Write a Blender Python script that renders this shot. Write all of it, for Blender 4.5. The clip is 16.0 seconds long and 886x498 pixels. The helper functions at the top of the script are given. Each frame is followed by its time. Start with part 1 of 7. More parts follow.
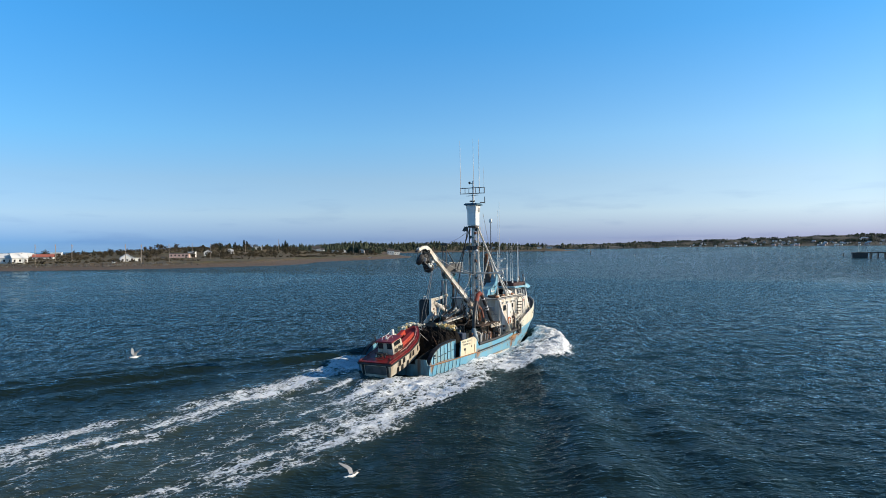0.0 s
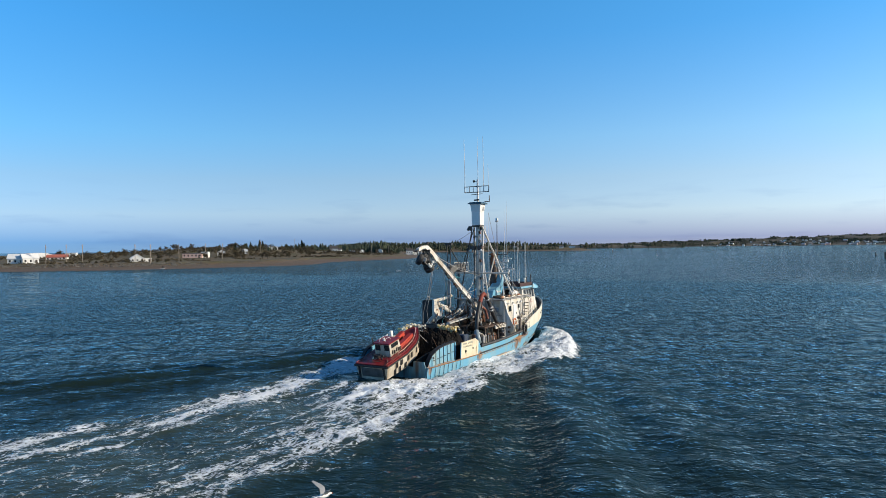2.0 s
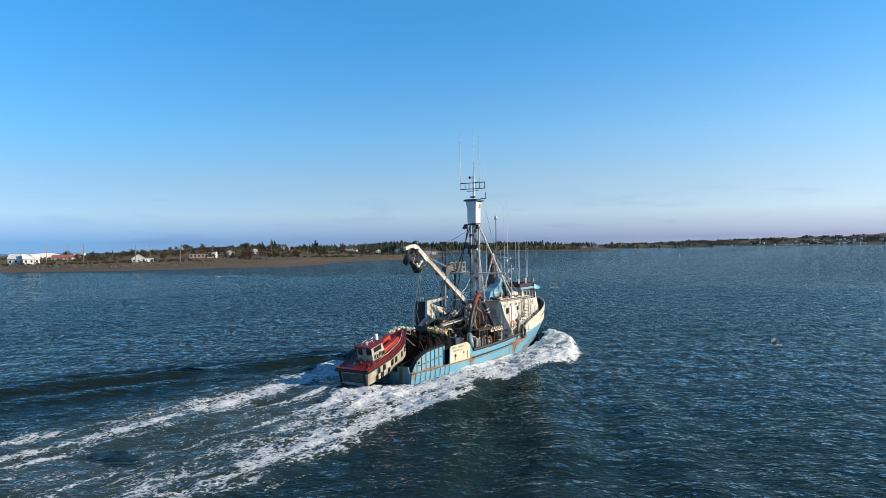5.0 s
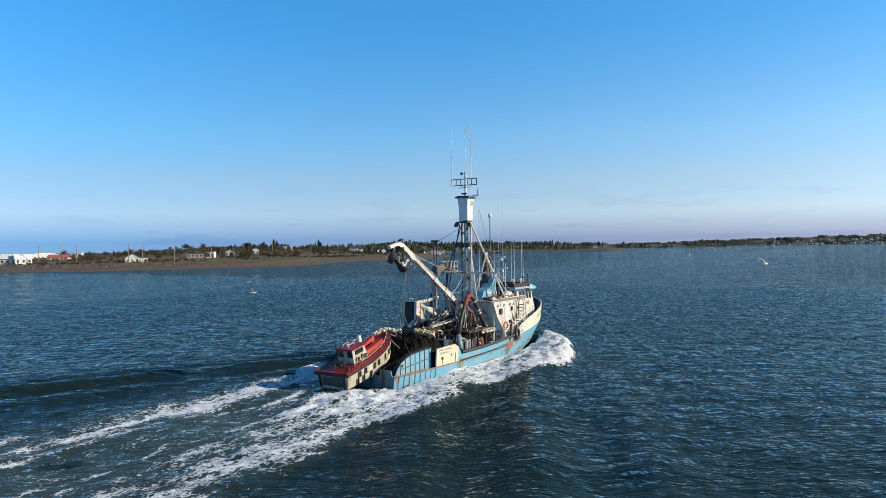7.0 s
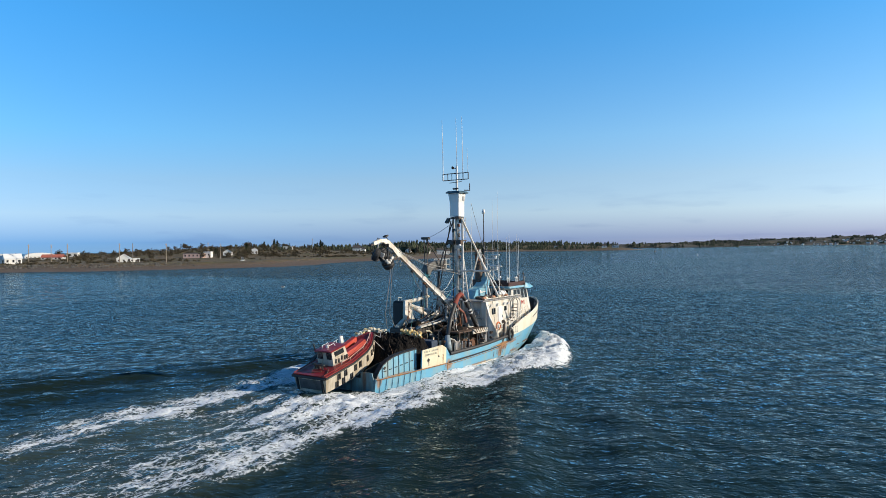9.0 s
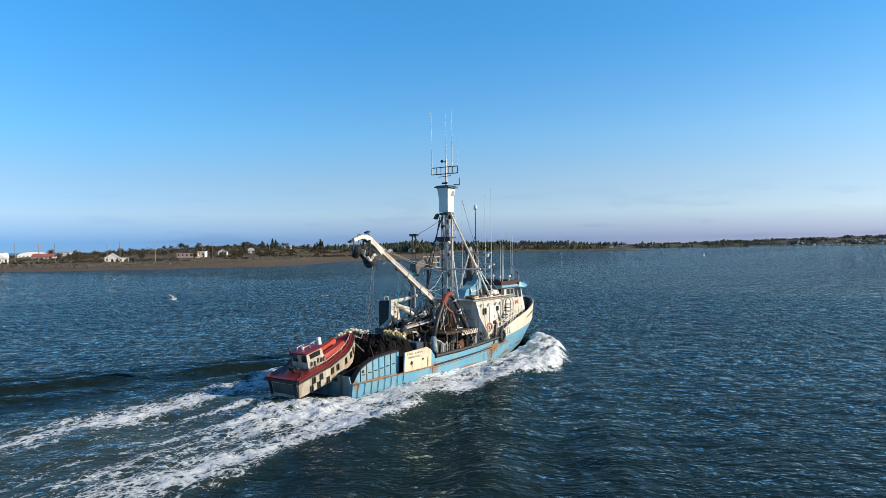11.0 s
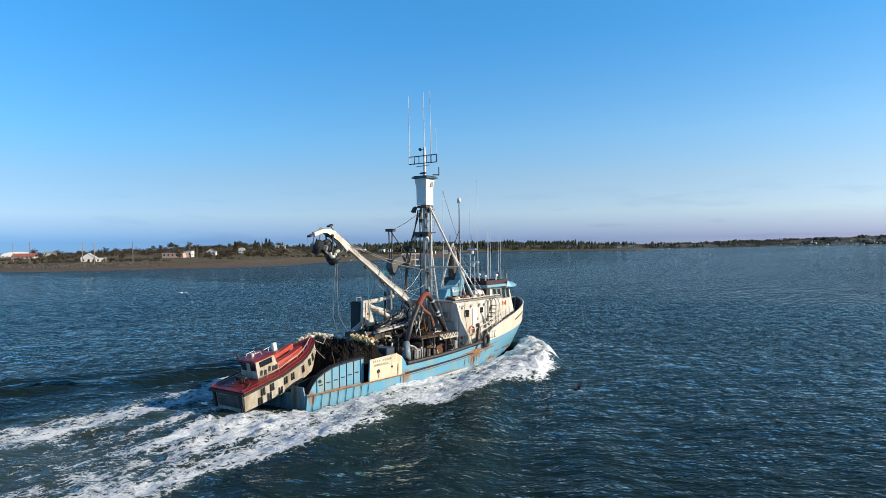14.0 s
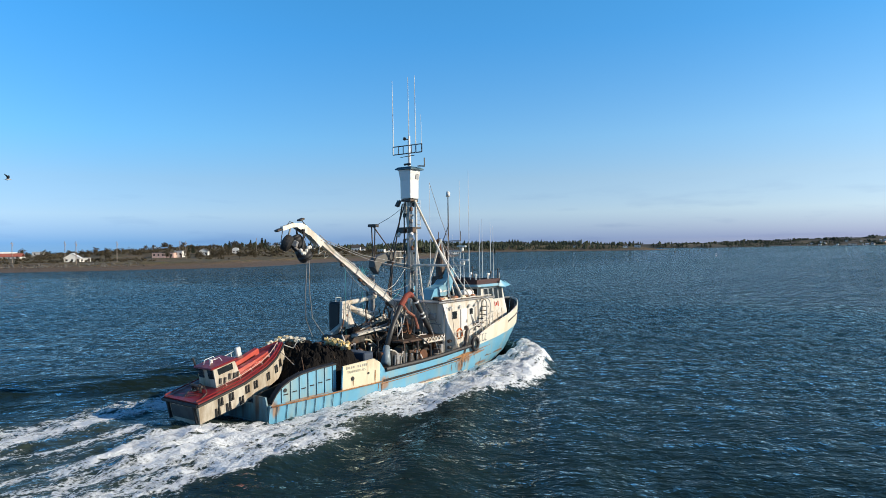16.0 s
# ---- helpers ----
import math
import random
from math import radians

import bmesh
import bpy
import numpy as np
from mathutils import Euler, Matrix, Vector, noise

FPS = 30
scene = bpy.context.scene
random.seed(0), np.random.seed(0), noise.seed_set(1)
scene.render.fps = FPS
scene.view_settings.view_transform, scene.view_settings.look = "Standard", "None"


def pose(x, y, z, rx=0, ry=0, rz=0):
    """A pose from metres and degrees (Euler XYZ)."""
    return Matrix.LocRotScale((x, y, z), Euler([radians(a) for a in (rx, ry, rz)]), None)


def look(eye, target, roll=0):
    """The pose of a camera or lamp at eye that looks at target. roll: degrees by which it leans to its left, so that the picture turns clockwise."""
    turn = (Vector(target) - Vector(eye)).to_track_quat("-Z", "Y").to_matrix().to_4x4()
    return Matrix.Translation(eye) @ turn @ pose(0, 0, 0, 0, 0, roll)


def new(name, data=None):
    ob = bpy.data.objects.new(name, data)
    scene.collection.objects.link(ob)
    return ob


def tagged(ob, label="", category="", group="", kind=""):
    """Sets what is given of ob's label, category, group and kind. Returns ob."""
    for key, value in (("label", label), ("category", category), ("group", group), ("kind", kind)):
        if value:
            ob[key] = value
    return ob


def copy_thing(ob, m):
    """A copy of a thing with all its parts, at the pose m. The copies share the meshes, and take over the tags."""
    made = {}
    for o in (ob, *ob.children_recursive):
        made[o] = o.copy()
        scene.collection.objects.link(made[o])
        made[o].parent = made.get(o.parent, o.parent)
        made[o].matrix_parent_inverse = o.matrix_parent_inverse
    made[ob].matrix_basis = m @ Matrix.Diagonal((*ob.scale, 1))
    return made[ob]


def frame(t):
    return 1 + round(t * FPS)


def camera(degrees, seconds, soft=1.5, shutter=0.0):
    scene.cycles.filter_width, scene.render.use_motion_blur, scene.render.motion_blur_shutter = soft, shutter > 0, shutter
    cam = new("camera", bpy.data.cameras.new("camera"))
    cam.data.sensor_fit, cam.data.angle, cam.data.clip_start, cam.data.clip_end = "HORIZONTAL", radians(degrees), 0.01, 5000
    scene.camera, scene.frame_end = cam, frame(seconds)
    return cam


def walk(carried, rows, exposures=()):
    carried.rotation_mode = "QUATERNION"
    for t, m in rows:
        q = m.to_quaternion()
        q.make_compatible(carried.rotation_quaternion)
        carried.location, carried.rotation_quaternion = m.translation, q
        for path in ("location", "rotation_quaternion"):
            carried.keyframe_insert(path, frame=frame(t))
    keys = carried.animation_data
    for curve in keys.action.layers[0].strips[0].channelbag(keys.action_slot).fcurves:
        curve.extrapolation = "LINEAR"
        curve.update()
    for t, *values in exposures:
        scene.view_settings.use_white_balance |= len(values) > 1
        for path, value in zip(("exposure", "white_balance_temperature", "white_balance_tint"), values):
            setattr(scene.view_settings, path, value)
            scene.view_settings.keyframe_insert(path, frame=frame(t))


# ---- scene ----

SECONDS = 16.0
SPEED = 4.84  # metres a second through the water, along +x

# seconds, x, y, z, heading, tilt, roll
CAMERA_ROWS = [
    (0.0, -42.48, -26.92, 9.67, 28.00, -0.12, -0.53),
    (0.5, -39.65, -27.23, 9.66, 28.52, -0.13, -0.56),
    (1.0, -36.78, -27.51, 9.66, 29.04, -0.12, -0.58),
    (1.5, -33.88, -27.78, 9.67, 29.56, -0.13, -0.60),
    (2.0, -30.97, -28.03, 9.66, 30.05, -0.13, -0.61),
    (2.5, -28.02, -28.29, 9.64, 30.49, -0.13, -0.62),
    (3.0, -25.02, -28.50, 9.63, 30.93, -0.12, -0.63),
    (3.5, -21.99, -28.69, 9.63, 31.31, -0.12, -0.64),
    (4.0, -18.94, -28.84, 9.62, 31.64, -0.12, -0.65),
    (6.5, -3.62, -29.56, 9.48, 33.10, -0.13, -0.67),
    (7.0, -0.51, -29.63, 9.44, 33.31, -0.13, -0.67),
    (7.5, 2.57, -29.69, 9.38, 33.53, -0.13, -0.67),
    (8.0, 5.69, -29.73, 9.33, 33.76, -0.12, -0.66),
    (8.5, 8.80, -29.77, 9.27, 34.00, -0.11, -0.66),
    (9.0, 11.89, -29.83, 9.18, 34.23, -0.11, -0.65),
    (11.5, 27.68, -29.73, 8.91, 35.15, -0.12, -0.60),
    (12.0, 30.91, -29.65, 8.86, 35.30, -0.12, -0.61),
    (12.5, 34.16, -29.57, 8.82, 35.45, -0.12, -0.62),
    (13.0, 37.42, -29.44, 8.77, 35.59, -0.11, -0.61),
    (13.5, 40.68, -29.28, 8.71, 35.72, -0.11, -0.61),
    (14.0, 43.96, -29.13, 8.65, 35.89, -0.11, -0.60),
    (14.5, 47.26, -28.96, 8.60, 36.03, -0.10, -0.60),
    (15.0, 50.56, -28.75, 8.54, 36.17, -0.10, -0.61),
    (15.5, 53.89, -28.54, 8.47, 36.31, -0.09, -0.61),
    (16.0, 57.20, -28.32, 8.40, 36.53, -0.09, -0.60),
]


def camera_pose(x, y, z, heading, tilt, roll):
    return pose(x, y, z, 90 + tilt, 0, heading - 90) @ pose(0, 0, 0, 0, 0, roll)


cam = camera(67.2, SECONDS, soft=0.8)
walk(cam, [(t, camera_pose(*r)) for t, *r in CAMERA_ROWS], exposures=[(0.0, 0.3), (16.0, 0.3)])

# ---- world and sun ----
SUN_ELEVATION, SUN_AZIMUTH = 24.0, -61.0  # degrees; azimuth from +x, counter-clockwise
world = bpy.data.worlds.new("world")
scene.world = world
world.use_nodes = True
wn, wl = world.node_tree.nodes, world.node_tree.links
sky = wn.new("ShaderNodeTexSky")
sky.sky_type, sky.sun_disc = "NISHITA", False
sky.sun_elevation, sky.sun_rotation = radians(SUN_ELEVATION), radians(90 - SUN_AZIMUTH)
sky.air_density, sky.dust_density, sky.ozone_density, sky.altitude = 1.0, 0.0, 1.6, 0
# the clear winter sky: bluer away from the sun, paler and warmer towards it
wdir = wn.new("ShaderNodeTexCoord").outputs["Generated"]
height = wn.new("ShaderNodeSeparateXYZ")
wl.new(wdir, height.inputs[0])


def sky_ramp(*stops):
    r = wn.new("ShaderNodeValToRGB")
    while len(r.color_ramp.elements) < len(stops):
        r.color_ramp.elements.new(0.5)
    for stop, (at, colour) in zip(r.color_ramp.elements, stops):
        stop.position, stop.color = at, (*colour, 1)
    wl.new(height.outputs["Z"], r.inputs["Fac"])
    return r.outputs["Color"]


def sky_mix(kind, fac, a_side, b_side):
    m = wn.new("ShaderNodeMix")
    m.data_type, m.blend_type = "RGBA", kind
    for socket, value in ((m.inputs["Factor"], fac), (m.inputs["A"], a_side), (m.inputs["B"], b_side)):
        if isinstance(value, (float, tuple)):
            socket.default_value = value
        else:
            wl.new(value, socket)
    return m.outputs["Result"]


away = sky_ramp((0.012, (0.095, 0.225, 0.64)), (0.05, (0.29, 0.385, 0.62)), (0.10, (0.31, 0.43, 0.60)), (0.16, (0.26, 0.52, 0.72)), (0.30, (0.19, 0.61, 0.90)), (0.38, (0.19, 0.65, 0.92)), (0.62, (0.13, 0.33, 0.46)), (0.88, (0.07, 0.12, 0.17)))
towards = sky_ramp((0.012, (0.205, 0.24, 0.54)), (0.05, (0.44, 0.48, 0.65)), (0.10, (0.49, 0.53, 0.63)), (0.16, (0.46, 0.60, 0.71)), (0.30, (0.25, 0.60, 0.81)), (0.38, (0.22, 0.64, 0.86)), (0.62, (0.14, 0.33, 0.45)), (0.88, (0.07, 0.12, 0.17)))
facing = wn.new("ShaderNodeVectorMath")
facing.operation = "DOT_PRODUCT"
wl.new(wdir, facing.inputs[0])
facing.inputs[1].default_value = (math.cos(radians(SUN_AZIMUTH)), math.sin(radians(SUN_AZIMUTH)), 0)
side_of = wn.new("ShaderNodeMapRange")
side_of.inputs["From Min"].default_value, side_of.inputs["From Max"].default_value = -0.55, 0.60
wl.new(facing.outputs["Value"], side_of.inputs["Value"])
last = sky_mix("MULTIPLY", 1.0, sky.outputs["Color"], sky_mix("MIX", side_of.outputs["Result"], away, towards))
last = sky_mix("MULTIPLY", 1.0, last, (1.5, 1.5, 1.5, 1))
glare = wn.new("ShaderNodeMapRange")
glare.inputs["From Min"].default_value, glare.inputs["From Max"].default_value = 0.55, 0.95
glare.inputs["To Min"].default_value, glare.inputs["To Max"].default_value = 1.0, 0.30
wl.new(facing.outputs["Value"], glare.inputs["Value"])
last = sky_mix("MULTIPLY", 1.0, last, glare.outputs["Result"])
# thin broken cloud low over the horizon
stretch = wn.new("ShaderNodeMapping")
stretch.inputs["Scale"].default_value = (9, 9, 60)
wl.new(wdir, stretch.inputs["Vector"])
wisps = wn.new("ShaderNodeTexNoise")
wisps.inputs["Scale"].default_value, wisps.inputs["Detail"].default_value = 1.0, 5.0
wl.new(stretch.outputs["Vector"], wisps.inputs["Vector"])
thin = wn.new("ShaderNodeMapRange")
thin.inputs["From Min"].default_value, thin.inputs["From Max"].default_value, thin.inputs["To Max"].default_value = 0.55, 0.75, 0.5
wl.new(wisps.outputs["Fac"], thin.inputs["Value"])
low = sky_ramp((0.0, (1, 1, 1)), (0.06, (1, 1, 1)), (0.10, (0, 0, 0)))
cloud = wn.new("ShaderNodeMath")
cloud.operation = "MULTIPLY"
wl.new(thin.outputs["Result"], cloud.inputs[0])
wl.new(low, cloud.inputs[1])
last = sky_mix("MULTIPLY", cloud.outputs[0], last, (0.72, 0.76, 0.86, 1))
wl.new(last, wn["Background"].inputs["Color"])
wn["Background"].inputs["Strength"].default_value = 0.128
sun_data = bpy.data.lights.new("sun", "SUN")
sun_data.energy, sun_data.angle, sun_data.color = 5.0, radians(0.53), (1.0, 0.88, 0.70)
sun = new("sun", sun_data)
sun_way = Vector((math.cos(radians(SUN_AZIMUTH)) * math.cos(radians(SUN_ELEVATION)), math.sin(radians(SUN_AZIMUTH)) * math.cos(radians(SUN_ELEVATION)), math.sin(radians(SUN_ELEVATION))))
sun.matrix_world = look(sun_way * 400, (0, 0, 0))


# ---- materials ----
def nodes_of(name):
    m = bpy.data.materials.new(name)
    m.use_nodes = True
    n, l = m.node_tree.nodes, m.node_tree.links
    return m, n, l, n["Principled BSDF"]


def put(node, **values):
    for key, value in values.items():
        node.inputs[key.replace("_", " ")].default_value = value
    return node


def noise_of(n, l, vector, scale, detail=4.0, rough=0.55):
    t = put(n.new("ShaderNodeTexNoise"), Scale=scale, Detail=detail, Roughness=rough)
    l.new(vector, t.inputs["Vector"])
    return t.outputs["Fac"]


def ramp_of(n, l, fac, *stops):
    r = n.new("ShaderNodeValToRGB")
    while len(r.color_ramp.elements) < len(stops):
        r.color_ramp.elements.new(0.5)
    for e, (at, colour) in zip(r.color_ramp.elements, stops):
        e.position = at
        e.color = (*colour, 1) if len(colour) == 3 else colour
    l.new(fac, r.inputs["Fac"])
    return r.outputs["Color"]


def mixed(n, l, fac, a, b):
    m = n.new("ShaderNodeMix")
    m.data_type = "RGBA"
    for socket, value in ((m.inputs["Factor"], fac), (m.inputs["A"], a), (m.inputs["B"], b)):
        if isinstance(value, (int, float)):
            socket.default_value = value
        elif isinstance(value, tuple):
            socket.default_value = (*value, 1)
        else:
            l.new(value, socket)
    return m.outputs["Result"]


def maths(n, l, op, a, b=0.5):
    m = n.new("ShaderNodeMath")
    m.operation = op
    for socket, value in ((m.inputs[0], a), (m.inputs[1], b)):
        if isinstance(value, (int, float)):
            socket.default_value = value
        else:
            l.new(value, socket)
    return m.outputs[0]


def surface(name, colour, rough=0.6, metal=0.0, vary=0.25, grain=6.0, dirt=None, dirt_amount=0.3, dirt_scale=1.2, bump=0.15, streak=False, rust=0.0, spread=0.0):
    """A weathered surface: base colour, fine grain, stains and wear with shapes of their own."""
    m, n, l, b = nodes_of(name)
    c = n.new("ShaderNodeTexCoord").outputs["Object"]
    fine = noise_of(n, l, c, grain, 6.0, 0.6)
    dark = tuple(v * (1 - vary) for v in colour)
    light = tuple(min(1, v * (1 + vary * 0.6)) for v in colour)
    out = mixed(n, l, fine, dark, light)
    if dirt:
        v = c
        if streak:
            mp = put(n.new("ShaderNodeMapping"), Scale=(1.0, 1.0, 0.16))
            l.new(c, mp.inputs["Vector"])
            v = mp.outputs["Vector"]
        big = noise_of(n, l, v, dirt_scale, 5.0, 0.65)
        mask = ramp_of(n, l, big, (0.62 - dirt_amount * 0.45, (0, 0, 0)), (0.80 - dirt_amount * 0.35, (1, 1, 1)))
        out = mixed(n, l, mask, out, dirt)
    if rust:
        mp = put(n.new("ShaderNodeMapping"), Scale=(1.0, 1.0, 0.22), Location=(3.1, 1.7, 0.4))
        l.new(c, mp.inputs["Vector"])
        spots = noise_of(n, l, mp.outputs["Vector"], 1.7, 7.0, 0.7)
        mask = ramp_of(n, l, spots, (0.70 - rust * 0.2, (0, 0, 0)), (0.76 - rust * 0.2, (1, 1, 1)))
        out = mixed(n, l, mask, out, (0.16, 0.06, 0.022))
    if spread:
        info = n.new("ShaderNodeObjectInfo").outputs["Random"]
        geo = n.new("ShaderNodeNewGeometry").outputs["Random Per Island"]
        r = maths(n, l, "MULTIPLY_ADD", maths(n, l, "FRACT", maths(n, l, "ADD", info, geo)), spread)
        r.node.inputs[2].default_value = 1 - spread / 2
        hs = n.new("ShaderNodeHueSaturation")
        l.new(out, hs.inputs["Color"])
        l.new(r, hs.inputs["Value"])
        out = hs.outputs["Color"]
    l.new(out, b.inputs["Base Color"])
    b.inputs["Metallic"].default_value = metal
    rr = ramp_of(n, l, fine, (0.3, (max(0.05, rough - 0.12),) * 3), (0.7, (min(1, rough + 0.12),) * 3))
    l.new(rr, b.inputs["Roughness"])
    if bump:
        bp = put(n.new("ShaderNodeBump"), Strength=bump, Distance=0.03)
        l.new(fine, bp.inputs["Height"])
        l.new(bp.outputs["Normal"], b.inputs["Normal"])
    return m


def water(name, foamy=False):
    """Sea water with wind ripples that lie still in the world; the wake adds foam by its own density."""
    m, n, l, b = nodes_of(name)
    where = n.new("ShaderNodeNewGeometry").outputs["Position"]

    def turned(degrees, sx, sy):
        mp = put(n.new("ShaderNodeMapping"), Rotation=(0, 0, radians(degrees)), Scale=(sx, sy, 1.0))
        mp.vector_type = "TEXTURE"
        l.new(where, mp.inputs["Vector"])
        return mp.outputs["Vector"]

    small = noise_of(n, l, turned(28, 1, 1.7), 2.7, 3.0, 0.6)
    mid = noise_of(n, l, turned(40, 1, 2.2), 1.0, 3.0, 0.55)
    big = noise_of(n, l, turned(20, 1, 1.8), 0.30, 2.0, 0.5)
    # gusts: patches of rougher and smoother water
    gust = noise_of(n, l, where, 0.012, 4.0, 0.6)
    lane = noise_of(n, l, turned(-25, 160, 18), 1.0, 5.0, 0.62)
    patch = maths(n, l, "MULTIPLY", maths(n, l, "ADD", gust, lane), 0.5)
    strength = maths(n, l, "MULTIPLY_ADD", patch, 2.0)
    strength.node.inputs[2].default_value = -0.05
    # wave height in metres: swell, chop and ripples
    h = maths(n, l, "ADD", maths(n, l, "MULTIPLY", small, 0.12), maths(n, l, "MULTIPLY", mid, 0.20))
    h = maths(n, l, "MULTIPLY", h, strength)
    h = maths(n, l, "ADD", h, maths(n, l, "MULTIPLY", big, 0.32))
    tone = mixed(n, l, ramp_of(n, l, patch, (0.40, (0, 0, 0)), (0.62, (1, 1, 1))), (0.009, 0.016, 0.012), (0.010, 0.024, 0.026))
    n.remove(b)
    out = n["Material Output"]
    body = n.new("ShaderNodeBsdfDiffuse")
    shine = put(n.new("ShaderNodeBsdfGlossy"), Roughness=0.06, Color=(0.76, 0.92, 0.98, 1))
    fr = put(n.new("ShaderNodeFresnel"), IOR=1.333)
    # rough water mirrors far less of the sky at a low angle than a flat sheet
    gloss = ramp_of(n, l, fr.outputs["Fac"], (0.02, (0.02,) * 3), (0.14, (0.05,) * 3), (0.27, (0.11,) * 3), (0.50, (0.27,) * 3), (1.0, (0.72,) * 3))
    # cat's-paws: small ruffled and slick patches
    paws = noise_of(n, l, turned(33, 2.0, 0.75), 1.0, 6.0, 0.7)
    ruffle = ramp_of(n, l, paws, (0.36, (0.55,) * 3), (0.51, (0.97,) * 3), (0.66, (1.5,) * 3))
    gloss = maths(n, l, "MULTIPLY", gloss, ruffle)
    both = n.new("ShaderNodeMixShader")
    l.new(gloss, both.inputs["Fac"])
    l.new(body.outputs["BSDF"], both.inputs[1])
    l.new(shine.outputs["BSDF"], both.inputs[2])
    waves = put(n.new("ShaderNodeDisplacement"), Midlevel=0.285, Scale=1.0)
    l.new(h, waves.inputs["Height"])
    l.new(waves.outputs[0], out.inputs["Displacement"])
    m.displacement_method = "BOTH"
    if not foamy:
        l.new(tone, body.inputs["Color"])
        l.new(both.outputs[0], out.inputs["Surface"])
        return m
    at = n.new("ShaderNodeAttribute")
    at.attribute_name = "foam"
    churn = n.new("ShaderNodeAttribute")
    churn.attribute_name = "churn"
    flow = put(n.new("ShaderNodeMapping"), Scale=(0.5, 1.0, 1.0))
    l.new(where, flow.inputs["Vector"])
    lace = noise_of(n, l, flow.outputs["Vector"], 1.3, 10.0, 0.74)
    warp = put(n.new("ShaderNodeTexNoise"), Scale=1.6, Detail=5.0)
    l.new(where, warp.inputs["Vector"])
    add = n.new("ShaderNodeVectorMath")
    l.new(flow.outputs["Vector"], add.inputs[0])
    l.new(warp.outputs["Color"], add.inputs[1])
    webs = []
    for scale, gain in ((1.5, 1.2), (3.6, 1.6)):
        cells = put(n.new("ShaderNodeTexVoronoi"), Scale=scale)
        cells.feature = "DISTANCE_TO_EDGE"
        l.new(add.outputs[0], cells.inputs["Vector"])
        webs.append(maths(n, l, "SUBTRACT", 0.34, maths(n, l, "MULTIPLY", cells.outputs["Distance"], gain)))
    web = maths(n, l, "ADD", maths(n, l, "MULTIPLY", webs[0], 0.52), maths(n, l, "MULTIPLY", webs[1], 0.42))
    crumbs = noise_of(n, l, where, 5.5, 7.0, 0.7)
    pattern = maths(n, l, "ADD", maths(n, l, "ADD", lace, web), maths(n, l, "MULTIPLY", maths(n, l, "SUBTRACT", crumbs, 0.5), 0.8))
    over = maths(n, l, "SUBTRACT", maths(n, l, "ADD", pattern, at.outputs["Fac"]), 1.06)
    foam = ramp_of(n, l, over, (0.0, (0, 0, 0)), (0.05, (0.26,) * 3), (0.13, (0.68,) * 3), (0.28, (1, 1, 1)))
    green = mixed(n, l, churn.outputs["Fac"], tone, (0.034, 0.050, 0.043))
    l.new(green, body.inputs["Color"])
    white = put(n.new("ShaderNodeBsdfDiffuse"), Color=(0.74, 0.79, 0.85, 1))
    fb = put(n.new("ShaderNodeBump"), Distance=0.22, Strength=0.7)
    l.new(maths(n, l, "ADD", lace, maths(n, l, "MULTIPLY", crumbs, 0.5)), fb.inputs["Height"])
    l.new(fb.outputs["Normal"], white.inputs["Normal"])
    whole = n.new("ShaderNodeMixShader")
    l.new(foam, whole.inputs["Fac"])
    l.new(both.outputs[0], whole.inputs[1])
    l.new(white.outputs[0], whole.inputs[2])
    l.new(whole.outputs[0], out.inputs["Surface"])
    return m


BLUE = surface("blue_hull_paint", (0.13, 0.36, 0.52), 0.45, vary=0.14, grain=3.0, dirt=(0.26, 0.34, 0.34), dirt_amount=0.32, dirt_scale=0.9, streak=True, rust=0.16, bump=0.08)
WHITE = surface("white_paint", (0.63, 0.61, 0.57), 0.5, vary=0.12, grain=4.0, dirt=(0.46, 0.38, 0.27), dirt_amount=0.38, dirt_scale=1.3, streak=True, rust=0.03, bump=0.06)
BOW_WHITE = surface("cream_white_bow_paint", (0.68, 0.65, 0.55), 0.45, vary=0.06, grain=3.0, dirt=(0.62, 0.52, 0.36), dirt_amount=0.2, dirt_scale=0.8, streak=True, bump=0.04)


def stains(m, spots):
    """Soft rust blooms on a painted surface, each round a place on the boat (x, z, half width, half height)."""
    n, l, b = m.node_tree.nodes, m.node_tree.links, m.node_tree.nodes["Principled BSDF"]
    c = n.new("ShaderNodeTexCoord").outputs["Object"]
    at = n.new("ShaderNodeSeparateXYZ")
    l.new(c, at.inputs[0])
    mp = put(n.new("ShaderNodeMapping"), Scale=(1.6, 1.0, 0.35))
    l.new(c, mp.inputs["Vector"])
    rag = noise_of(n, l, mp.outputs["Vector"], 2.2, 7.0, 0.7)
    total = None
    for x, z, w, h in spots:
        dx = maths(n, l, "MULTIPLY", maths(n, l, "SUBTRACT", at.outputs["X"], x), 1 / w)
        dz = maths(n, l, "MULTIPLY", maths(n, l, "SUBTRACT", at.outputs["Z"], z), 1 / h)
        r2 = maths(n, l, "ADD", maths(n, l, "MULTIPLY", dx, dx), maths(n, l, "MULTIPLY", dz, dz))
        bloom = maths(n, l, "POWER", 2.718, maths(n, l, "MULTIPLY", r2, -1.0))
        total = bloom if total is None else maths(n, l, "MAXIMUM", total, bloom)
    mask = ramp_of(n, l, maths(n, l, "ADD", maths(n, l, "MULTIPLY", total, 0.55), maths(n, l, "MULTIPLY", rag, 0.7)), (0.58, (0, 0, 0)), (0.80, (0.85,) * 3))
    old = b.inputs["Base Color"].links[0].from_socket
    l.new(mixed(n, l, mask, old, ramp_of(n, l, rag, (0.35, (0.10, 0.045, 0.02)), (0.6, (0.34, 0.19, 0.09)))), b.inputs["Base Color"])


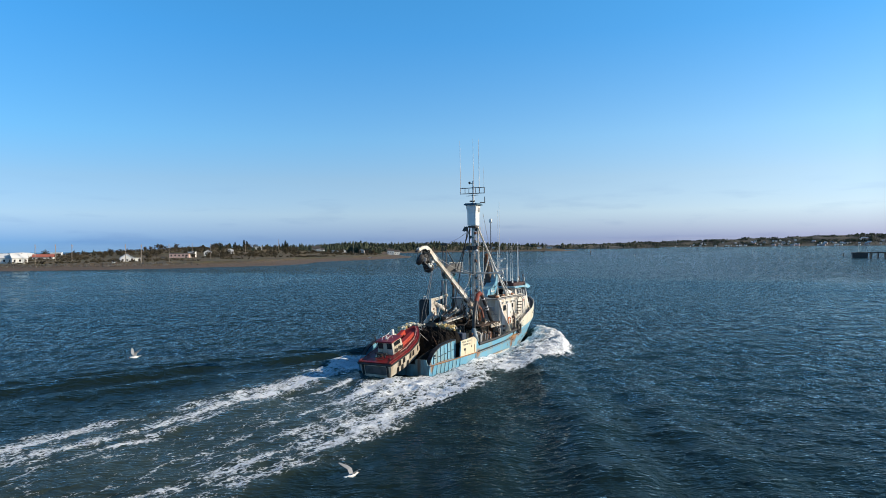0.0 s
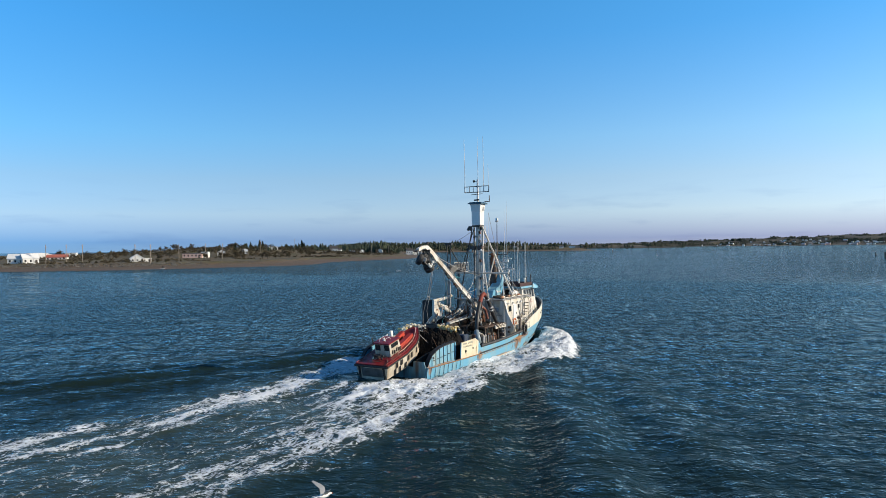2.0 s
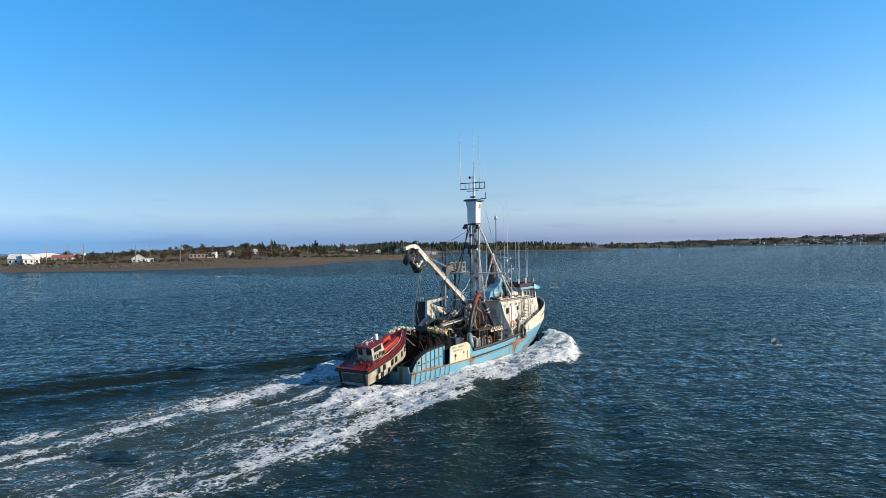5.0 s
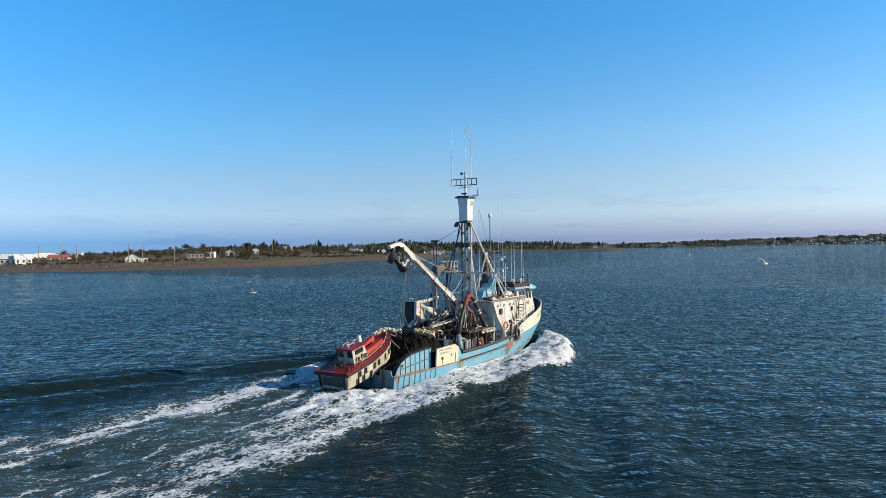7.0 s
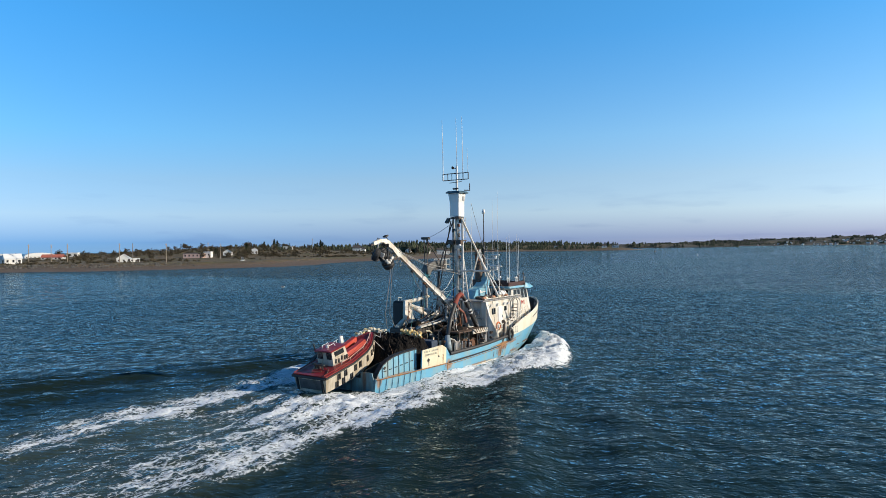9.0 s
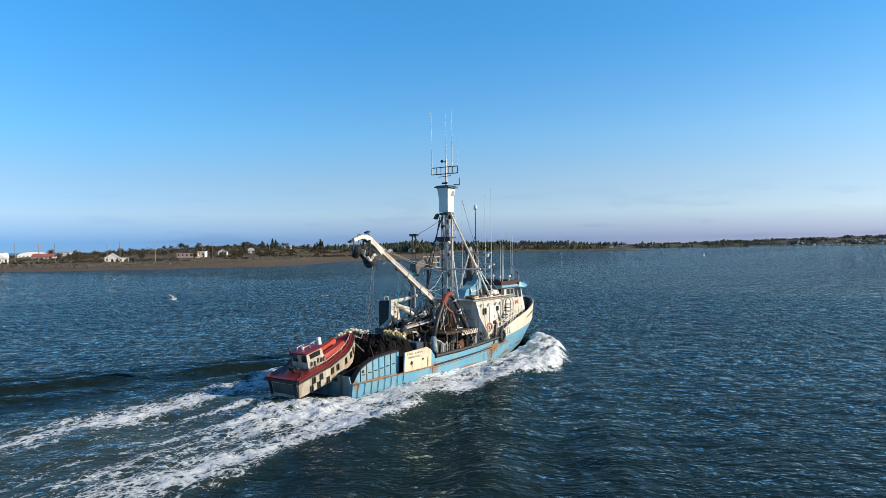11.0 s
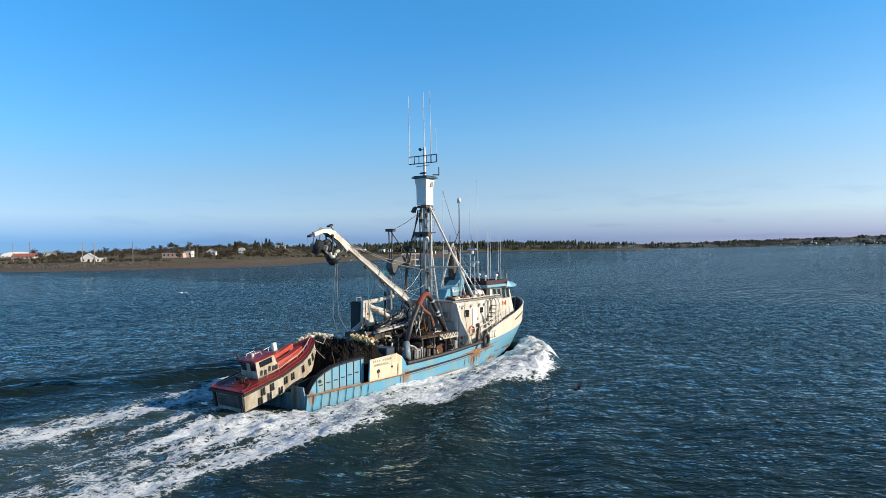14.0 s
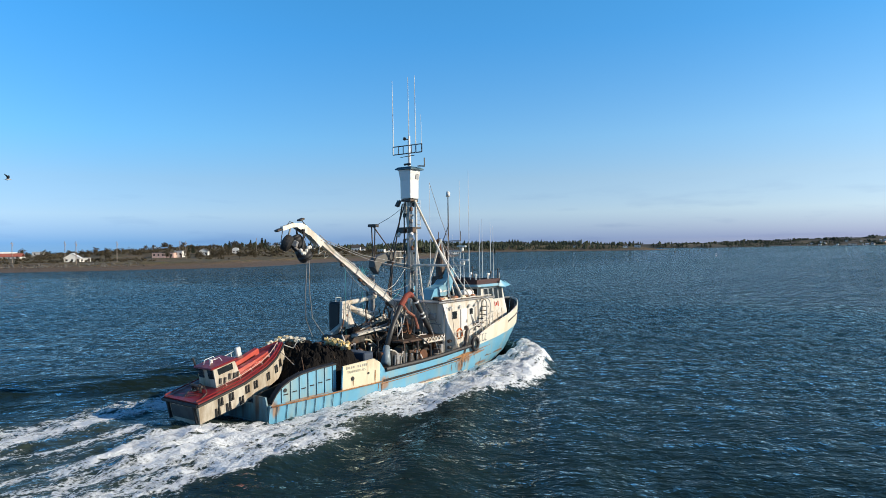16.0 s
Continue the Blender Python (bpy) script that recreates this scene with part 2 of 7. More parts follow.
stains(BLUE, [(15.6, 1.15, 1.1, 0.35), (15.2, 0.7, 0.5, 0.5), (17.4, 1.35, 1.4, 0.12), (7.7, 0.85, 0.5, 0.5), (5.2, 1.1, 1.5, 0.12), (0.3, 0.9, 0.35, 0.5), (2.4, 1.02, 2.2, 0.06), (12.0, 0.35, 2.5, 0.12), (18.2, 0.5, 1.2, 0.16)])
RUST_STAIN = surface("orange_rust_stain", (0.36, 0.19, 0.08), 0.8, vary=0.4, grain=5.0, dirt=(0.16, 0.07, 0.03), dirt_amount=0.5, dirt_scale=3.0)
BLUE_SEAM = surface("dark_blue_seam", (0.03, 0.09, 0.13), 0.6, vary=0.3, grain=6.0)
CLEAN_WHITE = surface("clean_white", (0.70, 0.70, 0.69), 0.4, vary=0.06, grain=5.0, bump=0.03)
CREAM = surface("cream_paint", (0.64, 0.59, 0.44), 0.5, vary=0.12, grain=4.0, dirt=(0.42, 0.30, 0.18), dirt_amount=0.3, dirt_scale=1.6, streak=True, rust=0.1, bump=0.08)
BLACK = surface("black_rubber", (0.018, 0.018, 0.020), 0.6, vary=0.4, grain=8.0)
DARK = surface("dark_steel", (0.045, 0.043, 0.042), 0.55, vary=0.5, grain=4.0, dirt=(0.12, 0.06, 0.03), dirt_amount=0.35, dirt_scale=2.0)
GREY = surface("grey_steel", (0.30, 0.31, 0.32), 0.5, vary=0.2, grain=5.0, dirt=(0.16, 0.11, 0.07), dirt_amount=0.35, dirt_scale=2.0, rust=0.05)
DECK = surface("worn_deck", (0.10, 0.085, 0.07), 0.75, vary=0.5, grain=2.5, dirt=(0.16, 0.07, 0.03), dirt_amount=0.4)
RED = surface("red_deck_paint", (0.22, 0.012, 0.016), 0.4, vary=0.2, grain=4.0, dirt=(0.22, 0.04, 0.03), dirt_amount=0.35, dirt_scale=1.5, bump=0.05)
BRIGHT_RED = surface("bright_red", (0.46, 0.045, 0.024), 0.4, vary=0.15, grain=4.0, bump=0.05)
RUST = surface("rusty_steel", (0.20, 0.075, 0.03), 0.8, vary=0.5, grain=5.0, dirt=(0.08, 0.04, 0.025), dirt_amount=0.5)
NET = surface("black_net", (0.009, 0.008, 0.008), 0.9, vary=0.7, grain=16.0, dirt=(0.022, 0.017, 0.012), dirt_amount=0.2, dirt_scale=2.5, bump=0.8)
NET.node_tree.nodes["Principled BSDF"].inputs["Specular IOR Level"].default_value = 0.12
GLASS = surface("dark_window_glass", (0.015, 0.02, 0.024), 0.06, vary=0.1, grain=2.0, bump=0.0)
SEA = water("sea_water")
WAKE = water("wake_water", True)


# ---- building blocks ----
def linked(name, bm, material, smooth=False):
    me = bpy.data.meshes.new(name)
    bmesh.ops.recalc_face_normals(bm, faces=bm.faces)
    bm.to_mesh(me)
    bm.free()
    for mt in material if isinstance(material, (list, tuple)) else (material,):
        me.materials.append(mt)
    if smooth:
        for p in me.polygons:
            p.use_smooth = True
    return new(name, me)


def part(name, bm, material, parent=None, label="", smooth=False):
    ob = linked(name, bm, material, smooth)
    if parent is not None:
        ob.parent = parent
    if label:
        ob["label"] = label
    return ob


def thing(name, label, category, group="", at=None, kind=""):
    return tagged_at(new(name), label, category, group, at, kind)


def tagged_at(ob, label, category, group="", at=None, kind=""):
    tagged(ob, label, category, group, kind)
    if at is not None:
        ob.matrix_basis = at
    return ob


def box(bm, centre, size, turn=(0, 0, 0), bevel=0.0, taper=1.0):
    """A box, optionally turned (degrees), bevelled, and narrowed towards its top."""
    made = bmesh.ops.create_cube(bm, size=1.0)["verts"]
    for v in made:
        k = taper if v.co.z > 0 else 1.0
        v.co = Vector((v.co.x * size[0] * k, v.co.y * size[1] * k, v.co.z * size[2]))
    if bevel:
        edges = list({e for v in made for e in v.link_edges})
        made = list({v for f in bmesh.ops.bevel(bm, geom=edges, offset=bevel, segments=1, affect="EDGES", profile=0.7)["faces"] for v in f.verts} | {v for v in made if v.is_valid})
    bmesh.ops.transform(bm, matrix=pose(*centre, *turn), verts=[v for v in made if v.is_valid])
    return bm


def rod(bm, a, b, r0, r1=None, n=8, caps=True):
    """A round bar from a to b."""
    a, b = Vector(a), Vector(b)
    r1 = r0 if r1 is None else r1
    d = b - a
    m = Matrix.Translation((a + b) / 2) @ d.to_track_quat("Z", "Y").to_matrix().to_4x4()
    bmesh.ops.create_cone(bm, cap_ends=caps, segments=n, radius1=r0, radius2=max(r1, 1e-4), depth=d.length, matrix=m)
    return bm


def pipe(bm, points, r, n=6):
    """A bent bar swept through points."""
    ps = [Vector(p) for p in points]
    ways = [(b - a).normalized() for a, b in zip(ps, ps[1:])]
    u = ways[0].orthogonal().normalized()
    rings = []
    for i, p in enumerate(ps):
        t = (ways[max(0, i - 1)] + ways[min(len(ways) - 1, i)])
        t = t.normalized() if t.length > 1e-4 else ways[max(0, i - 1)]
        flat = u - t * u.dot(t)
        u = flat.normalized() if flat.length > 1e-4 else t.orthogonal().normalized()
        v = t.cross(u)
        rings.append([p + (u * math.cos(k * math.tau / n) + v * math.sin(k * math.tau / n)) * r for k in range(n)])
    return loft(bm, rings)


def ball(bm, centre, r, squash=(1, 1, 1), u=10, v=7):
    bmesh.ops.create_uvsphere(bm, u_segments=u, v_segments=v, radius=1.0, matrix=pose(*centre) @ Matrix.Diagonal((r * squash[0], r * squash[1], r * squash[2], 1)))
    return bm


def plate(bm, points, thickness, way):
    """A flat plate over a ring of points, thickened along way."""
    off = Vector(way).normalized() * thickness
    low = [bm.verts.new(Vector(p)) for p in points]
    top = [bm.verts.new(Vector(p) + off) for p in points]
    bm.faces.new(low)
    bm.faces.new(top[::-1])
    k = len(points)
    for i in range(k):
        bm.faces.new((low[i], low[(i + 1) % k], top[(i + 1) % k], top[i]))
    return bm


def loft(bm, rings, closed=True, cap=True):
    """A skin over rings of equally many points."""
    rows = [[bm.verts.new(Vector(p)) for p in ring] for ring in rings]
    k = len(rows[0])
    for r0, r1 in zip(rows, rows[1:]):
        for i in range(k if closed else k - 1):
            j = (i + 1) % k
            bm.faces.new((r0[i], r0[j], r1[j], r1[i]))
    if cap:
        bm.faces.new(rows[0][::-1])
        bm.faces.new(rows[-1])
    return bm


def between(x, table):
    """Straight-line reading of a small table of (x, value)."""
    return float(np.interp(x, [p[0] for p in table], [p[1] for p in table]))


def B():
    return bmesh.new()


# ---- the sea, the wake and the land ----
def build_sea():
    """One sheet: a fine grid where the boat sails, growing coarser out to the horizon."""
    def spread(low, high, step, far):
        mid = np.arange(low, high, step)
        grow, p = [], step
        while sum(grow) < far:
            p *= 1.14
            grow.append(p)
        run = np.cumsum(grow)
        return np.concatenate([low - run[::-1], mid, mid[-1] + run])

    xs, ys = spread(-30, 150, 0.24, 4700), spread(-26, 90, 0.24, 4700)
    X, Y = np.meshgrid(xs, ys, indexing="ij")
    nx, ny = X.shape
    idx = np.arange(nx * ny).reshape(nx, ny)
    quads = np.stack([idx[:-1, :-1], idx[1:, :-1], idx[1:, 1:], idx[:-1, 1:]], -1).reshape(-1, 4)
    me = bpy.data.meshes.new("water")
    me.vertices.add(nx * ny)
    me.vertices.foreach_set("co", np.stack([X, Y, np.zeros_like(X)], -1).astype(np.float32).ravel())
    me.loops.add(quads.size)
    me.loops.foreach_set("vertex_index", quads.astype(np.int32).ravel())
    me.polygons.add(len(quads))
    me.polygons.foreach_set("loop_start", np.arange(0, quads.size, 4, dtype=np.int32))
    me.update(calc_edges=True)
    me.polygons.foreach_set("use_smooth", np.ones(len(quads), dtype=bool))
    me.materials.append(SEA)
    tagged(new("water", me), "deep blue rippled sea in low sunlight", "sea", kind="structure")


STBD_OUT = [(-80, 12.5), (-40, 10.5), (-22, 9.2), (-7, 8.3), (0, 8.7), (8, 9.0), (14, 9.5), (19, 8.6), (22, 6.9), (24.5, 4.2), (26.5, 1.6), (27, 0.3)]
STBD_IN = [(-80, 4.5), (-24, 3.8), (-12, 2.6), (-4.7, 0.6), (-2, 1.8), (0, 2.9), (26, 2.0)]
PORT_OUT = [(-80, 11.0), (-24, 7.6), (-14, 7.5), (-4, 8.2), (0, 7.0), (14, 7.8), (19, 7.6), (22, 6.2), (25, 2.8), (26.5, 0.4)]
PORT_IN = [(-80, 5.5), (-26, 3.2), (-15, 1.4), (-6, 2.4), (-3, 3.4), (0, 3.0), (26, 2.0)]


def smooth(v, a, b):
    u = np.clip((v - a) / (b - a), 0, 1)
    return u * u * (3 - 2 * u)


def build_wake():
    """The water that the boat pushes along: bow wave, foam lanes and diverging waves, in the boat's own space."""
    xs = np.concatenate([np.arange(-80, -34, 0.4), np.arange(-34, 32.1, 0.2)])
    half = np.concatenate([np.arange(0, 11, 0.2), np.arange(11, 44.1, 0.26)])
    ys = np.concatenate([-half[:0:-1], half])
    X, Y = np.meshgrid(xs, ys, indexing="ij")
    A = np.abs(Y)
    port = Y > 0
    out = np.where(port, np.interp(X, *zip(*PORT_OUT)), np.interp(X, *zip(*STBD_OUT)))
    inn = np.where(port, np.interp(X, *zip(*PORT_IN)), np.interp(X, *zip(*STBD_IN)))
    wob = np.array([[noise.noise(Vector((x * 0.35, y * 0.35, 3.0))) for y in ys] for x in xs])
    wob2 = np.array([[noise.noise(Vector((x * 1.1, y * 1.1, 7.0))) for y in ys] for x in xs])
    wob3 = np.array([[noise.noise(Vector((x * 0.11, y * 0.11, 13.0))) for y in ys] for x in xs])
    wob4 = np.array([[noise.noise(Vector((x * 3.0, y * 3.0, 17.0))) for y in ys] for x in xs])
    streak = np.array([[noise.noise(Vector((x * 0.07, y * 0.95, 23.0))) for y in ys] for x in xs])
    out = out + wob * 0.9 + wob3 * 1.3 * (X < 14)
    inn = inn + wob3 * 1.2 * (X < -4) + wob * 0.6
    band = smooth(A, inn - 0.9, inn + 0.9) * (1 - smooth(A, out - 1.6, out + 0.35))
    ahead = X > 26.4
    band = np.where(ahead, 0, band)
    fade = np.interp(X, [-80, -30, -14, -5, 6, 20, 26], [0.27, 0.365, 0.43, 0.55, 0.68, 0.73, 0.77])
    fade = np.where(port & (X < 0), fade * np.interp(X, [-30, -4], [0.95, 0.9]), fade)
    middle = (1 - smooth(A, 2.5, 5.0)) * smooth(-X, 2, 8) * 0.26
    stern = np.exp(-((X + 4.0) / 4.0) ** 2 - ((Y + 1.2) / 4.5) ** 2) * 0.22
    edge = np.exp(-((A - out + 0.6) / 0.8) ** 2) * np.interp(X, [-20, 4, 12, 20, 25], [0, 0.03, 0.10, 0.18, 0.20]) * ~ahead
    # thin broken foam lines in the smooth water between the lanes
    for y0, slope, wide in ((1.2, 0.030, 0.35), (-1.0, 0.055, 0.30), (3.0, 0.05, 0.28)):
        line_y = y0 - X * slope * np.sign(y0) + wob * 0.9 + wob3 * 0.8
        middle = np.maximum(middle, np.exp(-((Y - line_y) / wide) ** 2) * smooth(-X, 1, 5) * np.interp(X, [-60, -8], [0.30, 0.47]))
    foam = np.clip(np.maximum(band * fade, middle) + stern + edge + (wob * 0.16 + wob3 * 0.14) * (band > 0.05) + streak * 0.30 * (band > 0.05) * smooth(-X, -8, 4), 0, 0.82)
    # diverging waves
    Z = np.zeros_like(X)
    line = 8.8 + (8.4 - X) * 0.48
    off = A - line
    reach = smooth(-X, -24, 0) * np.interp(X, [-80, -30, 10, 24], [0.15, 0.7, 1, 0])
    Z += np.where(port, 0.22, 0.24) * (1 + np.cos(off * math.tau / np.where(port, 4.6, 6.5))) * np.exp(-(off / np.where(port, 6.0, 7.0)) ** 2) * (1 + 0.5 * wob) * reach
    off2 = A - (7.0 + (20 - X) * 0.22)
    Z += 0.08 * (1 + np.cos(off2 * math.tau / 4.2)) * np.exp(-(off2 / 5.0) ** 2) * reach
    Z += 0.12 * (1 + np.cos((X + 3) * math.tau / 11)) * np.exp(-(A / 6) ** 2) * (X < 0) * np.interp(X, [-60, -5], [0.2, 1])
    # bow wave: a breaking ridge from the stem outwards
    ridge = np.interp(X, [8, 14, 19, 22, 25, 26.2], [8.2, 8.2, 7.0, 5.4, 2.6, 1.1])
    high = np.interp(X, [4, 10, 15, 19, 22, 25, 26.3, 27.2], [0.1, 0.2, 0.45, 0.8, 0.98, 1.05, 0.85, 0])
    side = np.where(A > ridge, 0.95, 3.0)
    Z += high * np.exp(-((A - ridge) / side) ** 2) * (1 + 0.30 * wob2 + 0.20 * wob4)
    # churned water along the side and behind the stern
    Z += band * (0.15 + 0.14 * wob2 + 0.06 * wob4) * np.interp(X, [-60, -20, 0, 20], [0.15, 0.5, 0.9, 1.0])
    Z += stern * (0.6 + 0.6 * wob2 + 0.4 * wob4)
    inside = (A < 2.9) & (X > 0.4) & (X < 24)
    Z = np.where(inside, -0.2, Z)
    border = np.minimum.reduce([smooth(X, -80, -60), smooth(-X, -32, -28), smooth(-A, -44, -36)])
    Z = np.where(inside, Z, np.maximum(Z * border, 0) + 0.05)
    churn = np.clip(np.maximum(band * 0.9, (1 - smooth(A, 5, 9)) * smooth(-X, -2, 4)) * np.interp(X, [-80, -10, 26], [0.3, 1, 0.8]), 0, 1)
    nx, ny = X.shape
    idx = np.arange(nx * ny).reshape(nx, ny)
    quads = np.stack([idx[:-1, :-1], idx[1:, :-1], idx[1:, 1:], idx[:-1, 1:]], -1).reshape(-1, 4)
    me = bpy.data.meshes.new("wake")
    me.from_pydata(np.stack([X, Y, Z], -1).reshape(-1, 3).tolist(), [], quads.tolist())
    for key, values in (("foam", foam * border), ("churn", churn)):
        me.attributes.new(key, "FLOAT", "POINT").data.foreach_set("value", values.astype(np.float32).ravel())
    me.materials.append(WAKE)
    me.polygons.foreach_set("use_smooth", [True] * len(me.polygons))
    return tagged(new("wake", me), "white foaming wake and bow wave around the boat", "wake", kind="structure")


build_sea()
wake = build_wake()

SHORE = [(-300, 650), (-100, 530), (60, 425), (148, 313), (175, 280), (203, 264), (232, 251), (258, 243), (287, 248), (330, 272), (372, 288), (412, 290), (462, 294), (522, 310), (610, 360), (700, 430), (850, 560), (1000, 640), (1150, 660), (1280, 560), (1340, 425), (1420, 400), (1500, 520), (1700, 800), (1900, 1000)]


def inland(px, py):
    """Signed distance from the shoreline, positive on land."""
    best = np.full(px.shape, 1e9)
    sign = np.ones(px.shape)
    for (ax, ay), (bx, by) in zip(SHORE, SHORE[1:]):
        dx, dy = bx - ax, by - ay
        u = np.clip(((px - ax) * dx + (py - ay) * dy) / (dx * dx + dy * dy), 0, 1)
        d = np.hypot(px - ax - u * dx, py - ay - u * dy)
        s = np.sign(dx * (py - ay) - dy * (px - ax))
        near = d < best
        best, sign = np.where(near, d, best), np.where(near, s, sign)
    return best * sign


def land_height(px, py):
    d = inland(px, py)
    base = np.interp(d, [-30, 0, 12, 22, 27, 60, 150, 400], [-1.2, 0.0, 0.7, 1.4, 2.8, 3.2, 3.6, 4.0])
    hill = 7.5 * np.exp(-((px - 400) / 130) ** 2 - ((py - 450) / 70) ** 2)
    far = 9 * smooth(px, 850, 1150) * smooth(d, 10, 120)
    return base + hill * smooth(d, 25, 90) + far


def ground_at(x, y):
    return float(land_height(np.array([float(x)]), np.array([float(y)]))[0])


def land_material():
    m, n, l, b = nodes_of("shore_land")
    where = n.new("ShaderNodeNewGeometry").outputs["Position"]
    sep = n.new("ShaderNodeSeparateXYZ")
    l.new(where, sep.inputs[0])
    coarse = noise_of(n, l, where, 0.035, 5.0, 0.6)
    fine = noise_of(n, l, where, 0.5, 6.0, 0.65)
    grass = ramp_of(n, l, coarse, (0.30, (0.050, 0.040, 0.018)), (0.42, (0.125, 0.082, 0.036)), (0.52, (0.060, 0.066, 0.020)), (0.62, (0.18, 0.122, 0.055)), (0.72, (0.058, 0.045, 0.022)))
    clumps = noise_of(n, l, where, 0.16, 4.0, 0.65)
    grass = mixed(n, l, ramp_of(n, l, clumps, (0.44, (0, 0, 0)), (0.58, (0.85,) * 3)), grass, (0.034, 0.030, 0.017))
    grass = mixed(n, l, ramp_of(n, l, fine, (0.35, (0, 0, 0)), (0.65, (0.6, 0.6, 0.6))), grass, (0.09, 0.066, 0.035))
    beach = ramp_of(n, l, fine, (0.3, (0.060, 0.041, 0.027)), (0.7, (0.125, 0.086, 0.056)))
    level = maths(n, l, "ADD", sep.outputs["Z"], maths(n, l, "MULTIPLY", maths(n, l, "SUBTRACT", coarse, 0.5), 2.0))
    tide = ramp_of(n, l, maths(n, l, "MULTIPLY", level, 0.2), (0.30, (0, 0, 0)), (0.50, (1, 1, 1)))
    l.new(mixed(n, l, tide, beach, grass), b.inputs["Base Color"])
    b.inputs["Roughness"].default_value = 0.95
    bp = put(n.new("ShaderNodeBump"), Strength=0.6, Distance=0.6)
    l.new(fine, bp.inputs["Height"])
    l.new(bp.outputs["Normal"], b.inputs["Normal"])
    return m


LAND = land_material()


def sheet(name, X, Y, Z, material, keep=None):
    nx, ny = X.shape
    idx = np.arange(nx * ny).reshape(nx, ny)
    quads = np.stack([idx[:-1, :-1], idx[1:, :-1], idx[1:, 1:], idx[:-1, 1:]], -1).reshape(-1, 4)
    if keep is not None:
        quads = quads[Z.ravel()[quads].max(axis=1) > keep]
    me = bpy.data.meshes.new(name)
    me.from_pydata(np.stack([X, Y, Z], -1).reshape(-1, 3).tolist(), [], quads.tolist())
    me.materials.append(material)
    return new(name, me)


def build_land():
    gx = np.concatenate([np.arange(-300, 100, 25), np.arange(100, 700, 4.5), np.arange(700, 1920, 14)])
    gy = np.concatenate([np.arange(225, 560, 4.5), np.arange(560, 1080, 15)])
    X, Y = np.meshgrid(gx, gy, indexing="ij")
    Z = land_height(X, Y)
    rough = np.array([[noise.noise(Vector((x * 0.03, y * 0.03, 0))) + 0.5 * noise.noise(Vector((x * 0.12, y * 0.12, 4))) for y in gy] for x in gx])
    Z = Z + rough * 0.7 * smooth(Z, 1.5, 3.5)
    tagged(sheet("ground", X, Y, Z, LAND, -0.4), "low brown grassy shore with a tidal beach", "land", kind="structure")


build_land()

# far side of the harbour: a long ridge with a town, and a low wooded island
FAR_LAND = surface("far_woodland", (0.036, 0.038, 0.034), 0.95, vary=0.5, grain=0.02, dirt=(0.10, 0.085, 0.05), dirt_amount=0.4, dirt_scale=0.006, bump=0.0)


def ridge_height(x, y):
    top = np.interp(y, [-1600, -900, -400, 0, 300, 600, 950, 1300, 1700], [56, 64, 58, 50, 42, 34, 27, 16, 0])
    return top * smooth(x, 4050, 4500) + 3 * smooth(x, 4040, 4060) - 1.5


def build_far():
    X, Y = np.meshgrid(np.arange(4020, 4830, 18), np.arange(-1700, 1750, 18), indexing="ij")
    rough = np.array([[noise.noise(Vector((x * 0.006, y * 0.006, 0))) + 0.4 * noise.noise(Vector((x * 0.03, y * 0.03, 4))) for y in Y[0]] for x in X[:, 0]])
    Z = ridge_height(X, Y) + rough * 7 * smooth(X, 4080, 4300)
    tagged(sheet("hill", X, Y, Z, FAR_LAND, -1.0), "long low wooded hill across the harbour", "land", kind="structure")
    X, Y = np.meshgrid(np.arange(2440, 2800, 14), np.arange(380, 1250, 14), indexing="ij")
    u = ((X - 2620) / 150) ** 2 + ((Y - 830) / 400) ** 2
    Z = 16 * np.clip(1 - u, -0.2, 1) ** 1 - 1
    Z = np.where(u > 1.2, -3, Z)
    tagged(sheet("island", X, Y, Z, FAR_LAND, -0.8), "low dark wooded island", "land", kind="structure")


build_far()


# ---- plants ----
LEAF = surface("bare_scrub", (0.066, 0.052, 0.027), 0.9, vary=0.5, grain=1.0, bump=0.0, spread=0.9)
NEEDLE = surface("dark_needles", (0.032, 0.044, 0.022), 0.9, vary=0.5, grain=1.0, bump=0.0, spread=0.7)
BARK = surface("grey_bark", (0.10, 0.08, 0.06), 0.9, vary=0.4, grain=6.0)


def tufts(verts, faces, c, r, count, rnd, leaf, squash=0.8):
    """Adds a loose clump of small leaf blades round c."""
    for _ in range(count):
        d = Vector((rnd.gauss(0, 1), rnd.gauss(0, 1), rnd.gauss(0, 1)))
        d = d.normalized() * r * rnd.uniform(0.45, 1.0)
        p = Vector(c) + Vector((d.x, d.y, d.z * squash))
        a = Vector((rnd.gauss(0, 1), rnd.gauss(0, 1), rnd.gauss(0, 1))).normalized() * leaf
        b = Vector((rnd.gauss(0, 1), rnd.gauss(0, 1), rnd.gauss(0, 1))).normalized() * leaf
        k = len(verts)
        verts += [p - a, p + b, p + a, p - b * 0.7]
        faces.append((k, k + 1, k + 2, k + 3))


def from_lists(name, verts, faces, material, parent=None):
    me = bpy.data.meshes.new(name)
    me.from_pydata([tuple(v) for v in verts], [], faces)
    me.materials.append(material)
    ob = new(name, me)
    if parent is not None:
        ob.parent = parent
    return ob


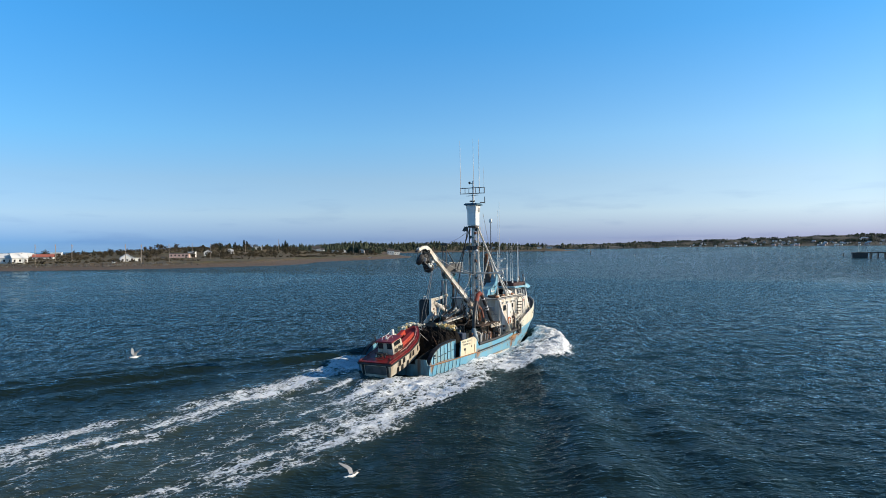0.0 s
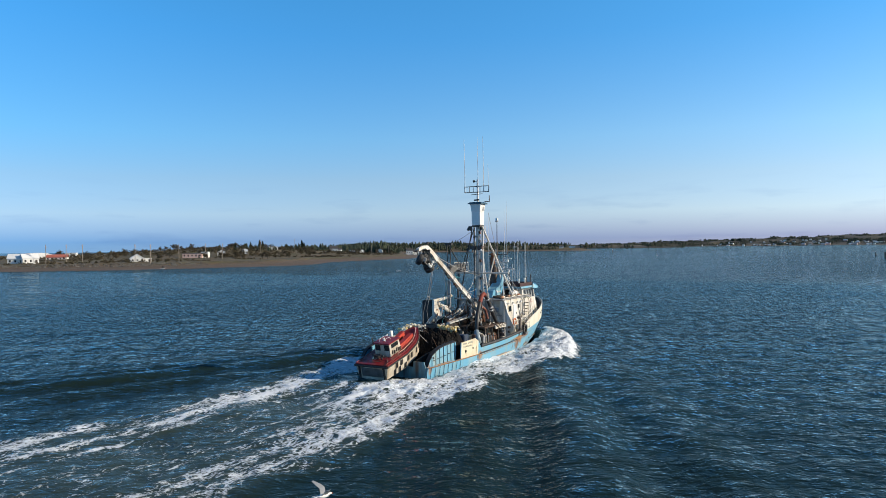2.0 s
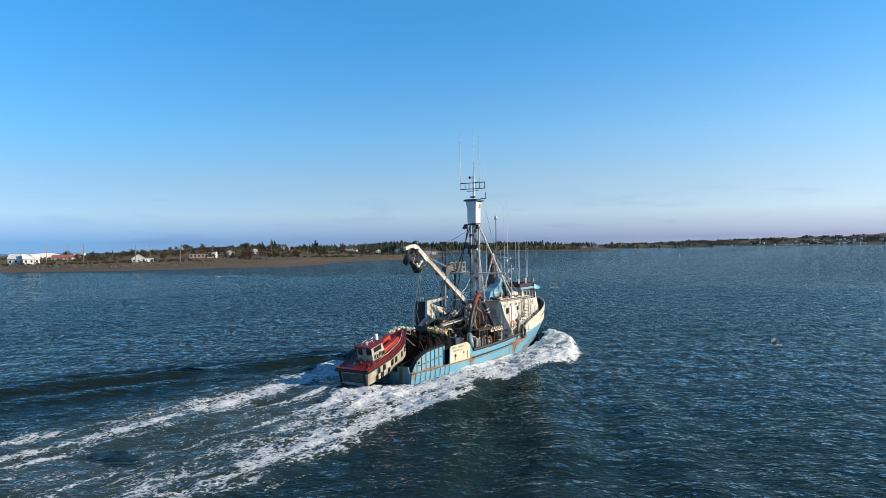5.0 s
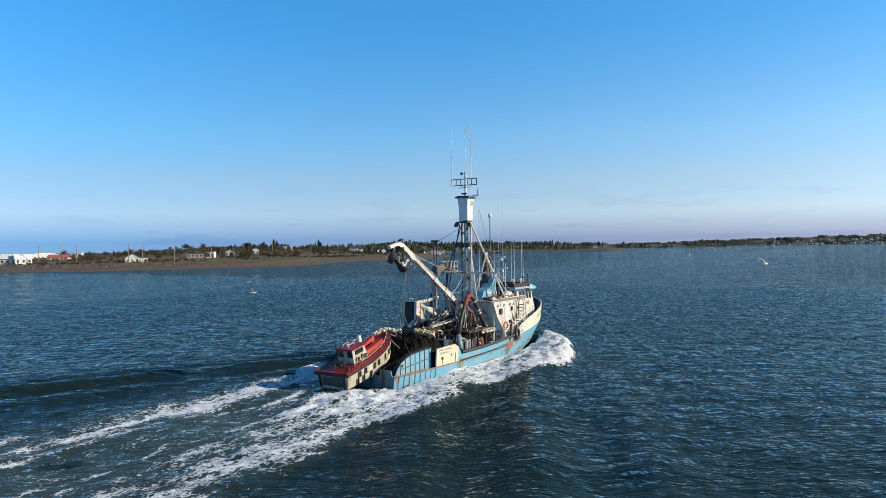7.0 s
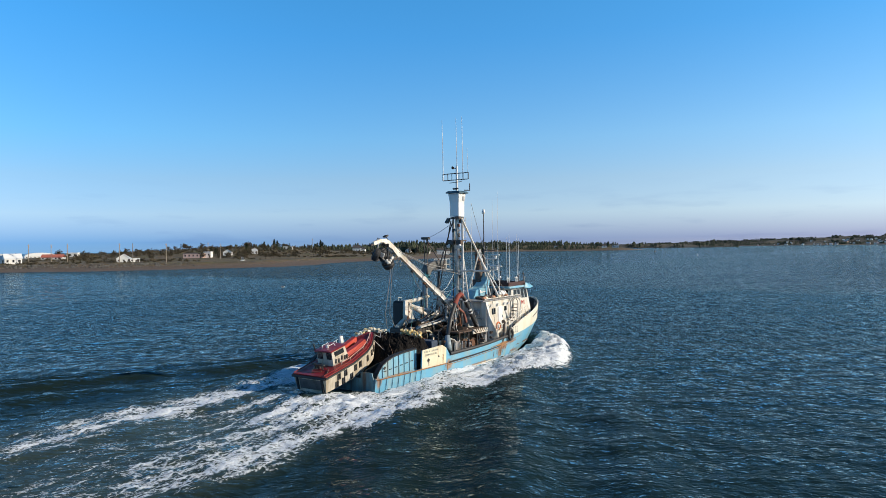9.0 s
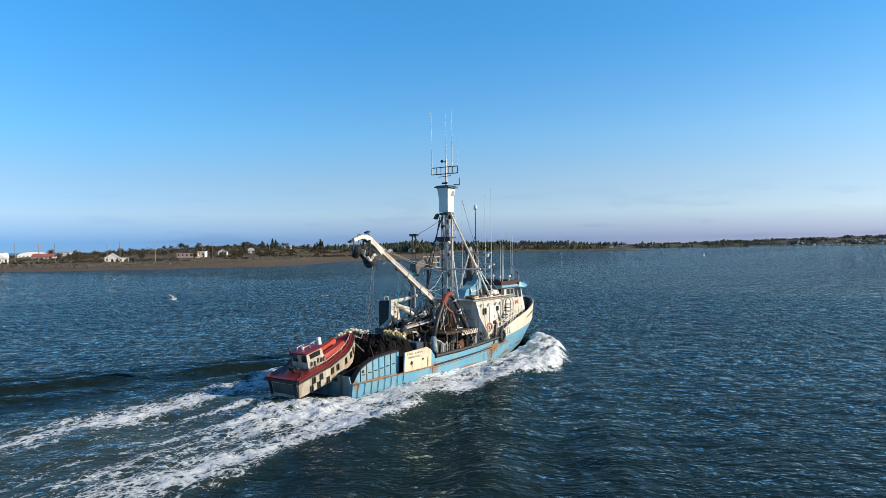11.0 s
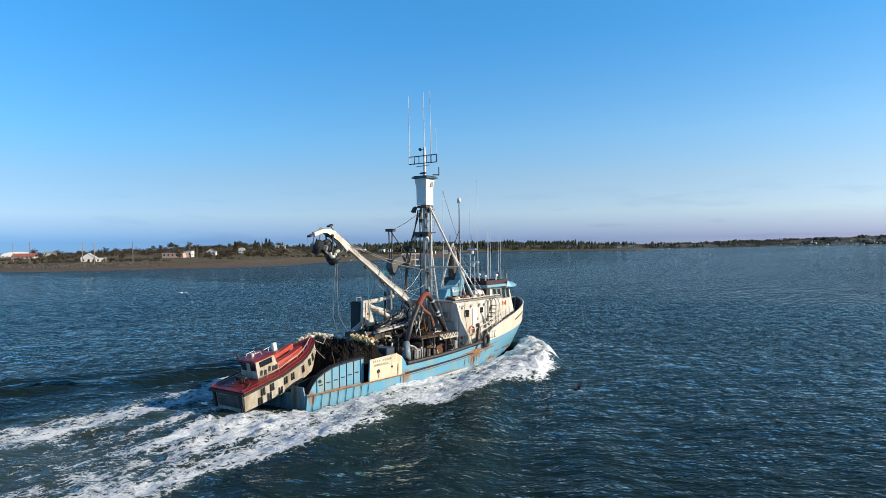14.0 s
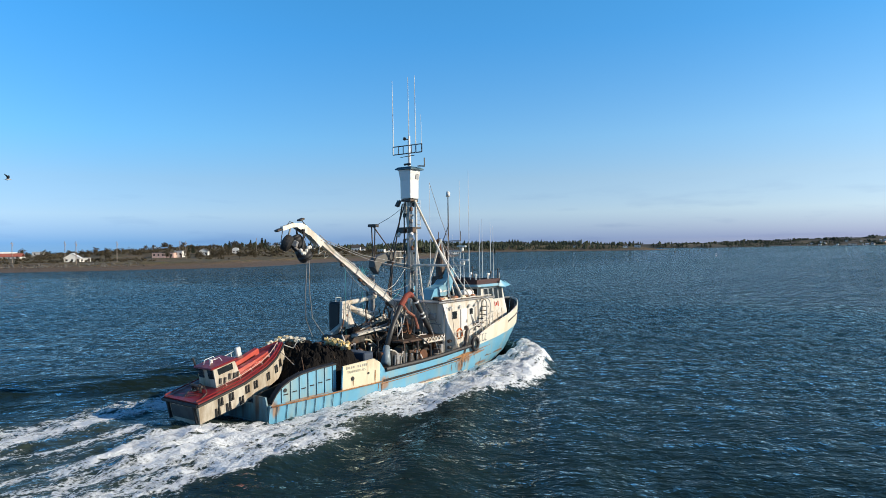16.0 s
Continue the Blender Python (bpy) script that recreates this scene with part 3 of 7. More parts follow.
def conifer(h, seed):
    rnd = random.Random(seed)
    tree = thing("conifer", "dark green wind-worn spruce on the shore", "tree", "shore conifers")
    bm = B()
    rod(bm, (0, 0, -0.5), (0.1, 0, h * 0.97), h * 0.022, 0.03, 7)
    part("trunk", bm, BARK, tree)
    verts, faces = [], []
    rows = int(h * 2.2)
    for i in range(rows):
        k = i / rows
        z = h * (0.14 + 0.86 * k)
        reach = h * 0.21 * (1 - k) ** 0.85 + 0.12
        for j in range(7):
            a = j * math.tau / 7 + i * 0.9 + rnd.uniform(-0.3, 0.3)
            length = reach * rnd.uniform(0.55, 1.15)
            for e in (0.35, 0.7, 1.0):
                tufts(verts, faces, (math.cos(a) * length * e, math.sin(a) * length * e, z - 0.18 * length * e), 0.22 + 0.1 * (1 - k), 4, rnd, 0.26, 0.5)
    from_lists("crown", verts, faces, NEEDLE, tree)
    return tree


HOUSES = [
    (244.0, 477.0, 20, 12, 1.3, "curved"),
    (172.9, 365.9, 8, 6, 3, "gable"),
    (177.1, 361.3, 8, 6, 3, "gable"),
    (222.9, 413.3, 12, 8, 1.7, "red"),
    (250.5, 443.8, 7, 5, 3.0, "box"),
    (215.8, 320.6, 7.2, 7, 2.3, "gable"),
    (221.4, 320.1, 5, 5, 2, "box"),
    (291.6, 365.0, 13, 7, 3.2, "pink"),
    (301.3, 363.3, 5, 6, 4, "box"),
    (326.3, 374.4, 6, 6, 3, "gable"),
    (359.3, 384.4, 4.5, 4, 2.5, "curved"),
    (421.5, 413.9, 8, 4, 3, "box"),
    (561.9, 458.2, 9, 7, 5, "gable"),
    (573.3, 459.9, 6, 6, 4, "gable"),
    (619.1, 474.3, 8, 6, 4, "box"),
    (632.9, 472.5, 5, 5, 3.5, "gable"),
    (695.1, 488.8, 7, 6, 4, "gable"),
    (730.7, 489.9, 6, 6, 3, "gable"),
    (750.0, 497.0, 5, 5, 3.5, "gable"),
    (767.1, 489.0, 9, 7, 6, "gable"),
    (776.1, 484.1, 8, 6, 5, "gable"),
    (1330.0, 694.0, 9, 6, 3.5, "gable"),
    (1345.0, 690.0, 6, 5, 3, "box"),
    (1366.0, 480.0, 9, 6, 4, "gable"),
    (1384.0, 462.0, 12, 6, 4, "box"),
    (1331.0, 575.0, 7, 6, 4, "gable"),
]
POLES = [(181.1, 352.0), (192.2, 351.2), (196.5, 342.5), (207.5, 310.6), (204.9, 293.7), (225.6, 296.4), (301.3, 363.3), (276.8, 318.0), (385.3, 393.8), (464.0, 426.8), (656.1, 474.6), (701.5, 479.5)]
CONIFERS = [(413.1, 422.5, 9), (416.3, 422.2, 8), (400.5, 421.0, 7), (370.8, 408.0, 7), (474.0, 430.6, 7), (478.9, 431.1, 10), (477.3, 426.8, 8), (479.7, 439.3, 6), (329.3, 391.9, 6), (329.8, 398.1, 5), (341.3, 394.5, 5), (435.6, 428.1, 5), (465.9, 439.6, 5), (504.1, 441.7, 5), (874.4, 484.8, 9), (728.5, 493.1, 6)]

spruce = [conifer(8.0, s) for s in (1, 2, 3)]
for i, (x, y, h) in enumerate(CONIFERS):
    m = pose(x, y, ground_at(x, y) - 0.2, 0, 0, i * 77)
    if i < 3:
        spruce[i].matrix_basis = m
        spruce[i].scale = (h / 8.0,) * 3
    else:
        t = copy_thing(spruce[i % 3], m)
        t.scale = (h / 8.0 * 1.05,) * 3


def broad_tree(seed):
    rnd = random.Random(seed)
    tree = thing("tree", "bare brown rounded tree among houses", "tree", "shore trees")
    bm = B()
    rod(bm, (0, 0, -0.4), (0.1, 0.05, 2.0), 0.22, 0.16, 7)
    for j in range(7):
        a = j * math.tau / 7
        rod(bm, (0.1, 0.05, 1.6 + 0.1 * j), (math.cos(a) * 1.6, math.sin(a) * 1.6, 3.2 + rnd.uniform(-0.4, 0.8)), 0.09, 0.03, 5)
    part("trunk", bm, BARK, tree)
    verts, faces = [], []
    for j in range(26):
        a, r = rnd.uniform(0, math.tau), rnd.uniform(0, 2.1)
        tufts(verts, faces, (math.cos(a) * r, math.sin(a) * r, rnd.uniform(2.0, 4.6) - 0.25 * r), rnd.uniform(0.5, 0.95), 16, rnd, 0.24)
    from_lists("crown", verts, faces, LEAF, tree)
    return tree


broad = [broad_tree(s) for s in (11, 12)]
rnd = random.Random(21)
spots = []
while len(spots) < 105:
    x, y = (rnd.uniform(260, 470) if len(spots) > 50 else rnd.uniform(225, 720)), rnd.uniform(310, 520)
    d = float(inland(np.array([x]), np.array([y]))[0])
    if 40 < d < 170 and all(abs(x - h[0]) + abs(y - h[1]) > 9 for h in HOUSES):
        spots.append((x, y))
for i, (x, y) in enumerate(spots):
    m = pose(x, y, ground_at(x, y) - 0.2, 0, 0, i * 61)
    if i < 2:
        broad[i].matrix_basis = m
        t = broad[i]
    else:
        t = copy_thing(broad[i % 2], m)
    t.scale = (rnd.uniform(0.7, 1.25),) * 3


def scrub():
    """Low bushes over the near shore, and the woods behind, too many to count."""
    rnd = random.Random(31)
    verts, faces = [], []
    n = 0
    tries = [(rnd.uniform(120, 900), rnd.uniform(270, 560)) for _ in range(16000)]
    depth = inland(np.array([p[0] for p in tries]), np.array([p[1] for p in tries]))
    level = land_height(np.array([p[0] for p in tries]), np.array([p[1] for p in tries]))
    for (x, y), d, z in zip(tries, depth, level):
        if n > 3000:
            break
        dense = noise.noise(Vector((x * 0.02, y * 0.02, 8)))
        if d < 32 or dense < (0.10 if d < 80 else 0.0 if x < 330 else -0.2) or any(abs(x - h[0]) + abs(y - h[1]) < h[2] * 0.9 + 4 for h in HOUSES):
            continue
        n += 1
        r = rnd.uniform(0.4, 1.2) + (1.0 if d > 110 else 0) * rnd.random()
        for _ in range(3):
            tufts(verts, faces, (x + rnd.uniform(-r, r), y + rnd.uniform(-r, r), z + r * rnd.uniform(0.3, 0.8)), r * 0.8, 9, rnd, 0.30 + 0.06 * r)
    tagged(from_lists("scrub", verts, faces, LEAF), "brown leafless scrub covering the shore", "bushes", kind="stuff")


scrub()


def woods(name, label, count, area, height, ground, seed, gap=-1.0, swell=(1.0, 0.8, 0.6, 0.4)):
    rnd = random.Random(seed)
    verts, faces = [], []
    xs = np.array([rnd.uniform(*area[0]) for _ in range(count * 6)])
    ys = np.array([rnd.uniform(*area[1]) for _ in range(count * 6)])
    zs = ground(xs, ys)
    done = 0
    for x, y, z in zip(xs.tolist(), ys.tolist(), zs.tolist()):
        if done >= count:
            break
        if z < -50 or noise.noise(Vector((x * 0.01, y * 0.01, 2))) < gap:
            continue
        done += 1
        h = height * rnd.uniform(0.55, 1.15) * (0.75 + 0.9 * noise.noise(Vector((x * 0.017, y * 0.017, 5))))
        h = max(h, height * 0.3)
        for k in range(4):
            zz, r = z + h * (0.1 + 0.24 * k), h * 0.26 * swell[k] * rnd.uniform(0.8, 1.3)
            a0 = rnd.uniform(0, 6)
            base = len(verts)
            verts.append((x, y, zz + h * 0.32))
            for j in range(5):
                a = a0 + j * math.tau / 5
                rr = r * rnd.uniform(0.6, 1.3)
                verts.append((x + rr * math.cos(a), y + rr * math.sin(a), zz - rnd.uniform(0, 0.08) * h))
            for j in range(5):
                faces.append((base, base + 1 + j, base + 1 + (j + 1) % 5))
    tagged(from_lists(name, verts, faces, NEEDLE), label, "woods", kind="stuff")


def on_cape(x, y):
    d = inland(x, y)
    return np.where((d > 22) & (d < 240) & ((x < 1335) | (y > 485)), land_height(x, y) - 0.5, -99)


def behind_shore(x, y):
    d = inland(x, y)
    return np.where((d > 110) & (d < 260), land_height(x, y) - 0.8, -99)


def on_ridge(x, y):
    z = ridge_height(x, y)
    return np.where(z > 4, z - 2, -99)


def on_island(x, y):
    u = ((x - 2620) / 150) ** 2 + ((y - 830) / 400) ** 2
    return np.where(u < 0.95, 16 * (1 - u) - 2, -99)


woods("cape_woods", "dark spruce woods on the low cape", 2600, ((700, 1480), (400, 900)), 10, on_cape, 41, -0.5, (1.3, 1.4, 1.1, 0.6))
woods("shore_woods", "dark spruce woods behind the shore", 650, ((330, 900), (360, 720)), 5.0, behind_shore, 42, 0.0, (1.3, 1.3, 1.0, 0.6))
woods("hill_woods", "far dark woods on the hill", 4200, ((4060, 4560), (-1500, 1500)), 11, on_ridge, 43, -0.12, (1.4, 2.0, 2.1, 1.5))
woods("island_woods", "dark woods on the island", 420, ((2470, 2770), (430, 1230)), 12, on_island, 44, -0.1, (1.3, 1.6, 1.5, 0.9))


# ---- houses ----
WALL_WHITE = surface("white_clapboard", (0.70, 0.69, 0.66), 0.7, vary=0.1, grain=2.0)
WALL_PINK = surface("pale_pink_wall", (0.62, 0.42, 0.36), 0.7, vary=0.1, grain=2.0)
ROOF_DARK = surface("dark_shingles", (0.07, 0.065, 0.065), 0.8, vary=0.3, grain=2.0)
ROOF_RED = surface("red_sheet_roof", (0.42, 0.13, 0.09), 0.7, vary=0.2, grain=2.0)
ROOF_PALE = surface("pale_sheet_roof", (0.70, 0.71, 0.72), 0.5, vary=0.1, grain=2.0)


def house(x, y, w, d, h, style, seed):
    rnd = random.Random(seed)
    wall_m = {"pink": WALL_PINK}.get(style, WALL_WHITE)
    word = {"gable": "white gabled wooden house", "red": "white house with a red roof", "pink": "long pink and white building with low roof", "box": "small white flat-roofed building", "curved": "white building with a rounded pale roof"}[style]
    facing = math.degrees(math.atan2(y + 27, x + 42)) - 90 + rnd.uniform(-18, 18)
    ob = thing("house", word + " near the shore", "house", "shore houses", pose(x, y, ground_at(x, y) - 0.2, 0, 0, facing))
    bm = B()
    box(bm, (0, 0, h / 2), (w, d, h))
    wall = part("wall", bm, wall_m, ob)
    bm = B()
    if style in ("gable", "red"):
        rise = w * 0.32 if style == "gable" else 1.8
        if style == "gable" and (rnd.random() < 0.6 or 210 < x < 220):
            plate(bm, [(-w / 2, -d / 2, h), (w / 2, -d / 2, h), (0, -d / 2, h + rise)], d, (0, 1, 0))
            part("gable", bm, wall_m, ob)
            bm = B()
            for s in (-1, 1):
                plate(bm, [(s * (w / 2 + 0.3), -d / 2 - 0.3, h - 0.15), (s * (w / 2 + 0.3), d / 2 + 0.3, h - 0.15), (0, d / 2 + 0.3, h + rise + 0.06), (0, -d / 2 - 0.3, h + rise + 0.06)], 0.15, (s * 0.5, 0, 1))
        else:
            for s in (-1, 1):
                plate(bm, [(-w / 2 - 0.3, s * (d / 2 + 0.3), h - 0.1), (w / 2 + 0.3, s * (d / 2 + 0.3), h - 0.1), (w / 2 + 0.3, 0, h + rise), (-w / 2 - 0.3, 0, h + rise)], 0.15, (0, s * 0.5, 1))
        roof_part = part("roof", bm, ROOF_RED if style == "red" else ROOF_PALE if x < 230 else ROOF_DARK, ob)
        bm = B()
        box(bm, (w * 0.2, 0, h + rise * 0.8), (0.5, 0.5, 1.4))
        part("chimney", bm, RUST, roof_part)
    elif style == "curved":
        rings = [[((w / 2 + 0.2) * math.cos(a), yy, h + w * (0.13 if w > 10 else 0.4) * math.sin(a)) for a in np.linspace(0, math.pi, 13)] for yy in (-d / 2 - 0.2, d / 2 + 0.2)]
        loft(bm, rings)
        part("roof", bm, ROOF_PALE, ob)
    else:
        box(bm, (0, 0, h + 0.15), (w + 0.5, d + 0.5, 0.3), bevel=0.05)
        part("roof", bm, ROOF_PALE if style == "box" else ROOF_DARK, ob)
    n = max(2, int(w / 2.4))
    for i in range(n):
        bm = B()
        xx = -w / 2 + (i + 0.5) * w / n
        box(bm, (xx, -d / 2 - 0.03, h * 0.55), (0.9, 0.08, min(1.2, h * 0.4)))
        pane = part("window", bm, GLASS, ob)
        bm = B()
        box(bm, (xx, -d / 2 - 0.06, h * 0.55 - min(1.2, h * 0.4) / 2 - 0.08), (1.1, 0.16, 0.1))
        part("sill", bm, WALL_WHITE, pane)
    bm = B()
    box(bm, (w * 0.36, -d / 2 - 0.03, 1.05), (0.9, 0.1, 2.0))
    part("door", bm, DARK, ob)


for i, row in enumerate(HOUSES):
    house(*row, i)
# town houses far across the harbour
rnd = random.Random(55)
town_mesh = {}
for i in range(120):
    y = rnd.uniform(-1300, 520)
    x = 4062 + 240 * rnd.random() ** 1.6
    z = float(ridge_height(np.array([x]), np.array([y]))[0])
    ob = thing("house", "small pale house on the far hillside", "house", "far town houses", pose(x, y, z - 0.5, 0, 0, 80 + rnd.uniform(-20, 20)))
    k = i % 4
    if k not in town_mesh:
        w, d, h = 10 + 5 * (k % 3), 9, 5 + k * 1.2
        bm = B()
        box(bm, (0, 0, h / 2), (w, d, h))
        a = linked("wall", bm, WALL_WHITE if k != 2 else WALL_PINK)
        bm = B()
        for s in (-1, 1):
            plate(bm, [(-w / 2 - 0.4, s * (d / 2 + 0.4), h - 0.1), (w / 2 + 0.4, s * (d / 2 + 0.4), h - 0.1), (w / 2 + 0.4, 0, h + 3), (-w / 2 - 0.4, 0, h + 3)], 0.2, (0, s * 0.5, 1))
        b = linked("roof", bm, ROOF_DARK if k % 2 else ROOF_PALE)
        town_mesh[k] = (a.data, b.data)
        a.parent = b.parent = ob
    else:
        for nm, data in zip(("wall", "roof"), town_mesh[k]):
            o = new(nm, data)
            o.parent = ob

# ---- poles, rocks, pier, buoys ----
WOOD = surface("grey_wood", (0.30, 0.25, 0.20), 0.85, vary=0.3, grain=5.0)
bm = B()
rod(bm, (0, 0, -0.5), (0, 0, 10.5), 0.2, 0.14, 8)
utility_pole = thing("utility_pole", "weathered wooden utility pole with a crossarm", "utility pole", "utility poles")
part("pole", bm, WOOD, utility_pole)
bm = B()
box(bm, (0, 0, 9.7), (1.9, 0.14, 0.16))
part("crossarm", bm, WOOD, utility_pole)
bm = B()
rod(bm, (0.3, 0, 8.4), (0.3, 0, 9.2), 0.22, n=10)
part("transformer", bm, GREY, utility_pole)
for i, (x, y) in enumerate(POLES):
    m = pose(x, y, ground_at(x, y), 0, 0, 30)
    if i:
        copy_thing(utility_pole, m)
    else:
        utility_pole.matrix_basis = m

ROCK = surface("pale_armour_rock", (0.12, 0.112, 0.10), 0.9, vary=0.4, grain=1.2, spread=0.8)


def seawall():
    rnd = random.Random(61)
    verts, faces = [], []
    ico = B()
    bmesh.ops.create_icosphere(ico, subdivisions=1, radius=1.0)
    ico.verts.ensure_lookup_table()
    shape = [v.co.copy() for v in ico.verts]
    tris = [[v.index for v in f.verts] for f in ico.faces]
    ico.free()
    for (ax, ay), (bx, by) in zip(SHORE[2:9], SHORE[3:10]):
        length = math.hypot(bx - ax, by - ay)
        nx, ny = -(by - ay) / length, (bx - ax) / length
        for i in range(int(length * 4.5)):
            u = rnd.random()
            d = rnd.uniform(19.5, 26)
            x, y = ax + (bx - ax) * u + nx * d, ay + (by - ay) * u + ny * d
            if x > 228:
                continue
            r = rnd.uniform(0.3, 0.65)
            z = ground_at(x, y) + r * 0.25
            k = len(verts)
            e = Euler((rnd.uniform(0, 6), rnd.uniform(0, 6), rnd.uniform(0, 6))).to_matrix()
            for c in shape:
                c2 = e @ Vector((c.x * r, c.y * r * 0.8, c.z * r * 0.65)) * rnd.uniform(0.85, 1.15)
                verts.append(Vector((x, y, z)) + c2)
            faces += [tuple(k + j for j in t) for t in tris]
    tagged(from_lists("seawall_rocks", verts, faces, ROCK), "pale armour rocks piled along the beach top", "rocks", kind="stuff")


seawall()

pier = thing("pier", "dark timber pier on piles over the water", "pier")
bm = B()
box(bm, (497, -100, 3.6), (9, 76, 0.7), bevel=0.05)
part("pier_deck", bm, DARK, pier)
bm = B()
box(bm, (496, -64.5, 1.6), (11, 9, 4.2), bevel=0.1)
part("pier_head", bm, DARK, pier, "dark timber crib at the pier end")
for i in range(16):
    for x in (493, 501):
        bm = B()
        rod(bm, (x, -71 - i * 4.1, -1.5), (x, -71 - i * 4.1, 3.4), 0.28, n=8)
        part("pile", bm, DARK, pier)
bm = B()
rod(bm, (496, -64, 3.7), (496, -64, 9.5), 0.09, n=6)
part("light_post", bm, WHITE, pier)


def buoy(x, y, h, colour, label):
    ob = thing("buoy", label, "buoy", "channel buoys", pose(x, y, 0))
    bm = B()
    rod(bm, (0, 0, -0.4), (0, 0, h * 0.35), h * 0.22, h * 0.2, 12)
    part("float", bm, colour, ob)
    bm = B()
    rod(bm, (0, 0, h * 0.35), (0, 0, h), h * 0.09, h * 0.07, 8)
    part("tower", bm, colour, ob)
    bm = B()
    ball(bm, (0, 0, h), h * 0.1)
    part("lantern", bm, CLEAN_WHITE, ob)


buoy(585, 106, 2.0, CLEAN_WHITE, "white channel buoy standing in calm sea")
buoy(592, -60, 3.0, DARK, "dark channel buoy standing in calm sea")
buoy(900, 235, 4.0, DARK, "dark channel buoy standing in calm sea")


def moored(x, y, s, label):
    ob = thing("moored_boat", label, "boat", "far moored boats", pose(x, y, 0, 0, 0, 70))
    bm = B()
    loft(bm, [[(xx * s, -ww * s, 2.0 * s + 0.1 * abs(xx)), (xx * s, ww * s, 2.0 * s + 0.1 * abs(xx)), (xx * s, ww * 0.7 * s, -0.5), (xx * s, -ww * 0.7 * s, -0.5)] for xx, ww in ((-7, 1.8), (-2, 2.4), (4, 2.1), (8, 0.2))])
    part("hull", bm, RUST, ob)
    bm = B()
    box(bm, (1 * s, 0, 3.6 * s), (5 * s, 3.2 * s, 3.4 * s), bevel=0.2)
    part("cabin", bm, CLEAN_WHITE, ob)
    bm = B()
    rod(bm, (-1 * s, 0, 2 * s), (-1 * s, 0, 10 * s), 0.2 * s, 0.1 * s, 6)
    part("mast", bm, CLEAN_WHITE, ob)


for x, y, s in ((4035, 330, 1.6), (4036, 300, 1.3), (4034, 272, 1.5), (4030, 600, 1.2), (4033, 520, 1.1)):
    moored(x, y, s, "white fishing boat moored at the far wharf")

# ---- the fishing boat, in its own space: x forward, y to port, stern at x = 0, sea at z = 0 ----
HALF = [(0, 3.2), (0.6, 3.25), (4, 3.47), (12, 3.5), (17, 3.42), (20, 3.15), (22, 2.85), (23.6, 2.45), (25, 1.95), (26, 1.4), (26.8, 0.8), (27.3, 0.08)]
HALF_WATER = [(0, 3.0), (4, 3.25), (12, 3.35), (17, 2.95), (20, 2.2), (23, 1.1), (25, 0.35), (25.6, 0.06), (27.3, 0.04)]
TOP = [(0, 1.05), (4.38, 1.05), (4.44, 2.30), (6.8, 2.38), (7.3, 2.12), (7.75, 1.58), (12, 1.62), (16.4, 1.85), (16.6, 2.2), (18.4, 2.75), (20, 3.1), (22.9, 3.55), (26, 4.05), (27.3, 4.3)]
PAINT = [(0, 0.95), (7.3, 1.0), (12, 1.3), (16, 1.72), (20, 2.05), (24, 2.45), (27.3, 2.85)]
ARC = [(0.15, 1.1), (0.45, 1.5), (0.8, 1.8), (1.3, 2.03), (2.0, 2.22), (3.0, 2.32), (4.38, 2.38)]

fishing_boat = thing("fishing_boat", "light blue and white steel fishing boat with rust streaks", "fishing boat")


def hull_half(x, z):
    """Half breadth of the hull at x and height z."""
    w, d = between(x, HALF_WATER), between(x, HALF)
    return float(np.interp(z, [-1.2, -0.4, 0.0, 1.0, 2.5, 4.2], [w * 0.55, w * 0.92, w, w + (d - w) * 0.72, d, d * 1.02]))


def rake(x, z):
    return x - 1.3 * max(0.0, (x - 22) / 4.95) * (1 - min(1, max(0, (z + 1.2) / 5.3)))


def side(x, z, out=0.0, s=-1):
    """A point on the hull's skin, out metres proud of it; s = -1 is starboard."""
    return (rake(x, z), s * (hull_half(x, z) + out + (0.05 if out > 0 else 0)), z)


HULL_X = [0, 0.5, 1, 2, 3, 4.38, 4.44, 5.4, 6.8, 7.3, 7.75, 8.5, 10, 11.5, 13, 14.5, 16.4, 16.6, 17.5, 18.4, 19.2, 20, 20.7, 21.4, 22, 22.7, 23.3, 24, 24.6, 25.2, 25.7, 26.1, 26.5, 26.8, 27.05, 27.3]


def build_hull():
    bm = B()
    rows = []
    for x in HULL_X:
        top, paint = between(x, TOP), between(x, PAINT)
        mid = min(paint, top - 0.03)
        zs = [-1.2, -0.4, 0.14, 0.6, mid, mid + (top - mid) * 0.5, top]
        rows.append([side(x, z) for z in zs] + [side(x, z, s=1) for z in zs[::-1]])
    vs = [[bm.verts.new(p) for p in r] for r in rows]
    k = len(vs[0])
    for a, (r0, r1) in enumerate(zip(vs, vs[1:])):
        for i in range(k - 1):
            if i == 6:
                continue
            f = bm.faces.new((r0[i], r0[i + 1], r1[i + 1], r1[i]))
            lift = i if i < 6 else 12 - i
            f.material_index = 1 if lift >= 4 and HULL_X[a] >= 16.3 else (2 if lift < 2 else 0)
            if lift >= 4 and 4.4 < HULL_X[a] < 7.2:
                f.material_index = 3
            f.smooth = True
        bm.faces.new((r0[0], r1[0], r1[-1], r0[-1])).material_index = 2
    bm.faces.new(vs[0]).material_index = 4
    ob = part("hull", bm, [BLUE, BOW_WHITE, RUST, CREAM, SHADED_STAINED], fishing_boat, "light blue hull with rust streaks and white bow")
    mod = ob.modifiers.new("thick", "SOLIDIFY")
    mod.thickness, mod.offset = 0.08, 0
    edge = ob.modifiers.new("edge", "EDGE_SPLIT")
    edge.split_angle = radians(38)
    return ob


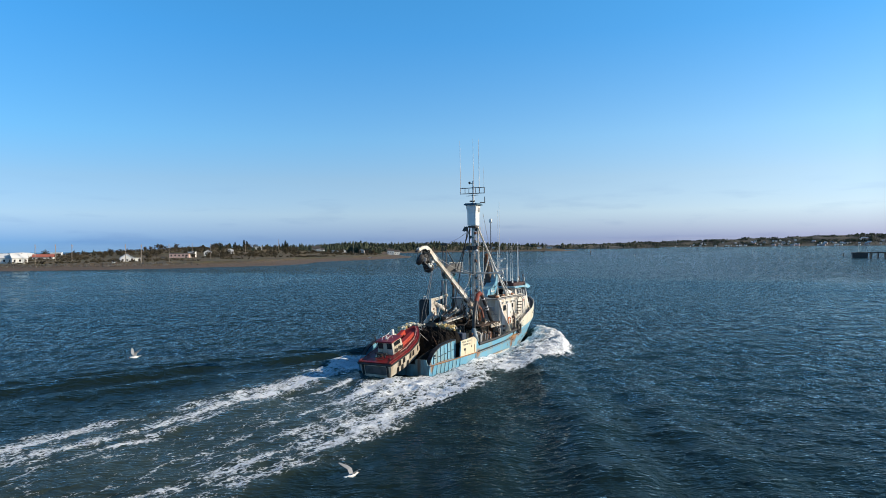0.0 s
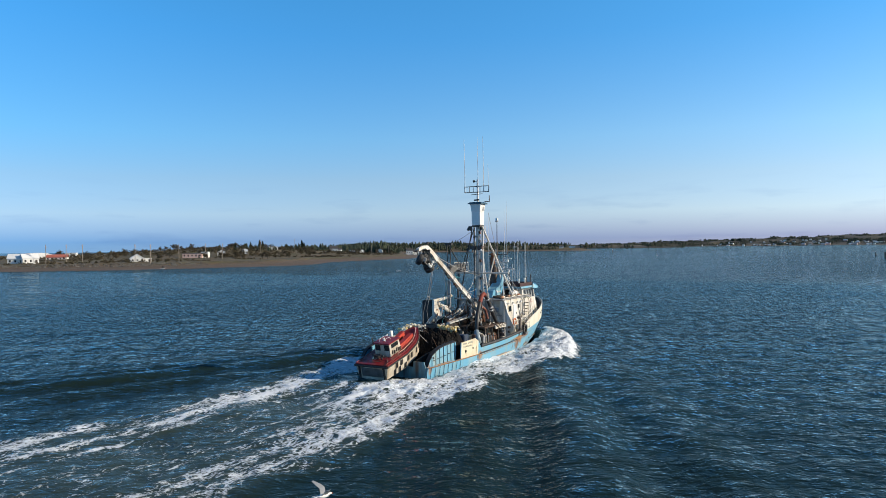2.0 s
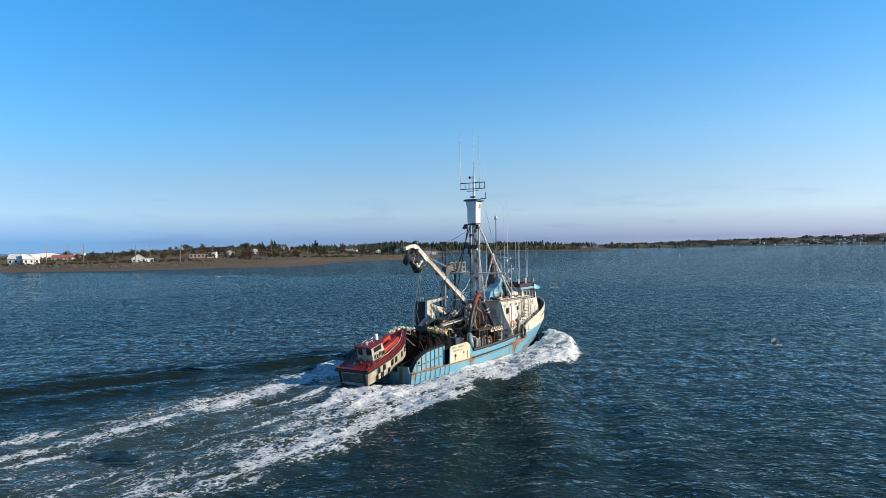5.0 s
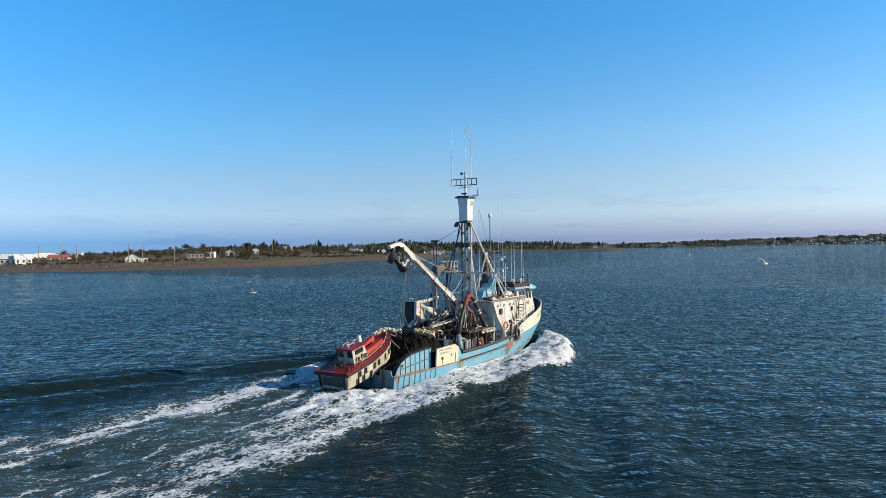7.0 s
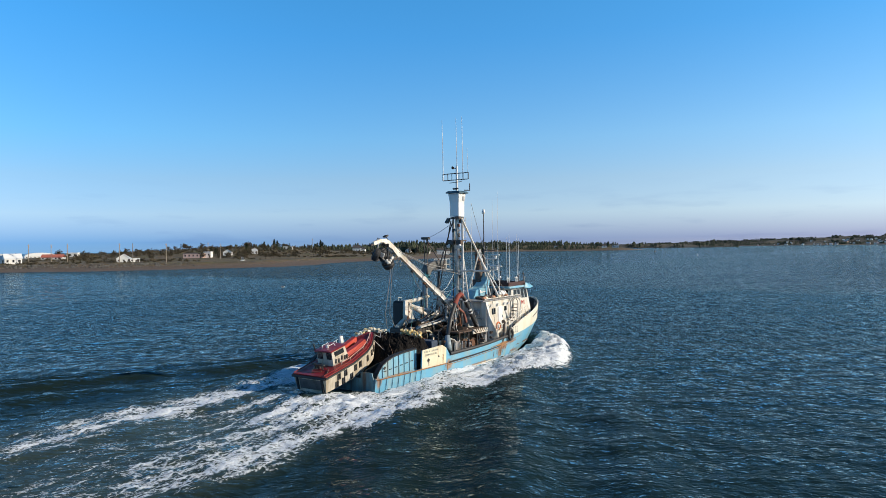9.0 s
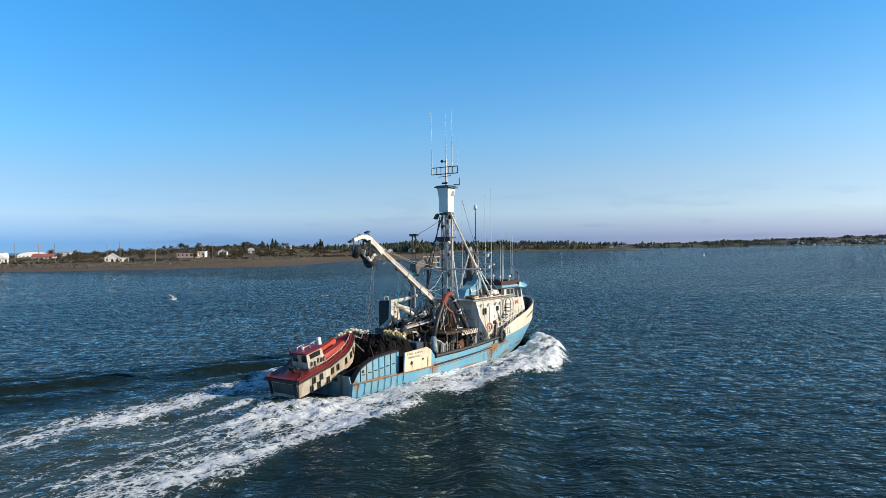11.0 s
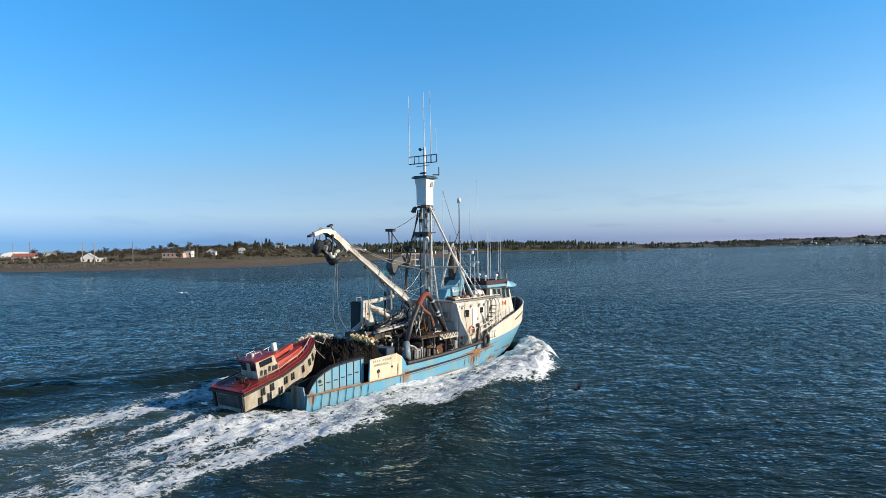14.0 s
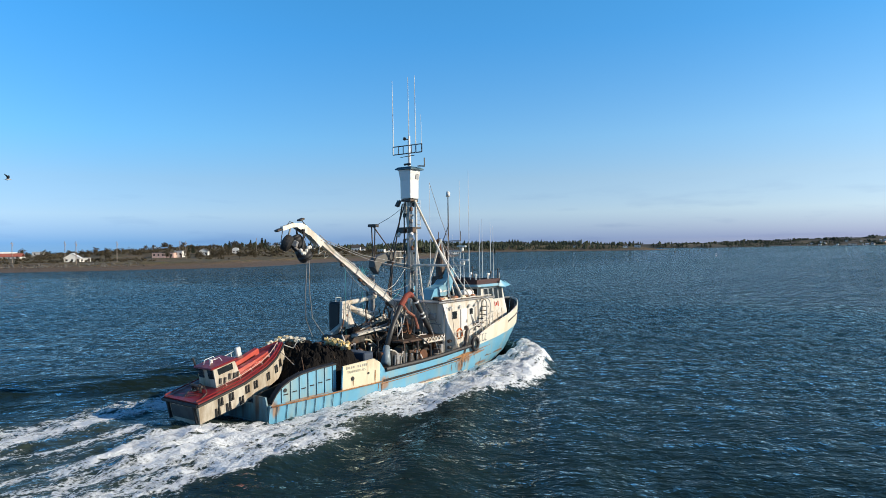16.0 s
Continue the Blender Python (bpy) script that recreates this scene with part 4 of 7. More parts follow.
# hull blue with the aft faces' shade put into its colour, plus stains and rust
SHADED_STAINED = surface("shaded_stained_blue_steel", (0.085, 0.23, 0.30), 0.5, vary=0.3, grain=3.0, dirt=(0.06, 0.05, 0.04), dirt_amount=0.4, dirt_scale=1.5, streak=True, rust=0.15)
hull = build_hull()
bm = B()
loft(bm, [[(x, -hull_half(x, 0.95) + 0.06, 0.95), (x, hull_half(x, 0.95) - 0.06, 0.95), (x, hull_half(x, 0.95) - 0.06, 0.85), (x, -hull_half(x, 0.95) + 0.06, 0.85)] for x in (2.6, 4, 8, 12, 16, 19, 22)])
part("deck", bm, DECK, fishing_boat, "dark worn working deck")
bm = B()
loft(bm, [[(x, -hull_half(x, 2.6) + 0.06, z), (x, hull_half(x, 2.6) - 0.06, z), (x, hull_half(x, 2.6) - 0.06, z - 0.1), (x, -hull_half(x, 2.6) + 0.06, z - 0.1)] for x, z in ((19, 2.4), (21, 2.6), (23, 2.8), (24.6, 2.95), (25.8, 3.05))])
part("foredeck", bm, GREY, fishing_boat)
# inside of the bow bulwark, dark
LINING = surface("dark_brown_bulwark_paint", (0.035, 0.026, 0.022), 0.7, vary=0.3, grain=4.0)


def inner(x, z, s):
    return (rake(x, z) - 0.06, s * max(0.02, hull_half(x, z) - 0.13), z)


bm = B()
for s in (-1, 1):
    for a, b in zip(HULL_X[24:], HULL_X[25:]):
        za, zb = between(a, TOP) - 0.04, between(b, TOP) - 0.04
        bm.faces.new([bm.verts.new(p) for p in (inner(a, za, s), inner(b, zb, s), inner(b, 2.85, s), inner(a, 2.85, s))])
part("bulwark_lining", bm, LINING, fishing_boat, "dark brown inner side of the bow bulwark")
for s in (-1, 1):
    for x in (22.6, 23.4, 24.2, 25.0, 25.7, 26.3):
        bm = B()
        rod(bm, inner(x, 2.9, s), inner(x, between(x, TOP) - 0.05, s), 0.035, n=6)
        part("bulwark_stay", bm, GREY, fishing_boat)


# stern quarters either side of the skiff ramp
def build_quarter(s):
    name = "stern_quarter"
    bm = B()
    y0, y1 = s * 3.04, s * 2.86
    rings = [[(x, y0, 0.3), (x, y0, z), (x, y1, z), (x, y1, 0.3)] for x, z in ARC]
    rings.insert(0, [(-0.02, s * 3.02, 0.25), (0.05, s * 3.02, 0.98), (0.05, y1, 0.98), (-0.02, y1, 0.25)])
    loft(bm, rings)
    q = part(name, bm, BLUE, fishing_boat, "light blue ribbed stern quarter")
    bm = B()
    plate(bm, [(-0.08, s * 3.0, 0.1), (-0.08, s * 3.0, 1.05), (-0.08, s * 2.88, 1.45), (-0.08, s * 1.98, 1.45), (-0.08, s * 1.98, 0.1)], 0.08, (1, 0, 0))
    part("end_plate", bm, SHADED_STAINED, q, "stained blue end plate, darkened for shade")
    bm = B()
    plate(bm, [(0.1, s * 1.98, 0.2), (4.3, s * 1.98, 0.4), (4.3, s * 1.98, 2.1), (1.6, s * 1.98, 1.75), (0.35, s * 1.98, 1.5)], 0.08, (0, s, 0))
    plate(bm, [(0.3, s * 2.88, 1.2), (0.3, s * 2.0, 1.2), (4.3, s * 2.0, 1.2), (4.3, s * 2.88, 1.2)], 0.06, (0, 0, -1))
    part("well", bm, DARK, q, "dark steel inner well")
    bm = B()
    for (xa, za), (xb, zb) in zip(ARC, ARC[1:]):
        loft(bm, [[(xa, y0 + s * 0.04, za - 0.02), (xa, y0 + s * 0.04, za + 0.06), (xa, y1 - s * 0.1, za + 0.08), (xa, y1 - s * 0.1, za - 0.02)], [(xb, y0 + s * 0.04, zb - 0.02), (xb, y0 + s * 0.04, zb + 0.06), (xb, y1 - s * 0.1, zb + 0.08), (xb, y1 - s * 0.1, zb - 0.02)]])
    part("cap", bm, BLACK, q, "black rubber cap")
    for i in range(7):
        x = 0.75 + i * 0.56
        bm = B()
        box(bm, (x, y0 + s * 0.02, (between(x, ARC) + 1.05) / 2), (0.024, 0.05, between(x, ARC) - 1.05))
        part("rib", bm, BLUE_SEAM, q)
    for i in range(6):
        bm = B()
        x = 0.75 + i * 0.56
        box(bm, (x + 0.28, y0 + s * 0.012, 1.42 + 0.05 * i), (0.26, 0.05, 0.05))
        part("slot", bm, BLACK, q)
    bm = B()
    rod(bm, (0.98, y0 - s * 0.02, 1.62), (0.98, y0 + s * 0.03, 1.62), 0.1, n=14)
    part("port_hole", bm, BLACK, q)
    return q


for s in (-1, 1):
    build_quarter(s)
# ramp and transom between the quarters
bm = B()
plate(bm, [(0.0, -1.97, 0.2), (0.0, 1.97, 0.2), (3.6, 1.97, 1.5), (3.6, -1.97, 1.5)], 0.1, (0, 0, -1))
part("stern_ramp", bm, DARK, fishing_boat, "dark wet steel skiff ramp")
bm = B()
plate(bm, [(-0.03, -3.0, -0.6), (-0.03, 3.0, -0.6), (-0.07, 3.0, 0.24), (-0.07, -3.0, 0.24)], 0.06, (1, 0, 0))
part("transom", bm, SHADED_STAINED, fishing_boat)
# ribs below the rub rail, the rub rail, the slot and the caps
for s in (-1, 1):
    for i in range(8):
        x = 0.35 + i * 0.57
        bm = B()
        pipe(bm, [side(x, 0.02, 0.03, s), side(x, 0.5, 0.03, s), side(x, 0.98, 0.03, s)], 0.018, 4)
        part("rib", bm, BLUE_SEAM, hull)
    bm = B()
    pipe(bm, [side(x, between(x, [(0, 1.02), (4.4, 1.04), (7.3, 1.02), (12, 1.12)]), 0.03, s) for x in (0.02, 1.5, 3, 4.4, 6, 7.4)], 0.04, 6)
    part("rub_rail", bm, RUST_STAIN if s < 0 else BLUE, fishing_boat, "rust-stained rub rail")
    bm = B()
    pipe(bm, [side(x, z, 0.004, s) for x, z in ((7.4, 0.88), (9, 0.92), (11, 0.98), (13, 1.05), (15, 1.13), (17, 1.27), (18.2, 1.4))], 0.022, 5)
    part("weld_seam", bm, RUST_STAIN, hull, "thin rusty seam along the side")
    bm = B()
    loft(bm, [[side(x, z - h, 0.008, s), side(x, z + h, 0.008, s), side(x, z + h, 0.03, s), side(x, z - h, 0.03, s)] for x, z, h in ((7.6, 1.04, 0.06), (9, 1.07, 0.06), (11, 1.12, 0.055), (13, 1.18, 0.05), (15.2, 1.26, 0.03))])
    part("freeing_slot", bm, BLACK, fishing_boat, "long black slot in the side")
    bm = B()
    pipe(bm, [side(x, between(x, TOP) + 0.06, 0.01, s) for x in (7.75, 9, 11, 13, 15, 16.4)], 0.13, 8)
    part("rail_cap", bm, BLACK, fishing_boat, "black rubber-capped side rail")
    bm = B()
    pipe(bm, [side(x, between(x, TOP) + 0.02, 0.0, s) for x in HULL_X[17:]], 0.05, 6)
    part("bulwark_cap", bm, WHITE, fishing_boat)
    bm = B()
    loft(bm, [[side(x, z - 0.05, 0.01, s), side(x, z + 0.05, 0.01, s), side(x, z + 0.05, 0.03, s), side(x, z - 0.05, 0.03, s)] for x, z in ((22.0, 2.95), (23, 3.1), (24, 3.22), (25, 3.35))])
    part("bow_slot", bm, DARK, fishing_boat)
    for x, z in ((5.15, 1.56), (6.35, 1.66)):
        bm = B()
        rod(bm, side(x, z, -0.02, s), side(x, z, 0.035, s), 0.11 if x < 6 else 0.06, n=14)
        part("fairlead", bm, BLACK, fishing_boat)
    # boot top and draught marks
    bm = B()
    loft(bm, [[side(x, 0.24, 0.004, s), side(x, 0.33, 0.004, s), side(x, 0.33, 0.012, s), side(x, 0.24, 0.012, s)] for x in (5.5, 8, 12, 16, 18, 20, 22, 24)])
    part("boot_stripe", bm, WHITE, fishing_boat, "thin white line at the waterline")

# lettering that cannot be kept: plain bars
FADED = surface("faded_lettering", (0.36, 0.35, 0.30), 0.6)
for row, (n, z) in enumerate(((10, 2.16),)):
    for i in range(n):
        x = 4.72 + i * 0.17 + row * 0.08
        if i == 4 - row:
            continue
        bm = B()
        box(bm, (x, -hull_half(x, z) - 0.05, z), (0.09, 0.02, 0.12))
        part("marking_bar", bm, FADED, hull)
port_text = bpy.data.curves.new("port_text", "FONT")
port_text.body, port_text.size, port_text.extrude = "YARMOUTH N.S.", 0.19, 0.004
holder = new("hailing_port", port_text)
bpy.context.view_layer.update()
letters = bpy.data.meshes.new_from_object(holder)
bpy.data.objects.remove(holder)
letters.materials.append(FADED)
port_name = new("hailing_port", letters)
port_name.parent = hull
port_name["label"] = "faded hailing port lettering"
port_name.matrix_basis = pose(4.75, -hull_half(5.5, 1.86) - 0.052, 1.86, 90, 0, 0)
for i in range(3):
    bm = B()
    x = 17.4 + i * 0.42
    y = hull_half(x, 2.3) + 0.05
    box(bm, (x, -y, 2.28), (0.06, 0.02, 0.5))
    box(bm, (x + 0.1, -y, 2.5), (0.2, 0.02, 0.06))
    box(bm, (x + 0.1, -y, 2.06), (0.2, 0.02, 0.06))
    part("bow_marking", bm, GREY, hull, "grey painted bars on the white bow")
# rust runs below the scuppers
for i, (x, z, h, w) in enumerate(((15.12, 1.0, 0.6, 0.02), (15.4, 0.85, 0.95, 0.05), (15.52, 0.7, 1.15, 0.02), (15.78, 0.95, 0.75, 0.035), (16.15, 1.05, 0.5, 0.02), (16.9, 1.2, 0.35, 0.02), (14.7, 0.9, 0.5, 0.012), (14.2, 0.7, 0.5, 0.03), (18.0, 0.6, 0.5, 0.03), (7.5, 0.7, 0.7, 0.05), (7.2, 0.75, 0.5, 0.03), (5.2, 1.35, 0.4, 0.03), (6.9, 1.4, 0.7, 0.05), (17.4, 0.35, 0.5, 0.03), (19.0, 0.4, 0.5, 0.02))):
    bm = B()
    loft(bm, [[side(x - w * k, z + d, 0.004), side(x + w * k, z + d, 0.004), side(x + w * k, z + d, 0.014), side(x - w * k, z + d, 0.014)] for d, k in ((h / 2, 0.5), (0, 0.8), (-h / 3, 0.4), (-h / 2, 0.12))])
    part("rust_run", bm, RUST_STAIN, hull)
bm = B()
loft(bm, [[side(x, z - h, 0.004), side(x, z + h, 0.004), side(x, z + h, 0.013), side(x, z - h, 0.013)] for x, z, h in ((13.6, 1.3, 0.01), (14.8, 1.36, 0.05), (15.5, 1.36, 0.16), (16.2, 1.42, 0.09), (17.2, 1.5, 0.04), (19.2, 1.64, 0.006))])
part("rust_run", bm, RUST_STAIN, hull)


# ---- deckhouse, wheelhouse ----
ORANGE_BUOY = surface("faded_orange_buoy", (0.45, 0.20, 0.10), 0.6, vary=0.2, grain=4.0)
bm = B()
box(bm, (17.8, 0, 2.85), (6.2, 4.7, 3.9), bevel=0.06)
deckhouse = part("deckhouse", bm, WHITE, fishing_boat, "white painted steel deckhouse")
for x, z, w, h in ((16.0, 3.9, 0.55, 0.5), (18.0, 4.0, 0.35, 0.4)):
    bm = B()
    box(bm, (x, -2.37, z), (w, 0.06, h), bevel=0.02)
    part("window", bm, GLASS, deckhouse)
bm = B()
box(bm, (17.1, -2.375, 3.35), (0.75, 0.07, 1.8), bevel=0.02)
door = part("door", bm, CLEAN_WHITE, deckhouse, "white steel weathertight door")
bm = B()
rod(bm, (17.38, -2.44, 3.3), (17.38, -2.44, 3.5), 0.025)
part("handle", bm, GREY, door)
bm = B()
box(bm, (14.685, 0.3, 2.3), (0.06, 0.8, 1.8), bevel=0.02)
part("door", bm, GREY, deckhouse, "grey aft door in shade")
# upper deck edge, and the boat deck above it
bm = B()
box(bm, (17.6, 0, 4.83), (6.8, 4.9, 0.1), bevel=0.03)
part("boat_deck", bm, GREY, fishing_boat)

bm = B()
lo, hi = 2.05, 1.8
loft(bm, [[(19.6, -lo, 2.7), (23.35, -lo, 3.1), (23.35, lo, 3.1), (19.6, lo, 2.7)], [(19.8, -lo, 3.6), (23.3, -lo, 3.6), (23.3, lo, 3.6), (19.8, lo, 3.6)], [(20.1, -hi, 5.55), (23.0, -hi, 5.55), (23.0, hi, 5.55), (20.1, hi, 5.55)]])
wheelhouse = part("wheelhouse", bm, WHITE, fishing_boat, "white wheelhouse with a row of dark windows")


def wall_y(z):
    return -(2.05 + (hi - lo) * (z - 3.6) / 1.95)


for i, x in enumerate((20.65, 21.3, 21.95, 22.6)):
    for s in (-1, 1):
        bm = B()
        loft(bm, [[(x + dx, -s * (wall_y(z) - o), z) for dx, z in ((-0.24, 4.62), (0.24, 4.62), (0.22, 5.38), (-0.22, 5.38))] for o in (-0.02, 0.03)])
        w = part("window", bm, GLASS, wheelhouse)
        bm = B()
        ring = [(x + dx, -s * (wall_y(z) - 0.03), z) for dx, z in ((-0.27, 4.59), (0.27, 4.59), (0.25, 5.41), (-0.25, 5.41), (-0.27, 4.59))]
        pipe(bm, ring, 0.025, 4)
        part("window_frame", bm, CLEAN_WHITE, w)
for i, y in enumerate((-1.25, -0.3, 0.65, 1.4)):
    bm = B()
    box(bm, (20.03, y, 5.06), (0.06, 0.55, 0.66), (0, 8, 0), bevel=0.02)
    w = part("window", bm, GLASS, wheelhouse)
    bm = B()
    pipe(bm, [(20.03 + dz * 0.15, y + dy, 5.06 + dz) for dy, dz in ((-0.29, -0.35), (0.29, -0.35), (0.29, 0.35), (-0.29, 0.35), (-0.29, -0.35))], 0.03, 4)
    part("window_frame", bm, CLEAN_WHITE, w)
for y in (-1.3, -0.45, 0.45, 1.3):
    bm = B()
    box(bm, (23.12, y, 5.0), (0.06, 0.66, 0.7), (0, -8, 0), bevel=0.02)
    part("window", bm, GLASS, wheelhouse)
# national flag mark: two red bars and a small leaf shape on white
bm = B()
z = 4.22
for x, w, h in ((21.72, 0.11, 0.36), (22.16, 0.11, 0.36), (21.94, 0.13, 0.17), (21.94, 0.05, 0.26)):
    box(bm, (x, wall_y(z) - 0.012, z), (w, 0.02, h), (-7, 0, 0))
part("flag_mark", bm, BRIGHT_RED, wheelhouse, "small red and white flag painted on the side")

bm = B()
loft(bm, [[(19.2, -2.15, 5.58), (19.2, 2.15, 5.58), (19.2, 2.1, 5.74), (19.2, -2.1, 5.74)], [(23.2, -2.15, 5.58), (23.2, 2.15, 5.58), (23.1, 2.1, 5.76), (23.1, -2.1, 5.76)]])
roof = part("wheelhouse_roof", bm, BLUE, fishing_boat, "blue wheelhouse roof")
for s in (-1, 1):
    bm = B()
    plate(bm, [(22.3, s * 2.1, 5.98), (23.9, s * 2.0, 5.56), (22.6, s * 2.35, 5.5), (21.9, s * 2.2, 5.56)], 0.05, (0, 0, -1))
    part("brow", bm, BLUE, roof, "bright blue brow over the windows")
bm = B()
plate(bm, [(22.9, -2.1, 5.9), (24.1, -1.9, 5.55), (24.1, 1.9, 5.55), (22.9, 2.1, 5.9)], 0.05, (0, 0, -1))
part("brow", bm, BLUE, roof)
MAROON = surface("maroon_paint", (0.05, 0.018, 0.02), 0.6, vary=0.3, grain=4.0)
bm = B()
for a, b in (((19.4, -1.9), (22.5, -1.9)), ((19.4, 1.9), (22.5, 1.9)), ((19.4, -1.9), (19.4, 1.9)), ((22.5, -1.9), (22.5, 1.9))):
    c = ((a[0] + b[0]) / 2, (a[1] + b[1]) / 2, 5.92)
    box(bm, c, (abs(a[0] - b[0]) + 0.05, abs(a[1] - b[1]) + 0.05, 0.34))
part("roof_dodger", bm, MAROON, roof, "dark maroon canvas dodger")
for x, y in ((19.4, -1.9), (20.9, -1.9), (22.5, -1.9), (22.5, 1.9), (19.4, 1.9)):
    bm = B()
    rod(bm, (x, y, 5.7), (x, y, 6.5), 0.025, n=6)
    part("stanchion", bm, WHITE, roof)
for x, y in ((19.6, -1.7), (21.3, -1.6), (21.6, -1.5), (22.2, 0.5)):
    bm = B()
    rod(bm, (x, y, 5.7), (x, y, 6.4), 0.03, n=6)
    rod(bm, (x - 0.08, y, 6.42), (x + 0.08, y, 6.42), 0.08, 0.1, n=10)
    part("floodlight", bm, CLEAN_WHITE, roof)
bm = B()
box(bm, (15.9, 1.2, 5.3), (0.7, 0.7, 0.9), bevel=0.05)
part("locker", bm, BLUE, fishing_boat)

# funnel fairing and exhaust stacks
bm = B()
prof = [(15.5, 4.85), (16.3, 4.85), (17.2, 5.05), (17.7, 5.2), (18.1, 5.9), (18.35, 6.95), (17.95, 6.95), (17.6, 6.3), (17.0, 5.85), (16.2, 5.65), (15.9, 5.55)]
plate(bm, [(x, -0.75, z) for x, z in prof], 0.9, (0, 1, 0))
fairing = part("funnel_fairing", bm, BLUE, fishing_boat, "curved bright blue funnel fairing")
bm = B()
for i in range(5):
    box(bm, (16.75 + i * 0.16, -0.765, 5.38 + i * 0.01), (0.1, 0.02, 0.1))
rod(bm, (16.6, -0.75, 5.45), (16.6, -0.775, 5.45), 0.13, n=10)
part("marking", bm, CLEAN_WHITE, fairing, "small white painted shapes")
for x, y, top, r, m in ((18.1, 0.35, 8.7, 0.24, RUST), (18.5, 0.0, 8.2, 0.14, DARK), (18.4, 0.7, 8.3, 0.14, DARK), (17.8, 0.1, 7.6, 0.34, DARK)):
    bm = B()
    rod(bm, (x, y, 4.8), (x, y, top), r, r * 0.95, 12)
    rod(bm, (x, y, top), (x - 0.18, y, top + 0.3), r * 0.8, r * 0.75, 10)
    part("exhaust_stack", bm, m, fishing_boat, "rust-brown exhaust stack")
bm = B()
box(bm, (17.9, 0.2, 5.6), (1.1, 1.2, 1.6), bevel=0.1, taper=0.8)
part("stack_casing", bm, DARK, fishing_boat)
# life raft canister and clutter on the boat deck
for x, y in ((18.6, -1.6), (18.6, 1.6)):
    bm = B()
    rod(bm, (x - 0.5, y, 5.15), (x + 0.5, y, 5.15), 0.3, n=14)
    ball(bm, (x - 0.5, y, 5.15), 0.3, (0.5, 1, 1))
    ball(bm, (x + 0.5, y, 5.15), 0.3, (0.5, 1, 1))
    raft = part("life_raft", bm, CLEAN_WHITE, fishing_boat, "white life raft canister", smooth=True)
    for dx in (-0.3, 0.3):
        bm = B()
        rod(bm, (x + dx - 0.03, y, 5.15), (x + dx + 0.03, y, 5.15), 0.315, n=14)
        part("strap", bm, GREY, raft)
bm = B()
for i in range(9):
    box(bm, (15.2 + (i * 0.37) % 2.6, -1.9 + (i * 0.53) % 1.2, 4.98), (0.5, 0.3, 0.2), (0, 0, i * 37), bevel=0.03)
part("coiled_gear", bm, DECK, fishing_boat, "brown coils of rope and gear")
ORANGE = surface("orange_plastic", (0.62, 0.16, 0.04), 0.5, vary=0.15, grain=4.0)
for x, y, z in ((15.75, -2.95, 2.75),):
    bm = B()
    ring = [(x + 0.31 * math.cos(a * math.tau / 16), y, z + 0.31 * math.sin(a * math.tau / 16)) for a in range(17)]
    pipe(bm, ring, 0.06, 6)
    part("life_ring", bm, ORANGE, fishing_boat, "orange life ring on the rail")

# side deck rails
for s in (-1, 1):
    def top_at(x):
        return between(x, TOP) + 0.03
    for x in (14.8, 15.6, 16.4, 17.2, 18.0, 18.8, 19.6, 20.4, 21.2):
        base = 1.75 if x < 16.5 else top_at(x)
        bm = B()
        rod(bm, (x, s * (hull_half(x, 2.5) - 0.05), base), (x, s * (hull_half(x, 2.5) - 0.12), max(2.95, base + 0.75)), 0.028, n=6)
        part("rail_post", bm, WHITE, fishing_boat)
    for lift in (0.0, 0.36):
        bm = B()
        pipe(bm, [(x, s * (hull_half(x, 2.5) - 0.1), max(2.95, top_at(x) + 0.75) - lift) for x in (14.8, 16.0, 17.2, 18.4, 19.6, 20.4, 21.2)], 0.028, 6)
        part("hand_rail", bm, WHITE, fishing_boat)
# white wing frame at the break of the deckhouse, and the curved hoops
bm = B()
plate(bm, [(14.7, -2.45, 1.0), (15.25, -3.3, 1.75), (15.0, -3.25, 2.3), (14.75, -2.7, 3.6), (14.65, -2.4, 4.75), (14.9, -2.38, 4.75)], 0.12, (1, 0, 0))
wing = part("wing_plate", bm, WHITE, fishing_boat, "white wing plate with lightening holes")
for z, y in ((1.55, -2.85), (1.95, -2.85), (2.35, -2.85)):
    bm = B()
    rod(bm, (14.62, y, z), (14.9, y, z), 0.11, n=12)
    part("hole", bm, DARK, wing)
for x in (18.9, 19.35):
    bm = B()
    pts = [(x, -3.0, 2.7)] + [(x, -2.75 + 0.35 * math.cos(a), 4.4 + 0.45 * math.sin(a)) for a in np.linspace(math.pi, 0, 9)] + [(x, -2.4, 3.0)]
    pipe(bm, pts, 0.05, 6)
    part("hoop", bm, WHITE, fishing_boat)
for i in range(6):
    bm = B()
    box(bm, (18.6 + i * 0.16, -2.6, 2.9 + i * 0.27), (0.2, 0.5, 0.05))
    part("stair_tread", bm, DARK, fishing_boat)
bm = B()
ring = [(16.7 + 0.34 * math.cos(a * math.tau / 14), -3.55 - 0.0, 2.0 + 0.42 * math.sin(a * math.tau / 14)) for a in range(15)]
pipe(bm, ring, 0.11, 8)
part("tyre_fender", bm, BLACK, fishing_boat, "black tyre fender", smooth=True)
bm = B()
pipe(bm, [(15.6, -3.3, 1.5), (15.75, -3.45, 2.2), (16.05, -3.35, 2.9), (16.3, -3.1, 3.1)], 0.16, 8)
part("bumper", bm, DARK, fishing_boat, "grey curved rubber bumper")

